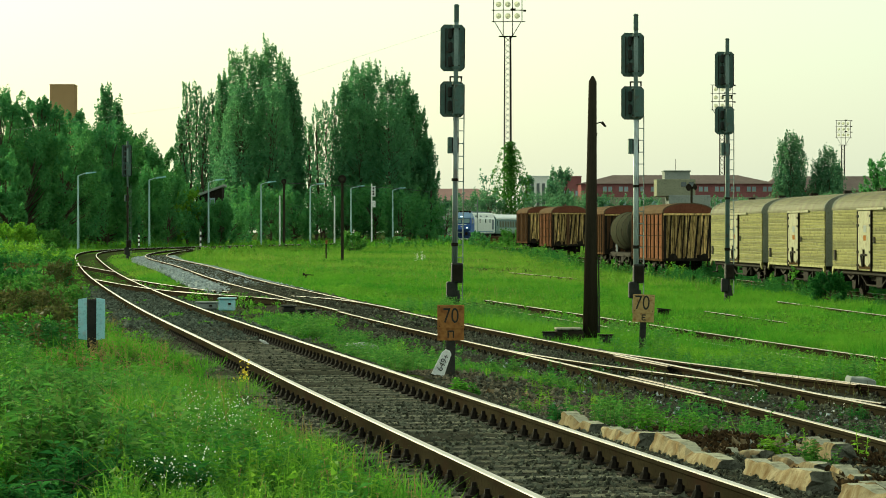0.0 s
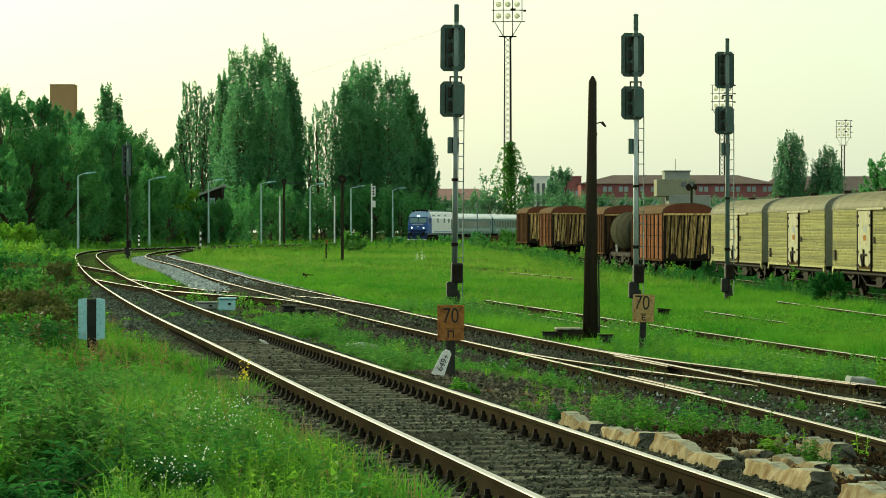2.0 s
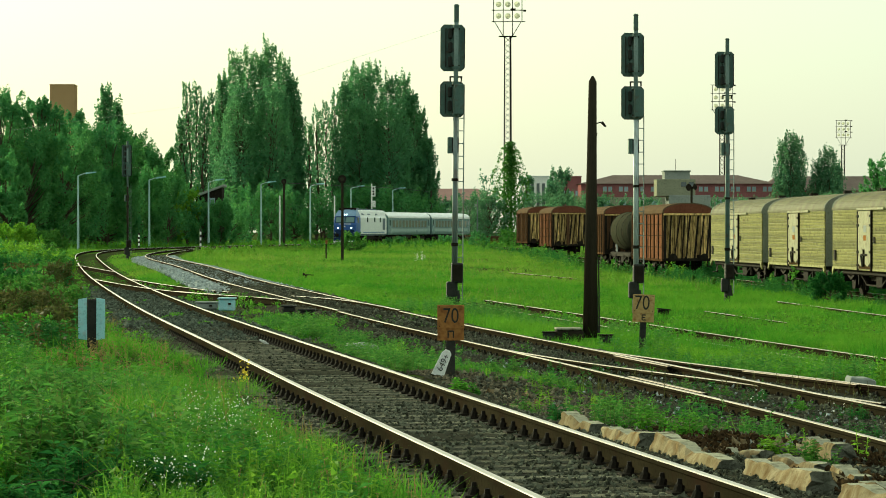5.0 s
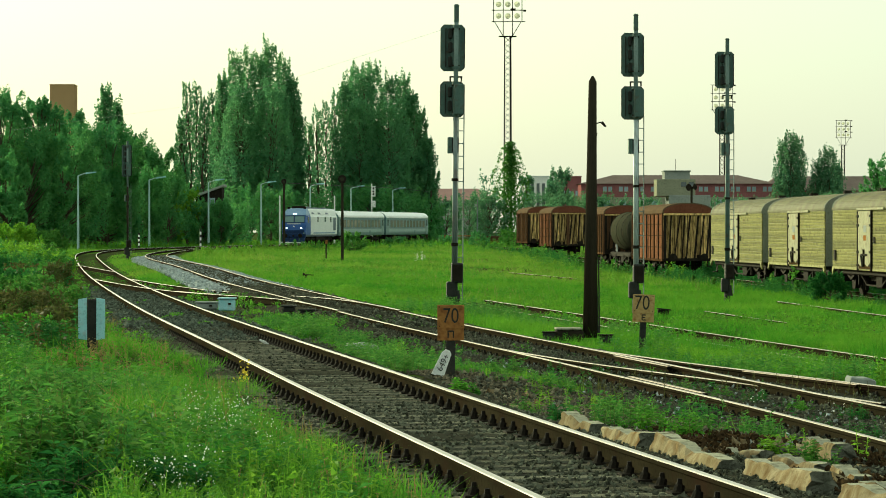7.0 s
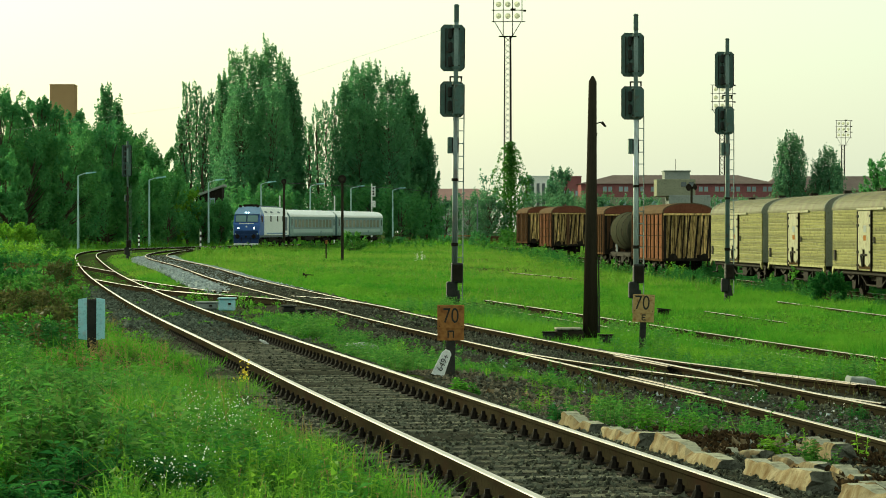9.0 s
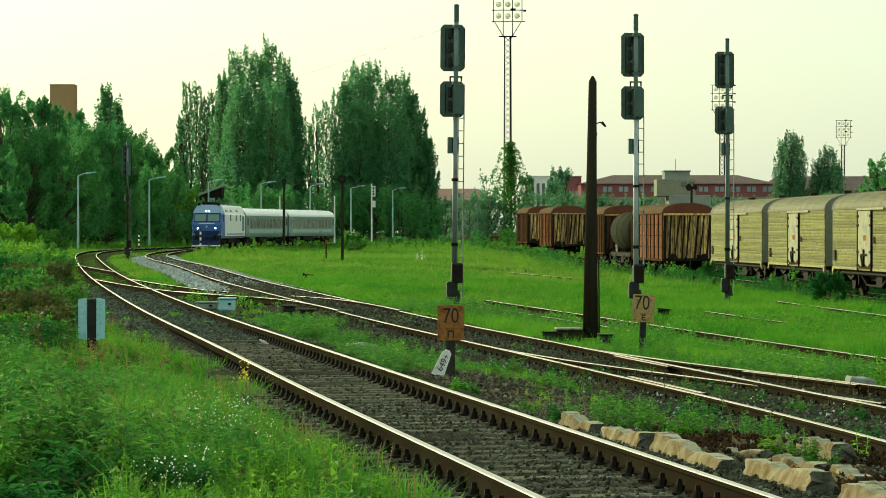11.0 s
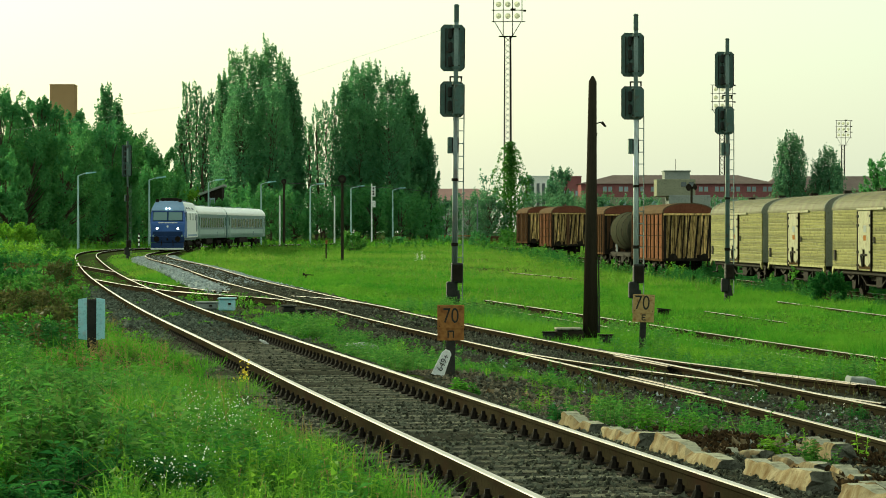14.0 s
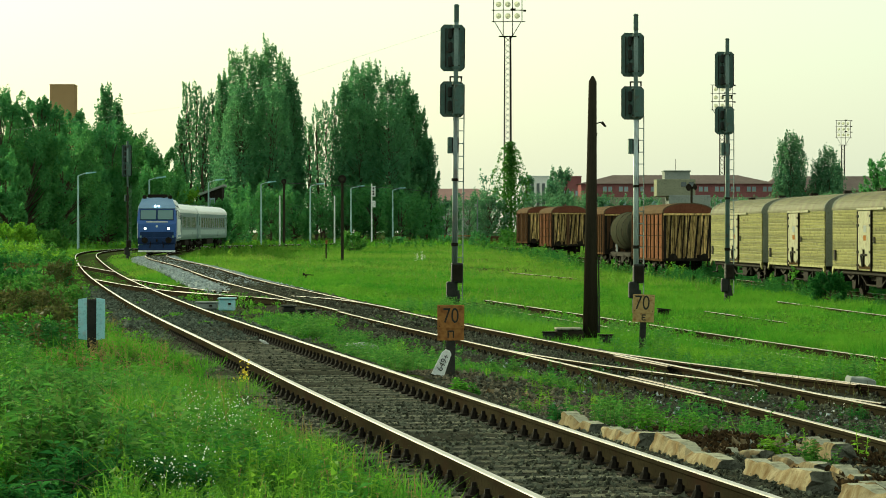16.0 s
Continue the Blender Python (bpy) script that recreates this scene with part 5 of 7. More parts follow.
def coach(label):
    """Passenger coach, 24 m long, with a grey body, darker window band and white roof."""
    g = thing("passenger_coach", Matrix.Identity(4), label, "passenger coach", "passenger coaches")
    L, W = 24.0, 2.84
    part("body", prism([(W / 2 - 0.06, 1.0), (W / 2, 1.3), (W / 2, 3.3), (-W / 2, 3.3), (-W / 2, 1.3), (-W / 2 + 0.06, 1.0)], "x", -L / 2, L / 2, bevel=0.03), M["coach_grey"], g)
    part("roof", prism([(W / 2 + 0.01, 3.27), (W / 2 - 0.02, 3.5), (W / 2 - 0.25, 3.78), (0.8, 3.97), (0, 4.04), (-0.8, 3.97), (-W / 2 + 0.25, 3.78), (-W / 2 + 0.02, 3.5), (-W / 2 - 0.01, 3.27)],
                       "x", -L / 2 - 0.02, L / 2 + 0.02, bevel=0.04), M["coach_roof"], g, "white rounded roof")
    for s in (-1, 1):
        part("window_band", box(0, s * (W / 2 + 0.004), 2.5, L - 3.2, 0.012, 1.3), M["coach_band"], g)
        part("stripe", box(0, s * (W / 2 + 0.006), 1.62, L - 0.3, 0.012, 0.4), M["coach_pale"], g)
        part("eave_line", box(0, s * (W / 2 + 0.02), 3.26, L - 0.1, 0.03, 0.07), M["coach_roof"], g)
        n = 11
        proto = None
        for i in range(n):
            x = -L / 2 + 2.9 + i * (L - 5.8) / (n - 1)
            if proto is None:
                proto = part("window", box(0, 0, 0, 1.2, 0.03, 0.92, bevel=0.02), M["coach_glass"], g)
                proto.matrix_basis = pose(x, s * (W / 2 + 0.008), 2.46)
            else:
                share(proto, "window", g, pose(x, s * (W / 2 + 0.008), 2.46))
        for x in (-L / 2 + 0.9, L / 2 - 0.9):
            d = part("door", box(x, s * (W / 2 + 0.004), 2.15, 0.85, 0.03, 2.1, bevel=0.02), M["coach_grey"], g)
            part("door_jamb", box(x - math.copysign(0.62, x), s * (W / 2 + 0.02), 2.1, 0.16, 0.04, 2.1, bevel=0.01), M["coach_pale"], d)
            part("door_window", box(x, s * (W / 2 + 0.02), 2.6, 0.5, 0.02, 0.8, bevel=0.02), M["glass"], d)
            part("step", box(x, s * 1.2, 0.75, 0.9, 0.3, 0.06), M["iron"], g)
        part("sign_panel", box(-4.0, s * (W / 2 + 0.01), 1.42, 0.7, 0.012, 0.4), M["coach_band"], g)
        part("skirt_box", box(1.5, s * 1.05, 0.75, 5.0, 0.5, 0.5, bevel=0.05), M["iron"], g)
    for e in (-1, 1):
        part("end_frame", prism([(-1.36, 1.05), (1.36, 1.05), (1.36, 3.4), (0.9, 3.85), (-0.9, 3.85), (-1.36, 3.4)], "x", e * (L / 2 + 0.04) - 0.02, e * (L / 2 + 0.04) + 0.02), M["coach_band"], g)
        part("gangway", box(e * (L / 2 + 0.16), 0, 2.3, 0.3, 1.3, 2.5, bevel=0.05), M["black"], g)
    for x in (-9.5, -3, 3.5, 9.5):
        part("roof_vent", box(x, 0, 4.05, 0.8, 0.5, 0.12, bevel=0.03), M["coach_grey"], g)
    bogie(g, 8.6, (-1.25, 1.25), 0.46)
    bogie(g, -8.6, (-1.25, 1.25), 0.46)
    return g


LOCO = locomotive()
COACHES = [coach("grey passenger coach with white roof behind the locomotive"), coach("grey passenger coach with white roof at the train's end")]

# arc length along the loop, counted back from the locomotive's last place
_ty = np.arange(180, 503, 0.25)
_tx, _ty, _tz = line_at("loop", _ty)
_ts = np.concatenate([[0], np.cumsum(np.hypot(np.diff(_tx), np.diff(_ty)))])
_ts -= np.interp(201.35, _ty, _ts)


def vehicle_pose(front, length, pivot):
    """Pose of a vehicle whose front end lies that far back along the line."""
    a, b = front + length / 2 - pivot, front + length / 2 + pivot
    pa = np.array([np.interp(a, _ts, v) for v in (_tx, _ty, _tz)])
    pb = np.array([np.interp(b, _ts, v) for v in (_tx, _ty, _tz)])
    c, d = (pa + pb) / 2, pa - pb
    return Matrix.Translation(c) @ Vector(d).to_track_quat("X", "Z").to_matrix().to_4x4()


def motions():
    times = [i * 0.5 for i in range(33)]
    back = [207.04 - 13.624 * t + 0.04403 * t * t for t in times]
    walk(LOCO, [(t, vehicle_pose(d, 17.0, 4.5)) for t, d in zip(times, back)])
    walk(COACHES[0], [(t, vehicle_pose(d + 17.4, 24.8, 8.6)) for t, d in zip(times, back)])
    walk(COACHES[1], [(t, vehicle_pose(d + 42.4, 24.8, 8.6)) for t, d in zip(times, back)])


# ---------------------------------------------------------------- buildings
def windows_row(parent, xs, z, w, h, y, mat="glass_pale", frame=True):
    for x in xs:
        wd = part("window", box(x, y - 0.03, z, w, 0.06, h), M[mat], parent)
        if frame:
            part("window_frame", box(x, y - 0.05, z - h / 2 - 0.06, w + 0.2, 0.12, 0.12), M["plaster"], wd)
            part("mullion", box(x, y - 0.08, z, 0.08, 0.05, h), M["plaster"], wd)


def building(m, w, d, h, label, wall, roof, rh, xs=(), zs=(), ww=1.2, wh=1.4, hip=2.0):
    g = thing("building", m, label, "building", "far buildings")
    part("wall", box(0, d / 2, h / 2, w, d, h), M[wall], g)
    bm = bmesh.new()
    o = 0.5
    v = [bm.verts.new(p) for p in ((-w / 2 - o, -o, h), (w / 2 + o, -o, h), (w / 2 + o, d + o, h), (-w / 2 - o, d + o, h),
                                   (-w / 2 + hip, d / 2, h + rh), (w / 2 - hip, d / 2, h + rh))]
    for f in ((0, 1, 5, 4), (1, 2, 5), (2, 3, 4, 5), (3, 0, 4), (3, 2, 1, 0)):
        bm.faces.new([v[i] for i in f])
    part("roof", bm, M[roof], g)
    for z in zs:
        windows_row(g, xs, z, ww, wh, 0)
    return g


def flat_building(m, w, d, h, label, wall, xs=(), zs=(), ww=1.2, wh=1.4):
    g = thing("building", m, label, "building", "far buildings")
    part("wall", box(0, d / 2, h / 2, w, d, h, bevel=0.03), M[wall], g)
    part("parapet", box(0, d / 2, h + 0.12, w + 0.3, d + 0.3, 0.24, bevel=0.03), M[wall], g)
    for z in zs:
        windows_row(g, xs, z, ww, wh, 0)
    return g


def X_at(px, y):
    return (px - 784) * y / 4800


red = building(pose(X_at(1200, 560), 560, 0.4), 40.0, 14, 11.2, "long red upper-storey building with brown roof", "red_wall", "red_roof", 1.9, hip=7.0)
part("lower_wall", box(0, -0.05, 4.2, 40.1, 0.2, 8.4), M["plaster"], red, "tan plastered lower storey")
windows_row(red, [-18.4 + i * 3.3 + e for i in range(12) for e in (0, 1.1)], 10.1, 0.75, 0.95, 0)
windows_row(red, [-18 + i * 3.3 for i in range(12)], 7.0, 1.3, 1.8, -0.15)
rb2 = building(pose(X_at(1500, 640), 640, 0.4), 40.0, 14, 11.0, "red-brown far building with dark roof", "red_wall", "red_roof", 3.5, hip=4.0)
windows_row(rb2, [-14 + i * 3.5 for i in range(9)], 9.8, 1.6, 1.4, 0)
rb3 = building(pose(X_at(808, 620), 620, 0.4), 16.0, 10, 8.4, "low far building with red roof", "plaster_grey", "pale_roof", 2.8, hip=3.0)
tank = thing("concrete_tower", pose(X_at(1203, 430), 430, 0.3), "tan concrete block tower with flat cap", "concrete tower", "far buildings")
part("lower_block", box(1.6, 4, 3.6, 6.6, 7.5, 7.2, bevel=0.05), M["plaster_grey"], tank, "grey lower block")
part("upper_block", box(-0.5, 4, 8.4, 6.1, 6.6, 2.7, bevel=0.05), M["plaster"], tank)
part("cap_block", box(-0.25, 4, 10.35, 4.0, 5.0, 1.3, bevel=0.05), M["plaster_grey"], tank)
part("cap_slab", box(-0.25, 4, 11.05, 4.3, 5.4, 0.18, bevel=0.03), M["plaster_grey"], tank)
windows_row(tank, (0.7, 1.9), 8.9, 0.8, 0.7, 0.68, "glass", False)
part("antenna", tube((-0.3, 4, 11.0), (-0.3, 4, 13.0), 0.04, seg=5), M["iron"], tank)
hn = thing("loudspeaker_pole", pose(X_at(1224, 300), 300, 0.1), "dark pole with a horn loudspeaker", "pole", "lineside poles")
part("shaft", tube((0, 0, -0.5), (0, 0, 6.6), 0.13, seg=8), M["pole_wood"], hn)
part("horn", tube((-0.1, -0.1, 6.5), (-0.35, -0.35, 6.5), 0.1, 0.4, seg=12), M["iron"], hn)
part("horn", tube((0.1, -0.1, 6.5), (0.35, -0.35, 6.55), 0.1, 0.36, seg=12), M["iron"], hn)
wb = flat_building(pose(X_at(957, 800), 800, 0.4), 8.0, 10, 17.5, "distant white block with tall window strips", "white_paint")
windows_row(wb, (-2.4, -0.8, 0.8, 2.4), 11, 0.9, 9.0, 0, "glass", False)
fb = flat_building(pose(X_at(1010, 760), 760, 0.4), 6.0, 10, 16.6, "distant dark red block with flat roof", "red_wall")
windows_row(fb, (-1.8, 0, 1.8), 12, 0.9, 1.4, 0)
bt = thing("building", pose(X_at(109.5, 420), 420, 0.4), "tall square brick tower rising over trees", "building", "far buildings")
part("wall", box(0, 2, 12.0, 3.75, 4, 24.0, bevel=0.04), M["brick"], bt)
part("tower_lip", box(0, 2, 24.06, 3.82, 4.06, 0.16, bevel=0.03), M["brick"], bt)
hs = thing("building", pose(X_at(366, 346), 346, 0.2), "small house, backlit shade in its wall colour, pale sloping roof among bushes", "building", "far buildings")
# The near-black wall colour holds the shade of the backlit side.
part("wall", prism([(-1.4, 0), (1.9, 0), (1.9, 7.2), (-1.4, 6.0)], "y", 0, 4), M["iron"], hs)
part("roof", prism([(-1.8, 5.75), (2.2, 7.25), (2.2, 7.55), (-1.8, 6.05)], "y", -0.4, 4.4, bevel=0.03), M["plaster_grey"], hs, "pale sloping roof edge")
part("window", box(0.7, -0.03, 5.4, 0.7, 0.08, 0.8), M["glass_pale"], hs)
flat = thing("low_wall", pose(X_at(866, 335), 335, 0.1), "low rusty brown wall beside the line", "wall")
part("wall", box(0, 0, 0.45, 2.9, 0.4, 1.1, bevel=0.03), M["dark_plank"], flat)
part("coping", box(0, 0, 1.03, 3.0, 0.5, 0.08, bevel=0.02), M["brown_roof"], flat)
fence = thing("pipe_rail", pose(X_at(800, 412), 412, 0.3), "low rusty pipe rail beside the line", "pipe rail")
part("pipe", tube((-4.2, 0, 0.75), (4.5, 0, 0.75), 0.08, seg=8), M["rust_plate"], fence)
for x in (-4.0, -1.2, 1.6, 4.3):
    part("post", tube((x, 0, -0.2), (x, 0, 0.75), 0.07, seg=6), M["rust_plate"], fence)


# ---------------------------------------------------------------- vegetation
def leaf_quads(C, size, rng, flat=0.0, slim=(0.4, 0.75)):
    """A diamond leaf or leaf clump at each centre, turned at random."""
    n = len(C)
    a = rng.normal(size=(n, 3))
    a /= np.linalg.norm(a, axis=1)[:, None]
    b = rng.normal(size=(n, 3))
    b[:, 2] *= 1 - flat
    b -= a * (a * b).sum(1)[:, None]
    b /= np.linalg.norm(b, axis=1)[:, None] + 1e-9
    s = (size * rng.uniform(0.6, 1.35, n))[:, None]
    k = rng.uniform(*slim, n)[:, None]
    V = np.stack([C + a * s * 0.5, C + b * s * 0.5 * k, C - a * s * 0.5, C - b * s * 0.5 * k], 1)
    return V.reshape(-1, 3), np.arange(n * 4).reshape(n, 4)


def leaf_tris(C, size, rng, flat=0.0):
    """A single pointed leaf clump at each centre, turned at random."""
    n = len(C)
    a = rng.normal(size=(n, 3))
    a /= np.linalg.norm(a, axis=1)[:, None]
    b = rng.normal(size=(n, 3))
    b[:, 2] *= 1 - flat
    b -= a * (a * b).sum(1)[:, None]
    b /= np.linalg.norm(b, axis=1)[:, None] + 1e-9
    s = (size * rng.uniform(0.6, 1.35, n))[:, None]
    k = rng.uniform(0.28, 0.45, n)[:, None]
    V = np.stack([C + a * s * 0.6, C - a * s * 0.3 + b * s * k, C - a * s * 0.3 - b * s * k], 1)
    return V.reshape(-1, 3), np.arange(n * 3).reshape(n, 3)


def tree_root(name, x, y, label, group):
    return thing(name, pose(x, y, gz(x, y)), label, {"bush": "bush", "weed_clump": "weed", "sapling": "sapling"}.get(name, "tree"), group)


def limbs(parent, pts, r0, rng):
    """Tapered trunk and limbs; pts is a list of (foot, tip, thickness)."""
    bm = bmesh.new()
    for a, b, r in pts:
        mid = (Vector(a) + Vector(b)) / 2 + Vector(rng.normal(0, 0.04, 3)) * (Vector(b) - Vector(a)).length
        add_tube(bm, a, mid, r, r * 0.7, seg=5, caps=False)
        add_tube(bm, mid, b, r * 0.7, r * 0.2, seg=3, caps=False)
    part("trunk", bm, M["bark"], parent)


def plumes(feet, axes, lengths, widths, per, rng):
    """Leaf places in flame-shaped sprays: wide near the foot, drawn out to a point along the axis."""
    n = len(feet)
    t = rng.beta(1.25, 1.7, (n, per))
    r = widths[:, None] * np.minimum(1.0, 0.45 + 2.5 * t) * (1 - t) ** 0.7 * np.sqrt(rng.uniform(0, 1, (n, per)))
    a = rng.uniform(0, 6.283, (n, per))
    P = feet[:, None] + axes[:, None] * (t * lengths[:, None])[..., None]
    P[..., 0] += r * np.cos(a)
    P[..., 1] += r * np.sin(a)
    P[..., 2] += rng.normal(0, 0.12, (n, per)) * widths[:, None]
    return P.reshape(-1, 3)


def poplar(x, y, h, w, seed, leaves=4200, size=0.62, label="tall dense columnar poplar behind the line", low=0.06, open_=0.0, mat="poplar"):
    """Columnar poplar: a flame-shaped crown of many upright sprays on steep limbs."""
    rng = np.random.default_rng(seed)
    g = tree_root("poplar_tree", x, y, label, "poplars")
    nl = 110
    f = low + (0.93 - low) * ((np.arange(nl) + rng.uniform(0, 1, nl)) / nl) ** 0.9
    az = np.arange(nl) * 2.4 + rng.uniform(-.6, .6, nl)
    env = np.minimum(1.0, 0.72 + f) * (1 - np.clip((f - 0.3) / 0.72, 0, 1) ** 2.4)
    r = w / 2 * env * rng.uniform(0.3, 1.0, nl) ** 0.6
    s = (0.075 * w + 0.22) * rng.uniform(0.7, 1.3, nl) * (1.15 - 0.4 * f) * (1 - 0.3 * open_)
    ln = np.minimum(s * rng.uniform(3.0, 5.0, nl), h * (1.0 - f) + 0.4)
    feet = np.stack([r * np.cos(az), r * np.sin(az), h * f], 1)
    axes = np.stack([0.16 * np.cos(az), 0.16 * np.sin(az), np.ones(nl)], 1)
    C = [plumes(feet, axes, ln, s, int(leaves * 0.7 / nl), rng)]
    SZ = [np.repeat(size * (1.1 - 0.3 * f), int(leaves * 0.7 / nl))]
    LM = [((0, 0, -0.3), (0, 0, h * 0.85), 0.3)] + [((0, 0, max(0.5, h * f[i] * 0.86 - 1.5)), tuple(feet[i]), 0.06) for i in range(0, nl, 2)]
    m = int(leaves * 0.3 * (1 - open_))
    t = rng.uniform(0.08, 0.93, m)
    rr = np.minimum(1.0, 0.7 + t) * (1 - np.clip((t - 0.35) / 0.66, 0, 1) ** 2.6) * w * 0.22
    SZ.append(1.6 * size * (1.1 - 0.6 * t))
    C.append(np.stack([np.clip(rng.normal(0, 1, m), -1.6, 1.6) * rr, np.clip(rng.normal(0, 1, m), -1.6, 1.6) * rr, t * h], 1))
    limbs(g, LM, 0.35, rng)
    V, F = leaf_tris(np.concatenate(C), np.concatenate(SZ), rng, -0.6)
    stuff_mesh("crown", V, F, M[mat], kind="", parent=g)
    return g


def broad_tree(x, y, h, w, seed, leaves=5000, size=0.5, mat="tree", label="leafy green broad tree at the wood's edge", low=0.02, name="broad_tree", group="woodland trees"):
    """Broad crown: leafy sprays that spread and rise over an uneven dome."""
    rng = np.random.default_rng(seed)
    g = tree_root(name, x, y, label, group)
    k = max(34, int(h * 7))
    f = low + (0.86 - low) * rng.beta(1.0, 1.0, k)
    az = rng.uniform(0, 2 * math.pi, k)
    prof = np.sqrt(np.maximum(0.03, 1 - ((f - 0.36) / 0.62) ** 2))
    r = w / 2 * np.maximum(prof, 0.8 * (f < 0.3)) * rng.uniform(0.3, 1.0, k) ** 0.7
    feet = np.stack([r * np.cos(az), r * np.sin(az), f * h], 1)
    s = (0.085 * w + min(0.2, 0.03 * w)) * rng.uniform(0.6, 1.35, k)
    ln = np.minimum(s * rng.uniform(1.8, 3.4, k), h * (1.02 - f) + 0.1 * h)
    out = 0.55 * r / (w / 2)
    axes = np.stack([out * np.cos(az), out * np.sin(az), np.ones(k)], 1)
    C = plumes(feet, axes, ln, s * 1.25, leaves // k, rng)
    C[:, 2] = np.abs(C[:, 2])
    LM = [((0, 0, -0.3), (rng.normal(0, .3), rng.normal(0, .3), h * 0.65), 0.035 * h ** 0.8)] + \
         [((0, 0, f[i] * h * 0.55), tuple(feet[i]), 0.012 * h ** 0.8) for i in range(0, k, 2)]
    limbs(g, LM, 0.2, rng)
    V, F = leaf_tris(C, size, rng)
    stuff_mesh("crown", V, F, M[mat], kind="", parent=g)
    return g


def grow(kind, px, y, top, w, seed, **k):
    """A tree at a bearing and distance, tall enough to reach a given height above the eye."""
    x = X_at(px, y)
    h = (1.72 + (410 - top) * y / 4800 - gz(x, y)) * (1.05 if kind == "b" and y > 290 else 1.0)
    return (poplar if kind == "p" else broad_tree)(x, y, h, w * y / 4800, seed, **k)


POPLARS = [(px, 420 + (i * 7) % 18 + far, top, w, n) for far, n, row in (
    (40, 4000, ((320, 205, 26), (331, 140, 34), (348, 142, 34), (363, 168, 30), (376, 160, 34), (390, 185, 34))),
    (0, 6600, ((394, 130, 46), (416, 91, 60), (441, 84, 64), (462, 92, 60), (478, 65, 62), (502, 97, 52), (516, 130, 46), (522, 170, 40))),
    (45, 2800, ((546, 216, 28), (560, 188, 34), (577, 174, 32), (594, 156, 32))),
    (0, 6600, ((612, 140, 46), (629, 110, 60), (660, 107, 62), (645, 120, 60), (692, 130, 60), (714, 131, 52), (728, 162, 48), (743, 194, 42), (756, 245, 38)))) for i, (px, top, w) in enumerate(row)]
POPLARS += [(425, 414, 150, 90, 7000), (482, 414, 150, 90, 7000), (636, 416, 180, 90, 7000), (688, 416, 185, 100, 7000), (187, 350, 150, 44, 5200), (205, 352, 178, 40, 4400),
            (1384, 522, 252, 34, 3500), (1399, 520, 236, 40, 4500), (1413, 524, 242, 34, 3500), (1448, 522, 288, 40, 3000), (1465, 520, 264, 50, 4500), (1480, 524, 292, 36, 3000)]
for i, (px, y, top, w, n) in enumerate(POPLARS):
    # Both leaf materials here carry haze in their colour.
    grow("p", px, y, top - 7, w * 1.06, 100 + i, leaves=int(n * 1.5), size=0.36, open_=0.0 if not 455 < y < 490 else 0.6 if px < 400 else 0.75, mat="poplar" if y < 500 else "hazed_far_leaf")
BROAD = ((-6, 300, 150, 90, 6500), (18, 306, 148, 60, 5500), (40, 310, 168, 60, 5500), (66, 320, 158, 60, 6500), (92, 322, 178, 60, 5500), (126, 330, 182, 70, 6500), (150, 325, 215, 80, 6000),
         (45, 304, 235, 130, 8000), (110, 308, 240, 130, 8000), (190, 322, 215, 110, 8000), (232, 345, 232, 70, 7000), (254, 342, 258, 80, 7500), (280, 350, 262, 80, 7500), (300, 355, 310, 80, 4500),
         (180, 322, 290, 130, 7000), (240, 332, 310, 110, 6000), (10, 240, 260, 90, 5500), (865, 520, 306, 50, 900), (930, 560, 306, 30, 2400), (994, 545, 296, 44, 3400), (985, 540, 316, 40, 3000),
         (1560, 420, 280, 60, 3600), (1595, 410, 285, 70, 3600))
for i, (px, y, top, w, n) in enumerate(BROAD):
    grow("b", px, y, top, w, 300 + i, leaves=int(n * (2.9 if y < 400 else 1.7)), size=0.25 if y < 400 else 0.42, mat="tree" if y < 500 else "hazed_far_leaf")
SHRUBS = ((332, 338, 338, 46, 3600), (372, 340, 362, 60, 4500), (358, 337, 364, 56, 4500), (388, 338, 358, 50, 4500), (410, 360, 360, 70, 3500), (300, 330, 350, 70, 3500), (440, 395, 330, 80, 4000), (480, 395, 340, 70, 3500),
          (520, 400, 335, 80, 3500), (570, 402, 345, 80, 3500), (620, 405, 340, 80, 3500), (665, 405, 340, 80, 3500), (710, 405, 345, 80, 3500), (750, 410, 352, 70, 3500),
          (790, 455, 358, 60, 3000), (830, 470, 345, 80, 3500), (870, 465, 350, 60, 3000), (950, 470, 345, 70, 3000), (1000, 480, 350, 70, 3000), (1055, 470, 345, 60, 2600),
          (1100, 470, 350, 50, 2400), (1150, 480, 350, 50, 2400), (1270, 470, 355, 60, 2400), (1330, 480, 355, 70, 2400), (1480, 480, 348, 80, 2600), (1550, 450, 335, 80, 2800),
          (624, 245, 413, 44, 1200), (757, 402, 402, 30, 900), (845, 300, 412, 34, 900), (905, 290, 408, 40, 1000), (700, 335, 422, 30, 600), (790, 330, 420, 34, 600), (20, 215, 402, 90, 3500), (80, 235, 412, 80, 2600))
for i, (px, y, top, w, n) in enumerate(SHRUBS):
    grow("b", px, y, top, w, 500 + i, leaves=int(n * 1.3), size=0.2 if y < 300 else 0.26 if y < 380 else 0.32, mat="sapling" if px in (20, 332) else "bush" if y < 300 else "tree" if y < 440 else "hazed_far_leaf", low=0.02, name="bush", group="bushes",
         label="leafy green bush among the trees" if y > 300 else "rounded green bush in long grass")
grow("b", 1468, 99, 488, 60, 700, leaves=4500, size=0.1, mat="weed_dark", low=0.05, name="bush", group="bushes", label="dark green bush beside the cream wagons")
rngc = np.random.default_rng(77)
cx, cyy = X_at(903, 467), 467.0
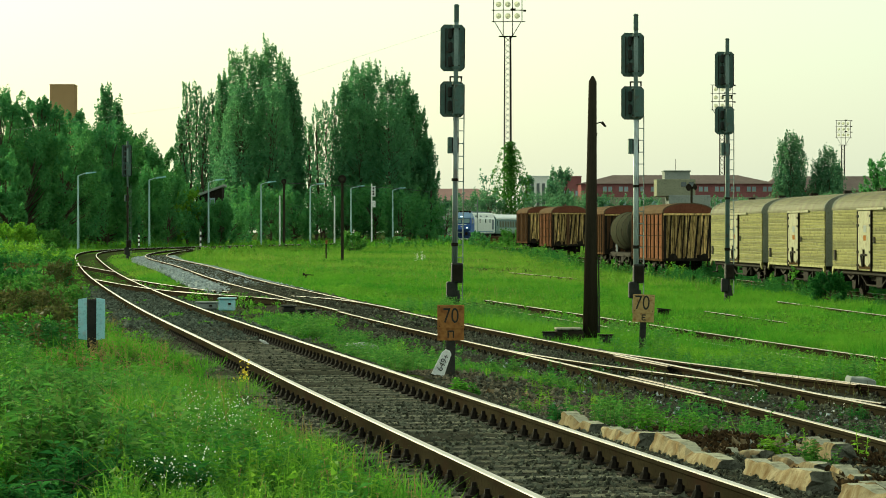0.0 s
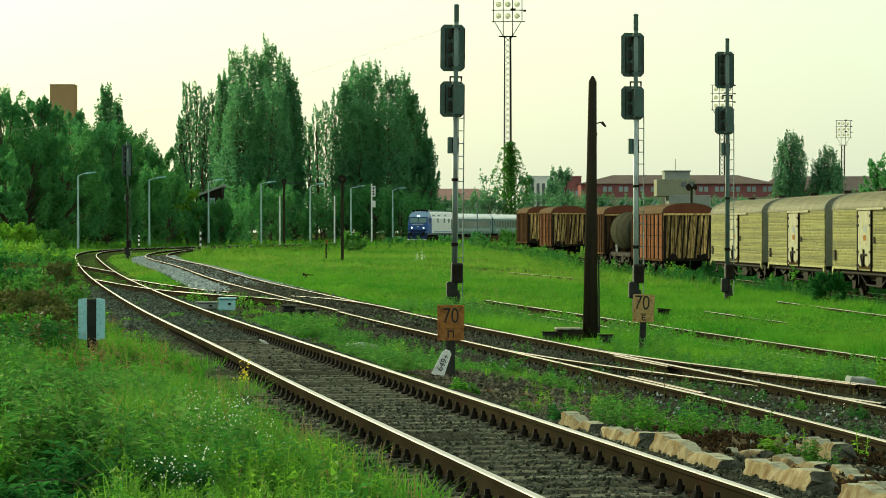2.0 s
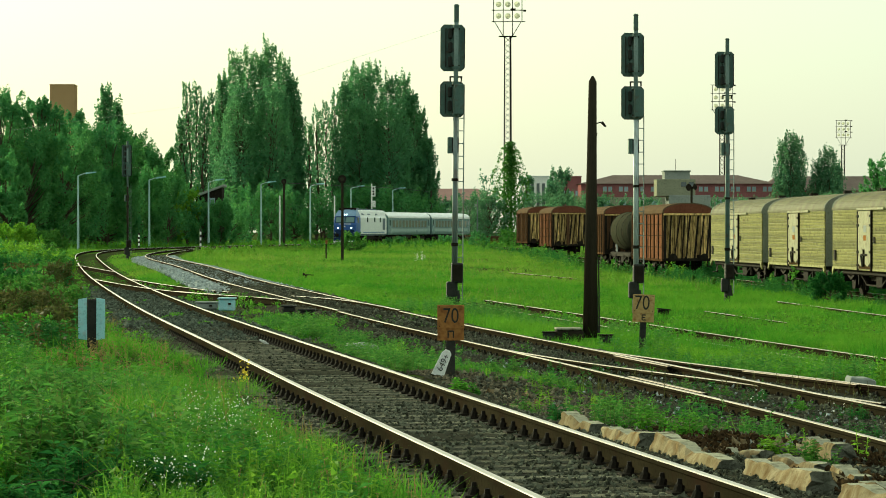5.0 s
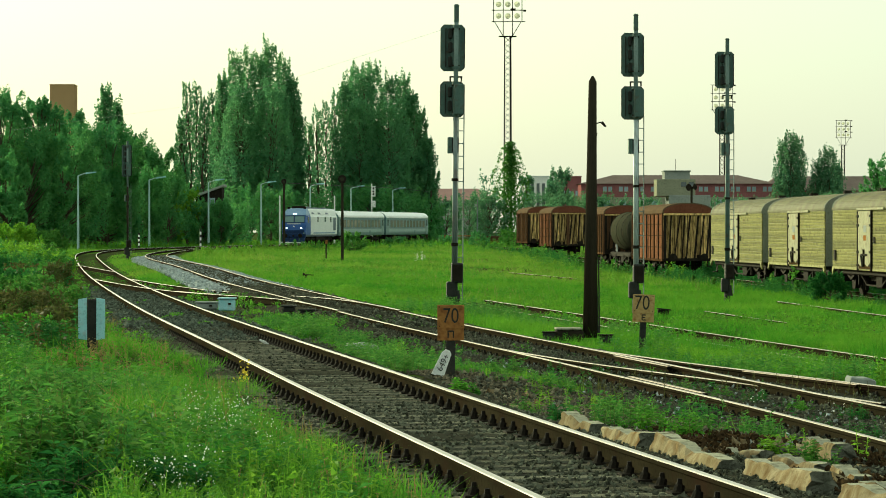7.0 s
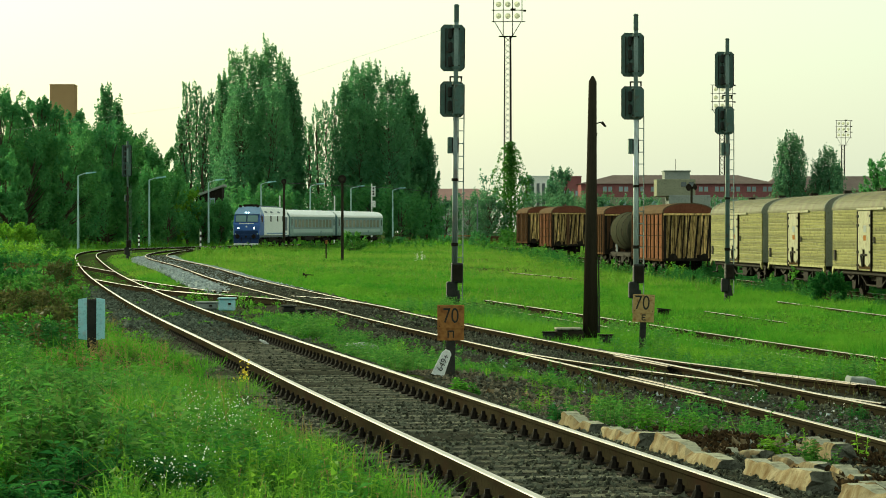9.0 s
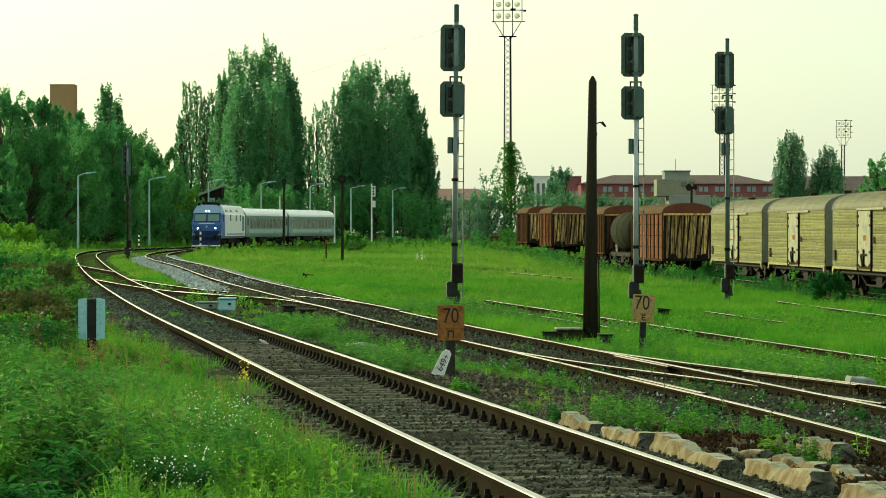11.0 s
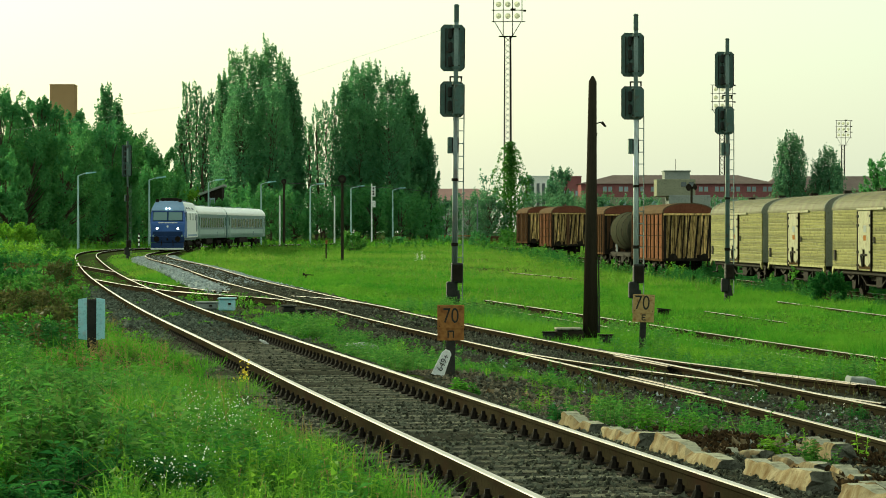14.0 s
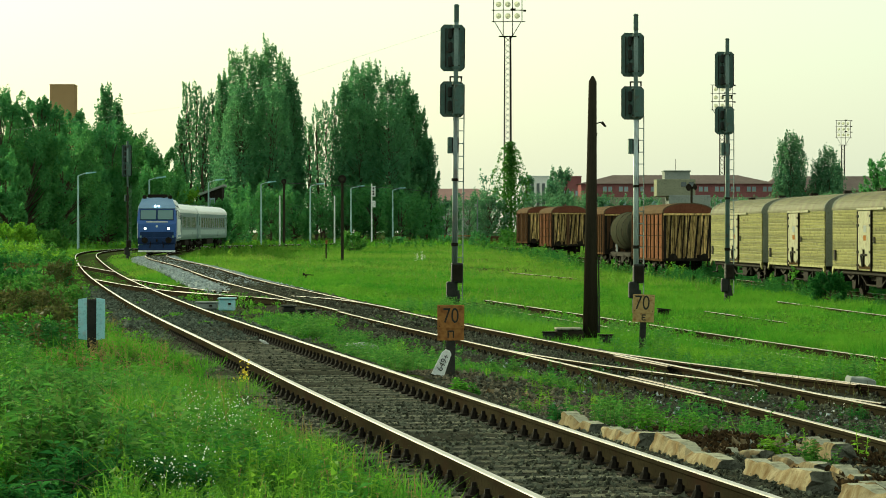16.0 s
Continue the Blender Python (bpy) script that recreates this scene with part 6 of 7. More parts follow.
crp = thing("creeper", pose(cx, cyy, gz(cx, cyy)), "olive green creeper climbing the lattice tower", "climbing plant")
tc = rngc.uniform(0, 1, 5200) ** 0.8
rc = (1.0 + 0.9 * np.sin(tc * 9 + 1) ** 2 * (1 - tc)) * (1.15 - 0.75 * tc ** 2)
CC = np.stack([rngc.normal(0, 0.75, 5200) * rc, rngc.normal(0, 0.7, 5200) * rc - 0.6, tc * 17.0], 1)
sprays = [np.array([[sx * 0.4 + sx * k * 0.22, -0.8, zz + 0.5 * math.sin(k * 0.5) - 0.03 * k * k] for k in range(14)]) for sx, zz in ((1, 15.2), (1, 13.6), (-1, 12.4), (1, 12.0), (-1, 15.8))]
CC = np.concatenate([CC] + [np.repeat(sp_, 9, 0) + rngc.normal(0, 0.16, (126, 3)) for sp_ in sprays])
Vc, Fc = leaf_quads(CC, 0.42, rngc, -0.4)
stuff_mesh("foliage", Vc, Fc, M["bush"], kind="", parent=crp)
stem = bmesh.new()
add_tube(stem, (0.2, -0.3, -0.2), (0.1, -0.2, 14), 0.12, 0.05, seg=6)
part("stem", stem, M["bark"], crp)


def herb_mesh(x, y, z, h, rng, leaves, leaf, slim=0.16, lean=0.25, droop=0.25, first=0.1, stem=0.003):
    """Upright plants: a leaning stem each, with leaves set spirally along it, drooping below and rising towards the tip."""
    n, k = len(x), leaves
    az0, ln = rng.uniform(0, 6.283, n), np.abs(rng.normal(0, lean, n)) * h
    base = np.stack([x, y, z], 1)
    bend = np.stack([np.cos(az0) * ln, np.sin(az0) * ln, np.zeros(n)], 1)
    t = first + (1 - first) * (np.arange(k)[None] + rng.uniform(0, 1, (n, k))) / k
    P = base[:, None] + bend[:, None] * (t * t)[..., None]
    P[..., 2] += h[:, None] * t
    az = np.arange(k)[None] * 2.4 + rng.uniform(0, 6.283, (n, 1)) + rng.normal(0, 0.4, (n, k))
    up = 0.8 * t - 0.15 + rng.normal(0, 0.25, (n, k))
    L = leaf * rng.uniform(0.6, 1.3, (n, k)) * (1.15 - 0.6 * t) * np.clip(h / np.mean(h), 0.6, 1.4)[:, None]
    d = np.stack([np.cos(az), np.sin(az), up], -1)
    d /= np.linalg.norm(d, axis=-1)[..., None]
    side = np.stack([-np.sin(az), np.cos(az), rng.normal(0, 0.35, (n, k))], -1) * (L * slim)[..., None]
    mid = P + d * (L * 0.45)[..., None]
    tip = P + d * L[..., None]
    tip[..., 2] -= droop * L
    V = np.stack([P, mid + side, tip, mid - side], 2).reshape(-1, 3)
    w = np.array([stem, 0, 0])
    top = base + bend + np.stack([0 * h, 0 * h, h], 1)
    S = np.stack([base - w, base + w, top + w * 0.4, top - w * 0.4], 1).reshape(-1, 3)
    return V, S


def herb_clump(name, x, y, h, w, n, seed, mat, label, group, leaves=30, leaf=0.07, slim=0.12, droop=0.25, lean=0.3, foot=-0.03):
    """A clump of upright plants, tallest in its middle, as one thing."""
    rng = np.random.default_rng(seed)
    g = tree_root(name, x, y, label, group)
    r, a = w / 2 * np.sqrt(rng.uniform(0, 1, n)), rng.uniform(0, 6.283, n)
    hh = h * (1 - 0.55 * (r / (w / 2)) ** 2) * rng.uniform(0.7, 1.05, n)
    V, S = herb_mesh(r * np.cos(a), r * np.sin(a), np.full(n, foot), hh, rng, leaves, leaf, slim, lean, droop)
    stuff_mesh("foliage", V, np.arange(len(V)).reshape(-1, 4), M[mat], kind="", parent=g)
    stuff_mesh("stalk", S, np.arange(len(S)).reshape(-1, 4), M["stem"], parent=g)
    return g


# The dark-leaved clumps near y 17 are shrubs whose colour also holds hollow shade.
for i, (x, y, h, w, n, mt) in enumerate(((-2.75, 18.4, 0.8, 1.3, 95, "feather"), (-2.3, 17.3, 0.5, 0.8, 50, "weed_dark"), (-2.55, 16.3, 0.36, 0.8, 44, "weed_dark"), (-1.72, 17.3, 0.4, 0.5, 24, "weed_dark"), (-3.35, 20.8, 0.65, 1.0, 60, "feather"), (-2.65, 20.6, 0.5, 1.1, 60, "feather"),
                                         (-3.3, 22.0, 0.7, 1.2, 70, "feather"), (-1.75, 20.0, 0.42, 0.8, 40, "weed"), (-3.9, 26.0, 0.6, 1.4, 70, "feather"), (-4.4, 29.5, 0.5, 1.4, 60, "feather"), (-5.9, 38.5, 0.6, 1.6, 60, "weed_dark"))):
    herb_clump("bush", x, y, h, w, n, 800 + i, mt, "low feathery shrub growing among the trackside weeds", "wild shrubs", leaves=34, leaf=0.12, slim=0.18)
for i, (x, y, h, w, n) in enumerate(((-2.28, 17.6, 0.62, 0.5, 9), (-2.0, 16.4, 0.45, 0.4, 8), (-1.75, 16.0, 0.4, 0.4, 8), (-2.7, 18.9, 0.9, 0.5, 8), (-1.55, 16.6, 0.35, 0.5, 8), (-0.55, 15.6, 0.32, 0.5, 9), (-1.1, 15.6, 0.3, 0.5, 9), (-2.35, 21.5, 0.55, 0.5, 8))):
    herb_clump("sapling", x, y, h, w, n, 830 + i, "sapling", "young yellow-green sapling with drooping leaves", "young saplings", leaves=26, leaf=0.085, slim=0.2, droop=0.6, lean=0.5)
for i, (x, y, rz, ln) in enumerate(((-2.05, 16.9, 20, 0.7), (-2.3, 16.2, -15, 0.9), (-2.15, 18.0, 40, 0.6))):
    tw = thing("dry_branch", pose(x, y, gz(x, y), 0, 0, rz), "thin dry brown branch arching out of the weeds", "branch", "dry branches")
    bm = bmesh.new()
    arc = [(ln * (k / 6 - 0.5), 0, 0.3 * math.sin(math.pi * (0.15 + 0.75 * k / 6)) + (-0.1 if k == 0 else 0)) for k in range(7)]
    for p, q in zip(arc, arc[1:]):
        add_tube(bm, p, q, 0.0035, 0.003, seg=5)
    part("twig", bm, M["bark"], tw)
for i, (px, y, h, w, mt) in enumerate(((22, 47, 0.6, 1.2, "weed"), (66, 52, 0.65, 1.3, "scrub"), (100, 56, 0.55, 1.1, "scrub"), (38, 60, 0.75, 1.6, "scrub"), (92, 68, 0.8, 1.6, "bush"), (98, 78, 0.6, 1.3, "scrub"), (28, 76, 0.9, 2.0, "bush"),
                                        (72, 92, 1.1, 2.4, "scrub"), (76, 102, 0.8, 2.0, "weed_dark"), (12, 100, 1.2, 2.6, "weed_dark"), (50, 118, 1.3, 3.0, "bush"), (78, 128, 1.0, 2.4, "weed_dark"), (4, 62, 0.8, 1.6, "bush"), (84, 45, 0.5, 1.0, "bush"),
                                        (26, 132, 1.6, 3.0, "sapling"), (92, 140, 1.0, 2.6, "sapling"), (60, 108, 1.0, 2.2, "bush"), (8, 84, 1.0, 2.0, "weed_dark"))):
    broad_tree(X_at(px, y), y, h, w, 900 + i, leaves=3600, size=0.07 if y < 70 else 0.1, mat=mt, low=0.05, name="bush", group="bank scrub",
               label="withered brownish bush on the trackside bank" if mt == "scrub" else "leafy green bush on the trackside bank")
for i, (x, y, h, w, n, mt) in enumerate(((1.2, 27.6, 0.26, 0.4, 14, "weed_dark"), (1.6, 26.7, 0.32, 0.5, 20, "feather"), (1.95, 26.2, 0.34, 0.5, 20, "weed"), (2.25, 25.4, 0.3, 0.5, 18, "weed"), (0.9, 29.6, 0.28, 0.5, 16, "feather"),
                                         (2.95, 24.0, 0.25, 0.35, 12, "sapling"), (3.15, 22.9, 0.3, 0.4, 14, "bush"), (3.95, 23.5, 0.22, 0.3, 10, "bush"), (2.7, 27.2, 0.24, 0.4, 14, "feather"), (4.3, 30.0, 0.25, 0.4, 12, "feather"),
                                         (0.2, 33.0, 0.25, 0.6, 18, "weed"), (-0.6, 38.0, 0.35, 0.9, 26, "feather"), (0.9, 37.5, 0.3, 0.6, 18, "feather"), (1.9, 32.0, 0.25, 0.5, 14, "bush"), (-1.4, 44.0, 0.35, 0.9, 24, "feather"), (2.05, 28.6, 0.34, 0.5, 18, "feather"),
                                         (5.2, 40.5, 0.4, 0.7, 22, "weed"), (6.1, 41.5, 0.5, 0.8, 24, "feather"), (4.6, 45.0, 0.4, 0.9, 24, "feather"), (3.9, 53.0, 0.4, 0.8, 20, "weed"), (6.9, 42.5, 0.45, 0.7, 20, "sapling"))):
    herb_clump("weed_clump", x, y, h, w, n, 850 + i, mt, "feathery green weed growing from the ballast" if y < 30 else "bushy green weed between the tracks", "weed clumps",
               leaves=34, leaf=0.075 if y < 32 else 0.1, slim=0.11 if mt == "feather" else 0.2)


for i, (x, y, h, w, mt) in enumerate(((3.9, 34.0, 0.36, 0.5, "weed_dark"), (3.6, 35.2, 0.34, 0.5, "bush"), (4.25, 32.4, 0.3, 0.45, "weed"), (3.2, 36.5, 0.34, 0.5, "feather"), (4.75, 31.3, 0.32, 0.4, "weed_dark"), (4.45, 28.2, 0.3, 0.4, "weed_dark"), (4.9, 27.0, 0.3, 0.4, "bush"), (2.3, 39.5, 0.32, 0.6, "weed_dark"))):
    herb_clump("weed_clump", x, y, h, w, 26, 870 + i, mt, "bushy dark weed growing between the curved rails", "weed clumps", leaves=28, leaf=0.06, slim=0.2, foot=0.08)
for i, (x, y) in enumerate(((3.95, 33.8), (5.0, 29.6), (4.55, 31.8))):
    herb_clump("weed_clump", x, y, 0.4, 0.45, 12, 895 + i, "flower_white", "white-flowering weed between the curved rails", "weed clumps", leaves=5, leaf=0.025, slim=0.5, foot=0.08)
herb_clump("weed_clump", X_at(743, 195), 195, 0.9, 0.9, 16, 890, "flower_white", "tall white-flowering weed in the meadow", "weed clumps", leaves=9, leaf=0.12, slim=0.3)
herb_clump("weed_clump", X_at(1196, 146), 146, 1.1, 1.3, 26, 891, "sapling", "bright yellow-green weed before the goods wagons", "weed clumps", leaves=22, leaf=0.22, slim=0.25)


# ---------------------------------------------------------------- grass and weeds
def field(x, y, s, seed):
    """A soft random field between 0 and 1."""
    r = np.random.default_rng(seed)
    v = np.zeros_like(x)
    for k in range(6):
        a, f = r.uniform(0, 6.28), s * 1.7 ** (k / 1.5)
        v += np.sin((x * math.cos(a) + y * math.sin(a) * 0.6) * f + r.uniform(0, 6.28)) / (1 + 0.35 * k)
    return 0.5 + 0.5 * np.tanh(v * 0.7)


def off_line(name, x, y):
    """Sideways distance to a line (left negative); far away where the line does not run."""
    p = LINES[name]
    inside = (y >= p[0][1]) & (y <= p[-1][1])
    cx, _, _ = line_at(name, np.clip(y, p[0][1], p[-1][1]))
    return np.where(inside, x - cx, 99.0)


def blades(name, x, y, h, w, mat, label, seed, z=None, lean=0.75, segs=2):
    """Bent, tapering blades joined in one mesh."""
    rng = np.random.default_rng(seed)
    n = len(x)
    z = grid_z(x, y) - 0.02 if z is None else z
    az, ln = rng.uniform(0, 6.283, n), np.abs(rng.normal(0, lean, n)) * h
    fx, fy = rng.uniform(-1, 1, n), rng.uniform(-0.5, 0.5, n)
    k = np.hypot(fx, fy) + 1e-6
    fx, fy = fx / k * w / 2, fy / k * w / 2
    dx, dy = np.cos(az) * ln, np.sin(az) * ln
    base = np.stack([x, y, z], 1)
    side = np.stack([fx, fy, np.zeros(n)], 1)
    tip = base + np.stack([dx, dy, h], 1)
    if segs == 1:
        V = np.stack([base - side, base + side, tip], 1).reshape(-1, 3)
        return stuff_mesh(name, V, np.arange(n * 3).reshape(n, 3), mat, label, "grass")
    mid = base + np.stack([dx * 0.3, dy * 0.3, h * 0.6], 1)
    V = np.stack([base - side, base + side, mid + side * 0.7, tip, mid - side * 0.7], 1).reshape(-1, 3)
    o = np.arange(n)[:, None] * 5
    F = np.concatenate([o + [0, 1, 2], o + [0, 2, 4], o + [4, 2, 3]], 0)
    return stuff_mesh(name, V, F, mat, label, "grass")


def cover(n, y0, y1, seed, spread=0.185, margin=2.0):
    """Random places over a wedge of land."""
    rng = np.random.default_rng(seed)
    y = np.sqrt(rng.uniform(y0 * y0, y1 * y1, n))
    x = rng.uniform(-1, 1, n) * (spread * y + margin)
    return x, y, rng


def meadow(x, y, rng):
    """Which places grow grass, and how tall (a factor)."""
    m, lp, br = off_line("main", x, y), off_line("loop", x, y), off_line("branch", x, y)
    yd, sd, lk = off_line("yard", x, y), off_line("siding", x, y), off_line("link", x, y)
    u = rng.uniform(size=len(x))
    keep = (m < -1.4) | ((m < -1.15) & (y < 60) & (u < 0.5)) | ((m < -0.9) & (y > 26) & (y < 60) & (u < 0.6)) | (m > 1.9) | ((y > 95) & (np.abs(m) > 1.0)) | ((y > 105) & (u < 0.5) & (np.abs(np.abs(m) - 0.75) > 0.2))
    keep &= (lp < -1.4) | (lp > 1.75) | ((lp > 1.05) & (u < 0.55)) | ((y < 85) & (u < 0.10))
    fresh = (y > 84) & (y < 205)
    keep &= ~(fresh & (lp > -1.5 - 0.3 * np.sin(y * 0.31)) & (lp < 1.9 + 0.4 * np.sin(y * 0.23)))
    keep &= (np.abs(br) > 1.3) | (u < 0.15)
    keep &= (np.abs(lk) > 1.2) | (u < 0.2)
    bare = (m > 0) & (y < 31) | (np.hypot((x + 2.5) / 0.5, (y - 16.4) / 1.5) < 1) | (np.hypot((x + 1.72) / 0.22, (y - 16.9) / 0.8) < 1)
    keep &= ~bare
    keep &= ~(np.hypot((x + 4.4) / 0.5, (y - 33.5) / 5.0) < 1) | (u < 0.15)
    keep &= ~((m < -2.6) & (y > 36) & (y < 115)) | (u < 0.14)
    keep &= ~((np.abs(x - 2.75) < 0.85) & (y > 54.8) & (y < 57.3)) | (u < 0.12)
    keep &= ~((np.abs(sd) < 1.7) & (y < 290))
    keep &= ~((m > -2.7) & (m < -0.9) & (y < 36)) | (field(x, y, 2.4, 123) > 0.3) | (u < 0.25)
    near = np.minimum.reduce([np.abs(lp), np.abs(br), np.abs(yd), np.abs(sd), np.abs(lk)])
    tall = np.where((sd > -4.2) & (sd < -0.9), 1.2, np.where(near < 1.4, 0.3, 1.0)) * np.where((m > -1.9) & (m < 0), 0.7, 1.0) * np.where((y > 95) & (np.abs(m) < 1.6), 0.25, 1.0)
    tall = np.where((y > 195) & (lp < -1.5) & (m > -1.2), tall * 0.25, tall)
    tall = np.where((y > 180) & (y < 275) & (lp > 2.2) & (lp < 8.0), tall * 1.8, tall)
    tall = np.where((yd > -0.7) & (yd < 0.75), tall * 0.35, tall)
    tall = np.where((yd > -2.2) & (yd < -0.8) & (y > 48), np.where(y < 70, 1.1, 0.4), tall)
    tall = np.where((sd > -4.6) & (sd < 1.6) & (y < 175), rng.uniform(0.9, 1.6, len(x)), tall)
    for nm in ("sunk_a", "sunk_b", "sunk_c"):
        o = off_line(nm, x, y)
        tall = np.where((o > -1.2) & (o < 0.25), tall * 0.55, tall)
    between = (m > 1.2) & (lp < -1.0) & (y < 95)
    patch = field(x, y, 0.9, 11)
    keep &= ~between | (patch > 0.42)
    tall = np.where(between, tall * np.where(y < 36, 0.25, 0.5), tall)
    return keep, tall


def sow(name, n, y0, y1, seed, hlo, hhi, w, segs, mat="grass", label="", pick=None, lean=0.75):
    x, y, rng = cover(n, y0, y1, seed)
    keep, tall = meadow(x, y, rng)
    if pick is not None:
        keep &= pick(x, y, rng)
    x, y, tall = x[keep], y[keep], tall[keep]
    f = field(x, y, 0.35, 7)
    h = rng.uniform(hlo, hhi, len(x)) * tall * (0.4 + 0.45 * f + 0.4 * field(x, y, 1.6, 9) ** 2 + 0.45 * field(x, y, 4.0, 10) ** 3)
    return blades(name, x, y, h, w * rng.uniform(0.6, 1.4, len(x)), M[mat], label, seed + 1, segs=segs, lean=lean)


def sparse(x, y, rng):
    """Grass is thinner round the marker boards and in weedy hollows."""
    u = rng.uniform(0, 1, len(x))
    round_marker = np.hypot((x + 4.35) / 1.1, (y - 34.5) / 5.5) < 1
    return np.where(round_marker, u < 0.3, (u < 0.62) | (field(x, y, 1.4, 131) > 0.42))


sow("long_grass", 180000, 15, 34, 21, 0.16, 0.42, 0.010, 2, mat="lush_grass", label="long fresh green grass beside the track", pick=sparse)
sow("long_grass", 220000, 34, 66, 22, 0.14, 0.34, 0.016, 1, label="long fresh green grass between tracks", pick=sparse, lean=0.9)
sow("meadow_grass", 240000, 66, 130, 23, 0.08, 0.28, 0.024, 1, label="bright green meadow grass around the signals", lean=1.0)
sow("meadow_grass", 220000, 130, 300, 24, 0.12, 0.36, 0.055, 1, mat="pale_grass", label="bright green meadow before the trees", lean=1.1)
sow("seeding_grass", 46000, 84, 300, 27, 0.2, 0.44, 0.02, 1, mat="seed_grass", label="pale seeding grass standing over the meadow", lean=0.9,
    pick=lambda x, y, r: (field(x, y, 0.12, 33) > 0.45) & (field(x, y, 0.5, 34) > 0.4) & (np.abs(off_line("loop", x, y)) > 2.6) & (off_line("main", x, y) > 3))
sow("far_grass", 40000, 300, 460, 25, 0.4, 0.9, 0.14, 1, label="rough grass at the foot of the trees")
sow("dry_grass", 30000, 20, 70, 26, 0.2, 0.5, 0.012, 2, mat="dry", label="dry brown grass stalks among the green",
    pick=lambda x, y, r: (field(x, y, 0.5, 31) > 0.72) & (off_line("main", x, y) < -1.2))


def weeds(name, n, y0, y1, seed, hlo, hhi, leaves, size, mat, label, pick, slim=None, lift=0.0, spread=0.17):
    """Leafy weeds: upright stems with leaves all along them."""
    x, y, rng = cover(n, y0, y1, seed)
    k = pick(x, y, rng) & ~(np.hypot((x + 4.4) / 0.6, (y - 33.5) / 5.5) < 1)
    x, y = x[k], y[k]
    h = rng.uniform(hlo, hhi, len(x))
    z = grid_z(x, y) + lift
    t = rng.beta(1.6, 1.0, (len(x), leaves))
    sp = spread * h[:, None] * (1.15 - 0.8 * t)
    C = np.stack([x[:, None] + rng.normal(size=t.shape) * sp, y[:, None] + rng.normal(size=t.shape) * sp, z[:, None] + t * h[:, None]], -1).reshape(-1, 3)
    V, F = leaf_tris(C, size, rng, -0.5) if slim is None else leaf_quads(C, size, rng, -0.5, slim)
    return stuff_mesh(name, V, F, M[mat], label, "weeds")


def left(lo, s, seed):
    return lambda x, y, r: (off_line("main", x, y) < -1.6) & (field(x, y, s, seed) > lo)


def beside(n, y0, y1, u0, u1, seed, line="main", test=None):
    """Random places in a strip beside a line, u0 to u1 metres to its left."""
    rng = np.random.default_rng(seed)
    y = np.sqrt(rng.uniform(y0 * y0, y1 * y1, n))
    x = line_at(line, y)[0] - rng.uniform(u0, u1, n)
    k = np.abs(x) < 0.172 * y + 0.5
    if test:
        k &= test(x, y)
    return x[k], y[k]


def herbs(name, places, hlo, hhi, leaves, leaf, mat, label, seed, slim=0.16, lean=0.25, droop=0.25, lift=-0.03, rough=0.9):
    x, y = places
    rng = np.random.default_rng(seed)
    h = rng.uniform(hlo, hhi, len(x)) * (0.55 + 0.8 * field(x, y, rough, seed + 5))
    V, S = herb_mesh(x, y, grid_z(x, y) + lift, h, rng, leaves, leaf, slim, lean, droop, stem=0.003 + 0.00004 * float(np.mean(y)))
    V = np.concatenate([V, S])
    return stuff_mesh(name, V, np.arange(len(V)).reshape(-1, 4), M[mat], label, "weeds")


open_bank = lambda x, y: ~(np.hypot((x + 2.5) / 0.5, (y - 16.4) / 1.5) < 1) & ~(np.hypot((x + 1.72) / 0.22, (y - 16.9) / 0.8) < 1) & ~(np.hypot((x + 4.4) / 0.5, (y - 33.5) / 5.0) < 1) & ~((np.abs(x + 4.95) < 0.4) & (y > 34.5) & (y < 39))
herbs("leafy_weeds", beside(2900, 15.2, 36, 2.4, 6.5, 51, test=lambda x, y: (field(x, y, 2.0, 41) > 0.33) & open_bank(x, y)), 0.2, 0.52, 26, 0.105, "feather", "feathery blue-green weeds crowding beside the track", 56, slim=0.17, lean=0.35, rough=1.6)
herbs("leafy_weeds", beside(1800, 15.2, 36, 1.9, 5.5, 52, test=lambda x, y: (field(x, y, 1.1, 42) > 0.4) & open_bank(x, y)), 0.15, 0.42, 18, 0.08, "weed", "leafy green weeds crowding beside the track", 57, slim=0.22, lean=0.3)
herbs("leafy_weeds", beside(620, 15.2, 34, 2.2, 5.0, 53, test=lambda x, y: (field(x, y, 0.7, 43) > 0.55) & open_bank(x, y)), 0.35, 0.62, 24, 0.1, "sapling", "yellow-green weeds among the feathery ones", 58, slim=0.18, droop=0.45)
herbs("leafy_weeds", beside(700, 15.0, 27, 1.3, 2.3, 54), 0.1, 0.26, 14, 0.05, "weed", "broad-leaved weeds along the rail", 59, slim=0.28, droop=0.4)
by_marker = lambda x, y: np.hypot((x + 4.35) / 1.1, (y - 34.5) / 5.5) < 1
herbs("leafy_weeds", beside(900, 29, 40, 1.5, 4.0, 132, test=by_marker), 0.06, 0.2, 16, 0.07, "weed", "low leafy weeds round the marker boards", 133, slim=0.25, droop=0.4)
herbs("leafy_weeds", beside(260, 29, 40, 1.5, 4.0, 134, test=lambda x, y: by_marker(x, y) & (field(x, y, 1.5, 135) > 0.4)), 0.1, 0.28, 14, 0.06, "scrub", "brownish withered weeds round the marker boards", 136, slim=0.2)
herbs("leafy_weeds", beside(260, 29, 40, 1.5, 4.0, 137, test=by_marker), 0.12, 0.3, 12, 0.08, "dry", "dry straw-coloured leaves round the marker boards", 138, slim=0.14, droop=0.5)
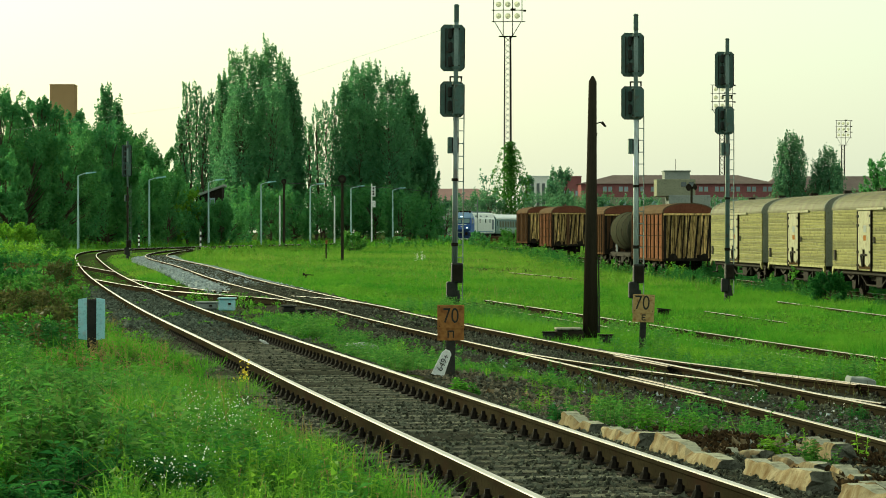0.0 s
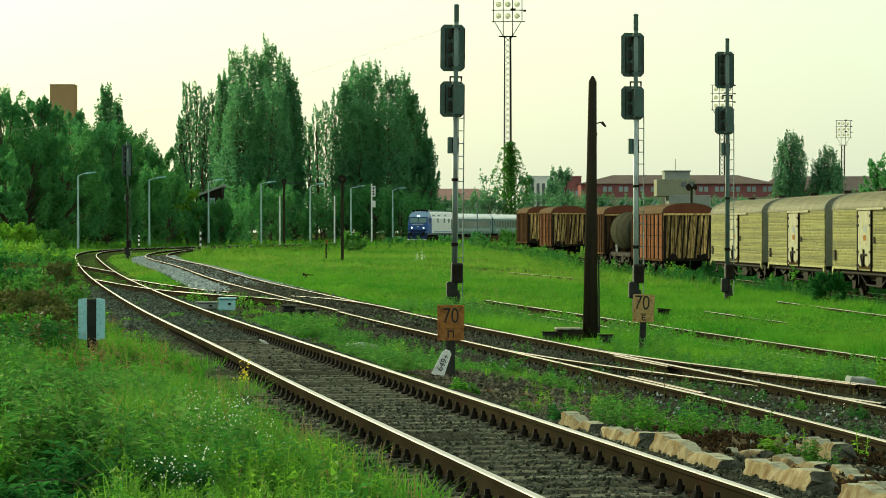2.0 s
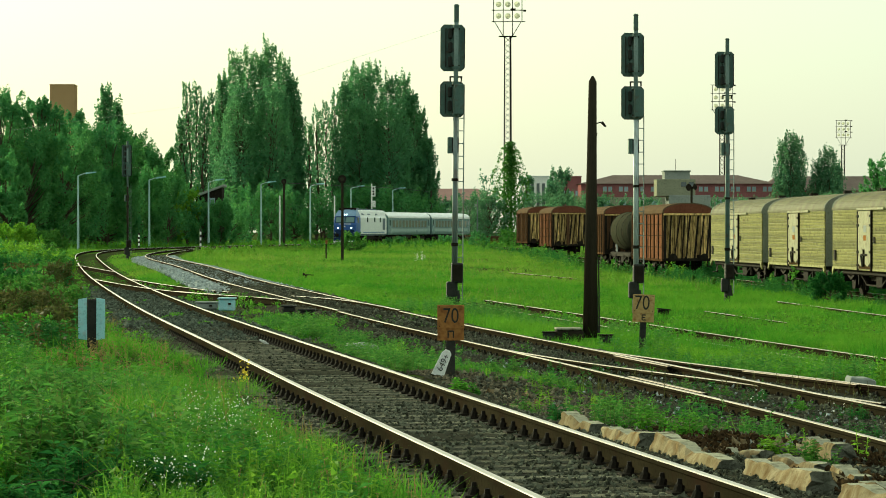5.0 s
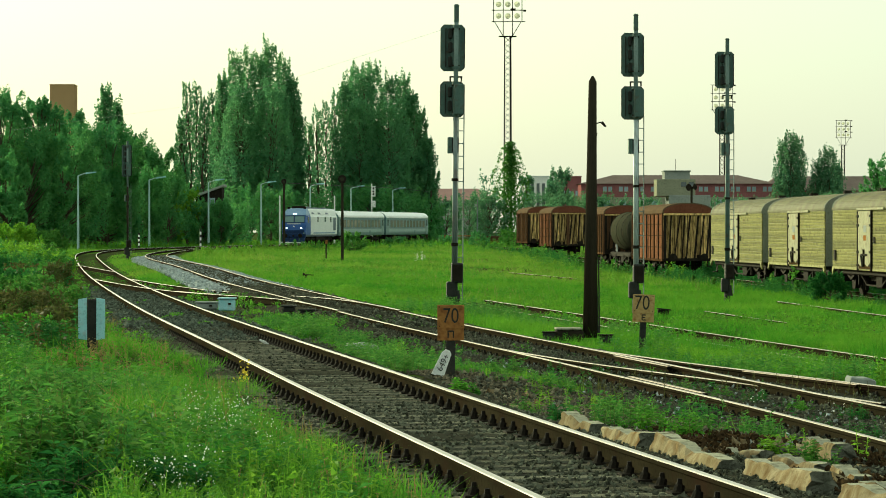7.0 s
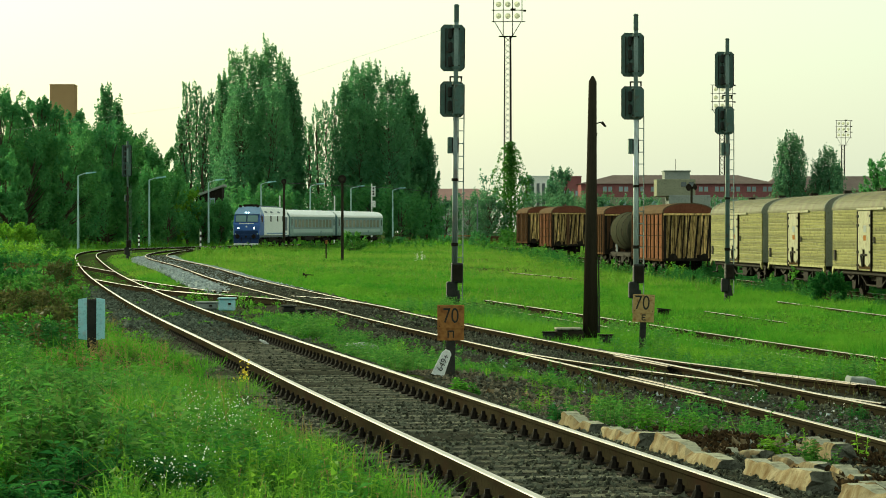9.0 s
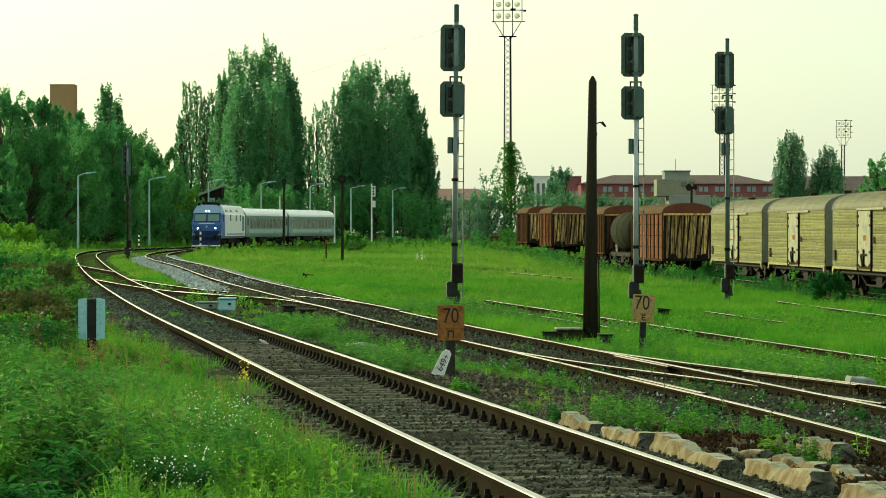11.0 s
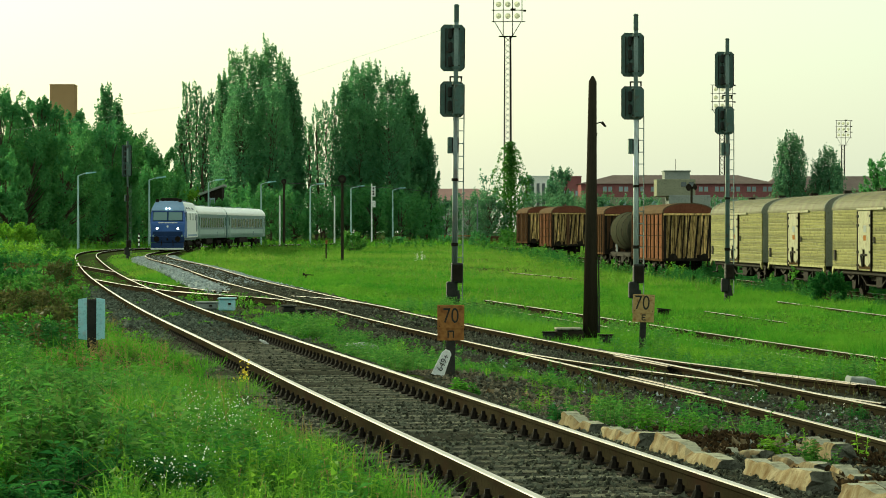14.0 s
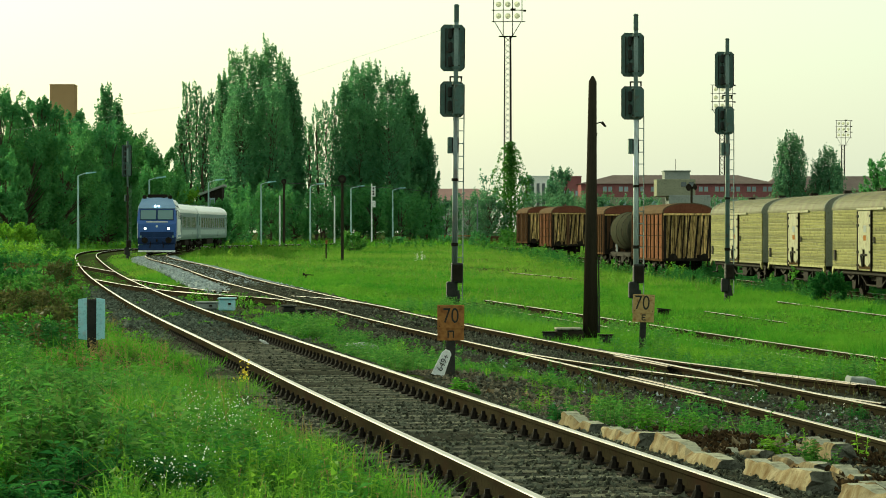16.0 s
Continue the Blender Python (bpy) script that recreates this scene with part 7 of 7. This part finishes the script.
herbs("leafy_weeds", beside(700, 15.2, 30, 1.8, 4.2, 139, test=lambda x, y: (field(x, y, 1.4, 131) < 0.5) & open_bank(x, y)), 0.12, 0.34, 18, 0.07, "bush", "dark leafy weeds in the hollows of the grass", 140, slim=0.26, droop=0.35)
herbs("bank_weeds", beside(2300, 36, 118, 2.5, 8.0, 91, test=lambda x, y: (field(x, y, 0.22, 92) > 0.15) & open_bank(x, y)), 0.35, 0.85, 24, 0.13, "scrub", "brownish scrub covering the bank", 92, slim=0.22, lean=0.4, rough=0.4)
herbs("bank_weeds", beside(1100, 36, 118, 2.2, 8.0, 93, test=lambda x, y: (field(x, y, 0.3, 94) > 0.45) & open_bank(x, y)), 0.3, 0.75, 24, 0.12, "weed_dark", "dark green weeds on the bank", 94, slim=0.2, rough=0.4)
herbs("bank_weeds", beside(500, 36, 100, 1.6, 6.0, 95, test=lambda x, y: (field(x, y, 0.4, 96) > 0.5) & open_bank(x, y)), 0.2, 0.5, 20, 0.1, "weed", "fresh green weeds on the bank", 96, slim=0.2, rough=0.4)
herbs("bank_weeds", beside(380, 38, 95, 2.4, 7.0, 97, test=lambda x, y: (field(x, y, 0.35, 46) > 0.55) & open_bank(x, y)), 0.4, 0.8, 16, 0.07, "dry", "withered brown weeds on the bank", 98, slim=0.12, rough=0.4)
gap_land = lambda x, y: (off_line("main", x, y) > 1.75) & (off_line("loop", x, y) < -1.25)
herbs("leafy_weeds", beside(4600, 27, 66, -5.5, -1.75, 61, test=lambda x, y: gap_land(x, y) & (field(x, y, 0.9, 11) > np.where(y < 35, 0.62, 0.5))), 0.12, 0.34, 22, 0.09, "feather", "feathery weeds between the two tracks", 62, slim=0.17, lean=0.4)
herbs("leafy_weeds", beside(1300, 24, 66, -5.5, -1.75, 63, test=lambda x, y: gap_land(x, y) & (field(x, y, 1.3, 64) > 0.62)), 0.1, 0.26, 16, 0.06, "sapling", "yellow-green weeds between the two tracks", 64, slim=0.2)
weeds("leafy_weeds", 2600, 58, 86, 104, 0.12, 0.34, 36, 0.06, "weed", "weeds between the turnout rails", lambda x, y, r: (off_line("main", x, y) > 1.3) & (off_line("loop", x, y) < -1.2) & (field(x, y, 0.5, 105) > 0.35), lift=0.03, spread=0.6)
weeds("leafy_weeds", 2600, 64, 230, 54, 0.6, 1.5, 50, 0.14, "bush", "rank weeds at the bend", lambda x, y, r: (off_line("main", x, y) < -3.0) & (x < -8) & ((y > 112) | (r.uniform(size=len(x)) < 0.3)))
weeds("leafy_weeds", 1600, 70, 200, 60, 0.8, 2.0, 46, 0.16, "weed_dark", "dark scrub on the bank", lambda x, y, r: (off_line("main", x, y) < -4.5) & (field(x, y, 0.25, 47) > 0.45))
weeds("leafy_weeds", 1900, 110, 320, 55, 0.4, 1.2, 34, 0.2, "bush", "tall weeds under the wagons and trees",
      lambda x, y, r: (np.abs(off_line("siding", x, y) + 2.6) < 1.2) | ((y > 270) & (np.abs(off_line("loop", x, y)) > 3) & (np.abs(off_line("main", x, y)) > 3) & (r.uniform(size=len(x)) < 0.5)))
def spot(*spots):
    """Only within small circles (x, y, radius)."""
    return lambda x, y, r: np.logical_or.reduce([np.hypot(x - a, (y - b) * 0.5) < c for a, b, c in spots])


weeds("flower_heads", 5200, 15.2, 24, 74, 0.33, 0.48, 9, 0.014, "flower_white", "clusters of small white flowers in the grass", spot((-1.83, 21.8, 0.3), (-1.65, 17.0, 0.26), (-1.45, 20.5, 0.25), (-1.75, 24.5, 0.2)), slim=(0.7, 1.0))
weeds("flower_heads", 2600, 20, 27, 101, 0.42, 0.58, 9, 0.014, "flower_white", "clusters of small white flowers in the grass", spot((-2.0, 24.2, 0.36), (-1.9, 22.6, 0.3)), slim=(0.7, 1.0))
weeds("curve_weeds", 2000, 185, 280, 102, 0.45, 0.9, 40, 0.15, "pale_grass", "tall seeding grass and weeds beside the curve", lambda x, y, r: (off_line("loop", x, y) > 2.3) & (off_line("loop", x, y) < 7.5) & (field(x, y, 0.3, 103) > 0.2))
weeds("goldenrod", 5200, 32, 36, 75, 0.2, 0.55, 30, 0.035, "flower_yellow", "yellow flowering stem beside the rail", spot((-2.52, 34.6, 0.06)), slim=(0.5, 0.8))
weeds("track_weeds", 1500, 58, 128, 88, 0.06, 0.15, 30, 0.05, "weed", "low weeds growing on the old ballast", lambda x, y, r: ((np.abs(off_line("main", x, y)) < 1.8) | (np.abs(off_line("link", x, y)) < 1.8)) & (np.abs(np.abs(off_line("main", x, y)) - 0.75) > 0.2) & (field(x, y, 0.45, 89) > 0.45), lift=0.16, spread=1.2)
off_yard = lambda x, y: ~((x > 1.8) & (x < 3.8) & (y > 51) & (y < 57.5)) & (np.abs(np.abs(off_line("yard", x, y)) - 0.75) > 0.3)
herbs("yard_weeds", beside(2600, 40, 78, -7.0, -1.9, 111, "loop", test=lambda x, y: (field(x, y, 0.7, 112) > 0.55) & off_yard(x, y) & (np.abs(off_line("branch", x, y)) > 1.3)), 0.22, 0.46, 22, 0.1, "feather", "feathery weeds between the yard tracks", 113, slim=0.17, lean=0.4)
herbs("yard_weeds", beside(1500, 66, 150, -16.0, -3.0, 114, "loop", test=lambda x, y: (field(x, y, 0.35, 115) > 0.6) & off_yard(x, y)), 0.2, 0.42, 20, 0.14, "weed", "taller green weeds in the meadow", 116, slim=0.18, lean=0.4)
herbs("leafy_weeds", beside(420, 15.0, 30, 1.45, 2.8, 117, test=lambda x, y: field(x, y, 1.8, 118) > 0.4), 0.12, 0.32, 16, 0.055, "sapling", "yellow-green weeds along the rail", 119, slim=0.2, droop=0.4)
herbs("leafy_weeds", beside(300, 15.0, 34, 1.2, 2.9, 120), 0.25, 0.5, 10, 0.035, "dry", "brown seeding stalks along the rail", 121, slim=0.25)
# Added growth: its dark leaves stand in for shade below the wagons.
herbs("wagon_weeds", beside(1300, 90, 200, -3.2, -1.5, 124, "siding"), 0.8, 1.4, 20, 0.24, "weed_dark", "dark weeds added behind the stored wagons to darken the gap beneath", 125, slim=0.2, rough=0.4)
herbs("wagon_weeds", beside(700, 92, 146, 0.9, 2.6, 106, "siding"), 0.25, 0.6, 22, 0.14, "weed_dark", "dark weeds along the cream wagons", 107, slim=0.16, rough=0.6)
herbs("wagon_weeds", beside(450, 140, 262, 0.9, 2.2, 90, "siding"), 0.3, 0.75, 22, 0.2, "weed_dark", "dark weeds along the stored wagons", 108, slim=0.16, rough=0.4)
herbs("wagon_weeds", beside(260, 138, 262, 1.2, 4.6, 109, "siding", test=lambda x, y: field(x, y, 0.3, 122) > 0.45), 0.4, 0.9, 22, 0.2, "bush", "green weeds along the stored wagons", 110, slim=0.18, rough=0.4)
on_loop = lambda x, y: (np.abs(np.abs(off_line("loop", x, y)) - 0.75) > 0.14) & (np.abs(np.abs(off_line("branch", x, y)) - 0.75) > 0.14)
herbs("track_weeds", beside(1300, 24.5, 48, -2.4, 1.9, 96, "loop", test=lambda x, y: on_loop(x, y) & (field(x, y, 1.1, 97) > 0.5)), 0.08, 0.24, 16, 0.055, "weed_dark", "dark low weeds growing along the rails", 98, slim=0.2, lean=0.4, lift=0.1)
herbs("track_weeds", beside(600, 24.5, 44, -2.4, 1.9, 99, "loop", test=lambda x, y: on_loop(x, y) & (field(x, y, 0.9, 100) > 0.55)), 0.12, 0.28, 14, 0.04, "scrub", "withered brownish weeds between the rails", 101, slim=0.2, lean=0.3, lift=0.1)
herbs("track_weeds", beside(700, 40, 64, -1.9, 1.7, 102, "loop", test=lambda x, y: on_loop(x, y) & (field(x, y, 0.8, 84) > 0.55)), 0.08, 0.2, 16, 0.06, "weed", "low green weeds between the rails", 103, slim=0.2, lean=0.4, lift=0.1)
weeds("meadow_herbs", 2600, 46, 140, 77, 0.1, 0.24, 34, 0.07, "grass", "low spreading herbs in the meadow", lambda x, y, r: meadow(x, y, r)[0] & (np.abs(off_line("loop", x, y)) > 2.2) & (field(x, y, 0.3, 85) > 0.4), spread=1.3)
weeds("meadow_herbs", 1800, 140, 290, 78, 0.12, 0.3, 40, 0.12, "pale_grass", "low spreading herbs in the meadow", lambda x, y, r: meadow(x, y, r)[0] & (np.abs(off_line("loop", x, y)) > 3) & (off_line("main", x, y) > 2) & (field(x, y, 0.2, 86) > 0.4), spread=1.6)
weeds("flower_heads", 26, 19, 34, 71, 0.3, 0.5, 26, 0.02, "flower_white", "small white flower heads in the grass", left(0.72, 0.9, 48))
weeds("flower_heads", 40, 20, 36, 72, 0.3, 0.5, 12, 0.018, "flower_yellow", "small yellow flower heads in the grass", left(0.6, 0.9, 49))

# ---------------------------------------------------------------- loose stones and old sleepers
STONE_V = np.array([(1, 0, 0), (-1, 0, 0), (0, 1, 0), (0, -1, 0), (0, 0, 1), (0, 0, -1)], float) * 1.15
STONE_F = np.array([(0, 2, 4), (2, 1, 4), (1, 3, 4), (3, 0, 4), (2, 0, 5), (1, 2, 5), (3, 1, 5), (0, 3, 5)])


def random_turns(n, rng):
    """Random rotations, from unit quaternions."""
    q = rng.normal(size=(n, 4))
    w, a, b, c = (q / np.linalg.norm(q, axis=1)[:, None]).T
    return np.stack([1 - 2 * (b * b + c * c), 2 * (a * b - w * c), 2 * (a * c + w * b),
                     2 * (a * b + w * c), 1 - 2 * (a * a + c * c), 2 * (b * c - w * a),
                     2 * (a * c - w * b), 2 * (b * c + w * a), 1 - 2 * (a * a + b * b)], 1).reshape(n, 3, 3)


def stones(name, line, n, y0, y1, spread, size, mat, label, seed, top=-0.195):
    rng = np.random.default_rng(seed)
    BV, BF = STONE_V, STONE_F
    y = rng.uniform(y0 ** 0.5, y1 ** 0.5, n) ** 2
    x, _, z = line_at(line, y)
    u = rng.uniform(-spread, spread, n)
    zz = z + top - np.clip(np.abs(u) - 1.35, 0, 1) * 0.3 + rng.uniform(-0.012, 0.012, n)
    s = size * rng.uniform(0.5, 1.4, n)
    V = BV[None] * (1 + rng.uniform(-0.32, 0.32, (n, len(BV), 1))) * (s[:, None, None] * rng.uniform(0.6, 1.2, (n, 1, 3)))
    V = np.einsum("nij,nkj->nki", random_turns(n, rng), V)
    V = V + np.stack([x + u, y, zz], 1)[:, None, :]
    F = BF[None] + (np.arange(n) * len(BV))[:, None, None]
    return stuff_mesh(name, V.reshape(-1, 3), F.reshape(-1, 3), mat, label, "stones")


stones("ballast_stones", "main", 9500, 15, 30, 1.9, 0.02, M["stone"], "dusty grey-brown ballast stones between the rails", 65, top=-0.176)
stones("ballast_stones", "main", 6800, 28, 58, 1.9, 0.022, M["stone"], "dusty grey-brown ballast stones between the rails", 61, top=-0.18)
stones("ballast_stones", "loop", 2200, 58, 94, 1.15, 0.032, M["stone"], "dusty grey-brown ballast stones at the turnout", 67, top=-0.045)
bed("dusty_ballast_bed", "main", 59.6, 106, M["ballast_grey"], None, half=1.3, foot=1.9, top=-0.15, toe=-0.4)
tagged(bpy.data.objects["dusty_ballast_bed"], "dusty grey ballast at the turnout", "ballast", "", "structure")
stones("ballast_stones", "main", 3500, 50, 64, 1.8, 0.026, M["stone_grey"], "dusty grey ballast stones on the main line", 66, top=-0.165)
stones("ballast_stones", "main", 5400, 58, 107, 1.8, 0.036, M["stone_grey"], "dusty grey ballast stones at the turnout", 64, top=-0.145)
stones("ballast_stones", "loop", 9500, 24.3, 62, 1.7, 0.021, M["stone"], "dusty grey-brown ballast stones between the rails", 62, top=-0.108)
stones("ballast_stones", "branch", 2200, 33.3, 51, 1.5, 0.022, M["stone"], "dusty grey-brown ballast stones at the branch", 68, top=-0.115)
stones("pale_chips", "loop", 300, 24.3, 45, 1.7, 0.022, M["stone_new"], "pale chips scattered over the dark ballast", 69, top=-0.1)
bed("worn_ballast_bed", "loop", 92, 205, M["ballast"], None, half=0.68, foot=0.72, top=-0.10, toe=-0.3)
tagged(bpy.data.objects["worn_ballast_bed"], "dark oily ballast between the curved rails", "ballast", "", "structure")
bed("fresh_ballast_bed", "loop", 88, 205, M["ballast_new"], None, half=1.25, foot=1.8, top=-0.115, toe=-0.33, left=0.85)
tagged(bpy.data.objects["fresh_ballast_bed"], "pale grey fresh ballast under the curved line", "ballast", "", "structure")
stones("ballast_stones", "loop", 3000, 92, 195, 0.66, 0.045, M["stone"], "dark oily ballast stones between the curved rails", 99, top=-0.1)
stones("pale_stones", "loop", 5600, 88, 195, 1.75, 0.05, M["stone_new"], "pale grey fresh ballast stones on the curve", 63, top=-0.115)


def rubble(name, n, box_x, box_y, lo, hi, mat, label, seed, test, lift=0.0):
    rng = np.random.default_rng(seed)
    x, y = rng.uniform(*box_x, n), rng.uniform(*box_y, n)
    k = test(x, y)
    x, y = x[k], y[k]
    n = len(x)
    s = rng.uniform(lo, hi, n) ** 1.0
    V = STONE_V[None] * (1 + rng.uniform(-0.35, 0.35, (n, len(STONE_V), 1))) * (s[:, None, None] * rng.uniform(0.5, 1.3, (n, 1, 3)) * np.array([1, 1, 0.6]))
    V = np.einsum("nij,nkj->nki", random_turns(n, rng), V)
    V = V + np.stack([x, y, grid_z(x, y) + s * 0.15 + lift * rng.uniform(0.7, 1.3, n)], 1)[:, None, :]
    F = STONE_F[None] + (np.arange(n) * len(STONE_V))[:, None, None]
    return stuff_mesh(name, V.reshape(-1, 3), F.reshape(-1, 3), mat, label, "stones")


between = lambda x, y: (off_line("main", x, y) > 1.5) & ((off_line("loop", x, y) < -0.9) | ((y < 24.3) & (x < 4.4)))
rubble("loose_stones", 14000, (-9, 6), (20, 90), 0.018, 0.048, M["stone"], "loose dark stones between the two tracks", 81, between, 0.015)
rubble("broken_concrete", 420, (0.5, 5), (17.5, 34), 0.03, 0.1, M["concrete"], "broken concrete lumps between the two tracks", 82, lambda x, y: between(x, y) & (field(x, y, 1.2, 83) > 0.5))


def concrete_block(x, y, L, rz, seed, rx=0.0, sc=1.0, z=-0.2):
    """Broken end of a concrete sleeper: a tapered bar with a hollowed top and worn edges."""
    rng = random.Random(seed)
    g = thing("concrete_sleeper", pose(x, y, z, rx, rng.uniform(-3, 3), rz), "weathered broken concrete sleeper lying beside the rail", "concrete sleeper", "discarded concrete sleepers")
    bm = bmesh.new()
    n = 22
    mid = rng.uniform(0.4, 0.58)
    rings = []
    broken = [rng.uniform(-.05, .05) for k in range(10)]
    for i in range(n):
        u = i / (n - 1)
        xx = (u - 0.5) * L
        dip = (0.085 * math.exp(-((u - mid) / 0.13) ** 2) + 0.035 * math.exp(-((u - mid + 0.36) / 0.08) ** 2) + 0.02 * u) if L > 0.4 else 0.02
        chip = 0.02 * rng.random() if rng.random() < 0.12 else 0.0
        hgt = 0.25 - dip - chip * 0.5
        wt, wb = 0.085 - dip * 0.25 - chip, 0.15
        pr = [(-wb, -0.1), (wb, -0.1), (wb * 0.98, 0.0), (wb * 0.8, hgt * 0.45), (wt + 0.02, hgt - 0.03), (wt, hgt), (-wt, hgt), (-wt - 0.02, hgt - 0.03), (-wb * 0.8, hgt * 0.45), (-wb * 0.98, 0.0)]
        end = 1.0 if i in (0, n - 1) else 0.4 if i in (1, n - 2) else 0.0
        rings.append([bm.verts.new((xx + rng.uniform(-.006, .006) + end * broken[k], (a + rng.uniform(-.003, .003)) * sc, (b + rng.uniform(-.003, .003)) * sc * 0.6)) for k, (a, b) in enumerate(pr)])
    # Top faces take a paler grey concrete, end caps a darker one.
    for a, b in zip(rings, rings[1:]):
        for k in range(10):
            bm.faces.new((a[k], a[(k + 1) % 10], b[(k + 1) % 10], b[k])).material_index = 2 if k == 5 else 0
    for ring, out in ((rings[0][::-1], -1), (rings[-1], 1)):
        c = sum((v.co for v in ring), Vector()) / 10
        core = bm.verts.new(c + Vector((out * rng.uniform(-0.03, 0.06), rng.uniform(-.03, .03), rng.uniform(-.02, .03))))
        for k in range(10):
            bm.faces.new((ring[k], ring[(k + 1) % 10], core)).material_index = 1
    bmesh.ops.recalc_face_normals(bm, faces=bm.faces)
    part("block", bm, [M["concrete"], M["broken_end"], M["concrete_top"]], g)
    return g


for i, (x, y, L, rz, z) in enumerate(((1.36, 26.2, 1.15, -78, -0.2), (1.7, 24.6, 1.45, -79, -0.2), (2.12, 22.8, 1.95, -78, -0.2), (2.66, 20.9, 1.75, -79, -0.2), (3.12, 18.9, 1.7, -80, -0.2),
                                      (2.95, 22.3, 0.8, -70, -0.27), (3.2, 21.2, 0.75, -84, -0.27), (3.35, 20.0, 0.7, -60, -0.26), (3.6, 19.0, 0.8, -78, -0.25), (2.6, 23.6, 0.6, -50, -0.29), (3.35, 23.6, 0.7, -75, -0.22))):
    concrete_block(x, y, L * 0.92, rz, i, sc=0.85, z=z)

# Dark gravel strip between the two tracks.
strip_y = np.linspace(15, 40, 60)
strip_m, strip_l = line_at("main", strip_y)[0] + 1.45, line_at("loop", strip_y)[0] - 1.15
strip_x = strip_m[:, None] + (strip_l - strip_m)[:, None] * np.linspace(0, 1, 14)[None]
strip_yy = np.repeat(strip_y[:, None], 14, 1)
GV = np.stack([strip_x.ravel(), strip_yy.ravel(), grid_z(strip_x.ravel(), strip_yy.ravel()) + 0.02], 1)
strip_i = (np.arange(59)[:, None] * 14 + np.arange(13)[None]).ravel()
stuff_mesh("gravel_strip", GV, np.stack([strip_i, strip_i + 1, strip_i + 15, strip_i + 14], 1), M["ballast"], "dark trodden gravel between the two tracks", "gravel")
rubble("loose_stones", 21000, (-2.2, 5), (15.5, 41), 0.01, 0.03, M["stone"], "loose dark stones around the concrete sleepers", 93, between, 0.025)
rubble("loose_stones", 12000, (0.3, 4), (15, 29), 0.009, 0.023, M["stone"], "small dark stones along the rail", 108, lambda x, y: (off_line("main", x, y) > 1.25) & (off_line("main", x, y) < 2.3), 0.022)
rubble("loose_stones", 9000, (-2.2, 3.5), (25, 41), 0.012, 0.034, M["ballast_tan"], "dusty brown gravel between the two tracks", 141, between, 0.03)
rubble("pale_chips", 260, (1.0, 5.0), (17, 34), 0.02, 0.05, M["plaster_grey"], "pale chips of broken concrete", 109, lambda x, y: between(x, y) & (field(x, y, 1.5, 110) > 0.45), 0.025)
rubble("rusty_scrap", 7500, (2.0, 5.0), (16.5, 26.5), 0.012, 0.034, M["rusty_scrap"], "rusty fastenings heaped between the sleepers", 94, lambda x, y: between(x, y) & (off_line("main", x, y) > 1.95) & (field(x, y, 2.0, 95) > 0.34), 0.05)


def cabinet(m, w, d, h, label, mat):
    g = thing("trackside_cabinet", m, label, "trackside cabinet", "trackside cabinets")
    part("case", box(0, 0, h / 2, w, d, h, bevel=0.03), M[mat], g)
    part("lid", box(0, 0, h + 0.02, w + 0.06, d + 0.06, 0.04, bevel=0.01), M[mat], g)
    part("latch", box(w * 0.2, -d / 2 - 0.01, h * 0.6, 0.08, 0.03, 0.05), M["iron"], g)
    return g


cabinet(pose(-5.68, 71.3, -0.36), 0.42, 0.4, 0.3, "small pale trackside cabinet by the turnout", "blue_white")
cabinet(pose(-6.25, 71.8, -0.34), 0.56, 0.4, 0.17, "low pale trackside box by the turnout", "plaster_grey")
cabinet(pose(-3.72, 65.5, -0.4), 0.3, 0.4, 0.3, "black point machine box beside the rails", "black")
cabinet(pose(-3.3, 65.8, -0.4), 0.36, 0.3, 0.2, "low black box with pale lid beside the rails", "black")
cabinet(pose(6.73, 83.0, -0.9, 0, 6, 0), 0.35, 0.3, 0.22, "small black box tilted in the grass", "iron")
lump = thing("stone_slab", pose(5.94, 38.6, -0.48, 2, 3, 8), "pale rough concrete lump beside the branch rails", "stone slab")
part("lump", prism([(-0.2, 0), (0.2, 0), (0.19, 0.1), (0.08, 0.13), (-0.07, 0.12), (-0.18, 0.14)], "y", -0.15, 0.15, bevel=0.02), M["plaster_grey"], lump)

chip = thing("white_stone", pose(-3.2, 48.3, -0.26, 0, 30, 0), "small white stone lying between the rails", "stone")
part("lump", prism([(-0.09, 0.0), (0.07, -0.01), (0.1, 0.03), (0.02, 0.04), (-0.08, 0.025)], "y", -0.04, 0.04, bevel=0.006), M["white_paint"], chip)
slab = thing("stone_slab", pose(-1.55, 51.0, gz(-1.55, 51) - 0.02, 4, 0, 12), "broken grey slab lying between the tracks", "stone slab")
part("lump", prism([(-0.3, 0), (0.3, 0), (0.33, 0.14), (0.1, 0.2), (-0.25, 0.18)], "y", -0.2, 0.2, bevel=0.03), M["plaster_grey"], slab)

motions()
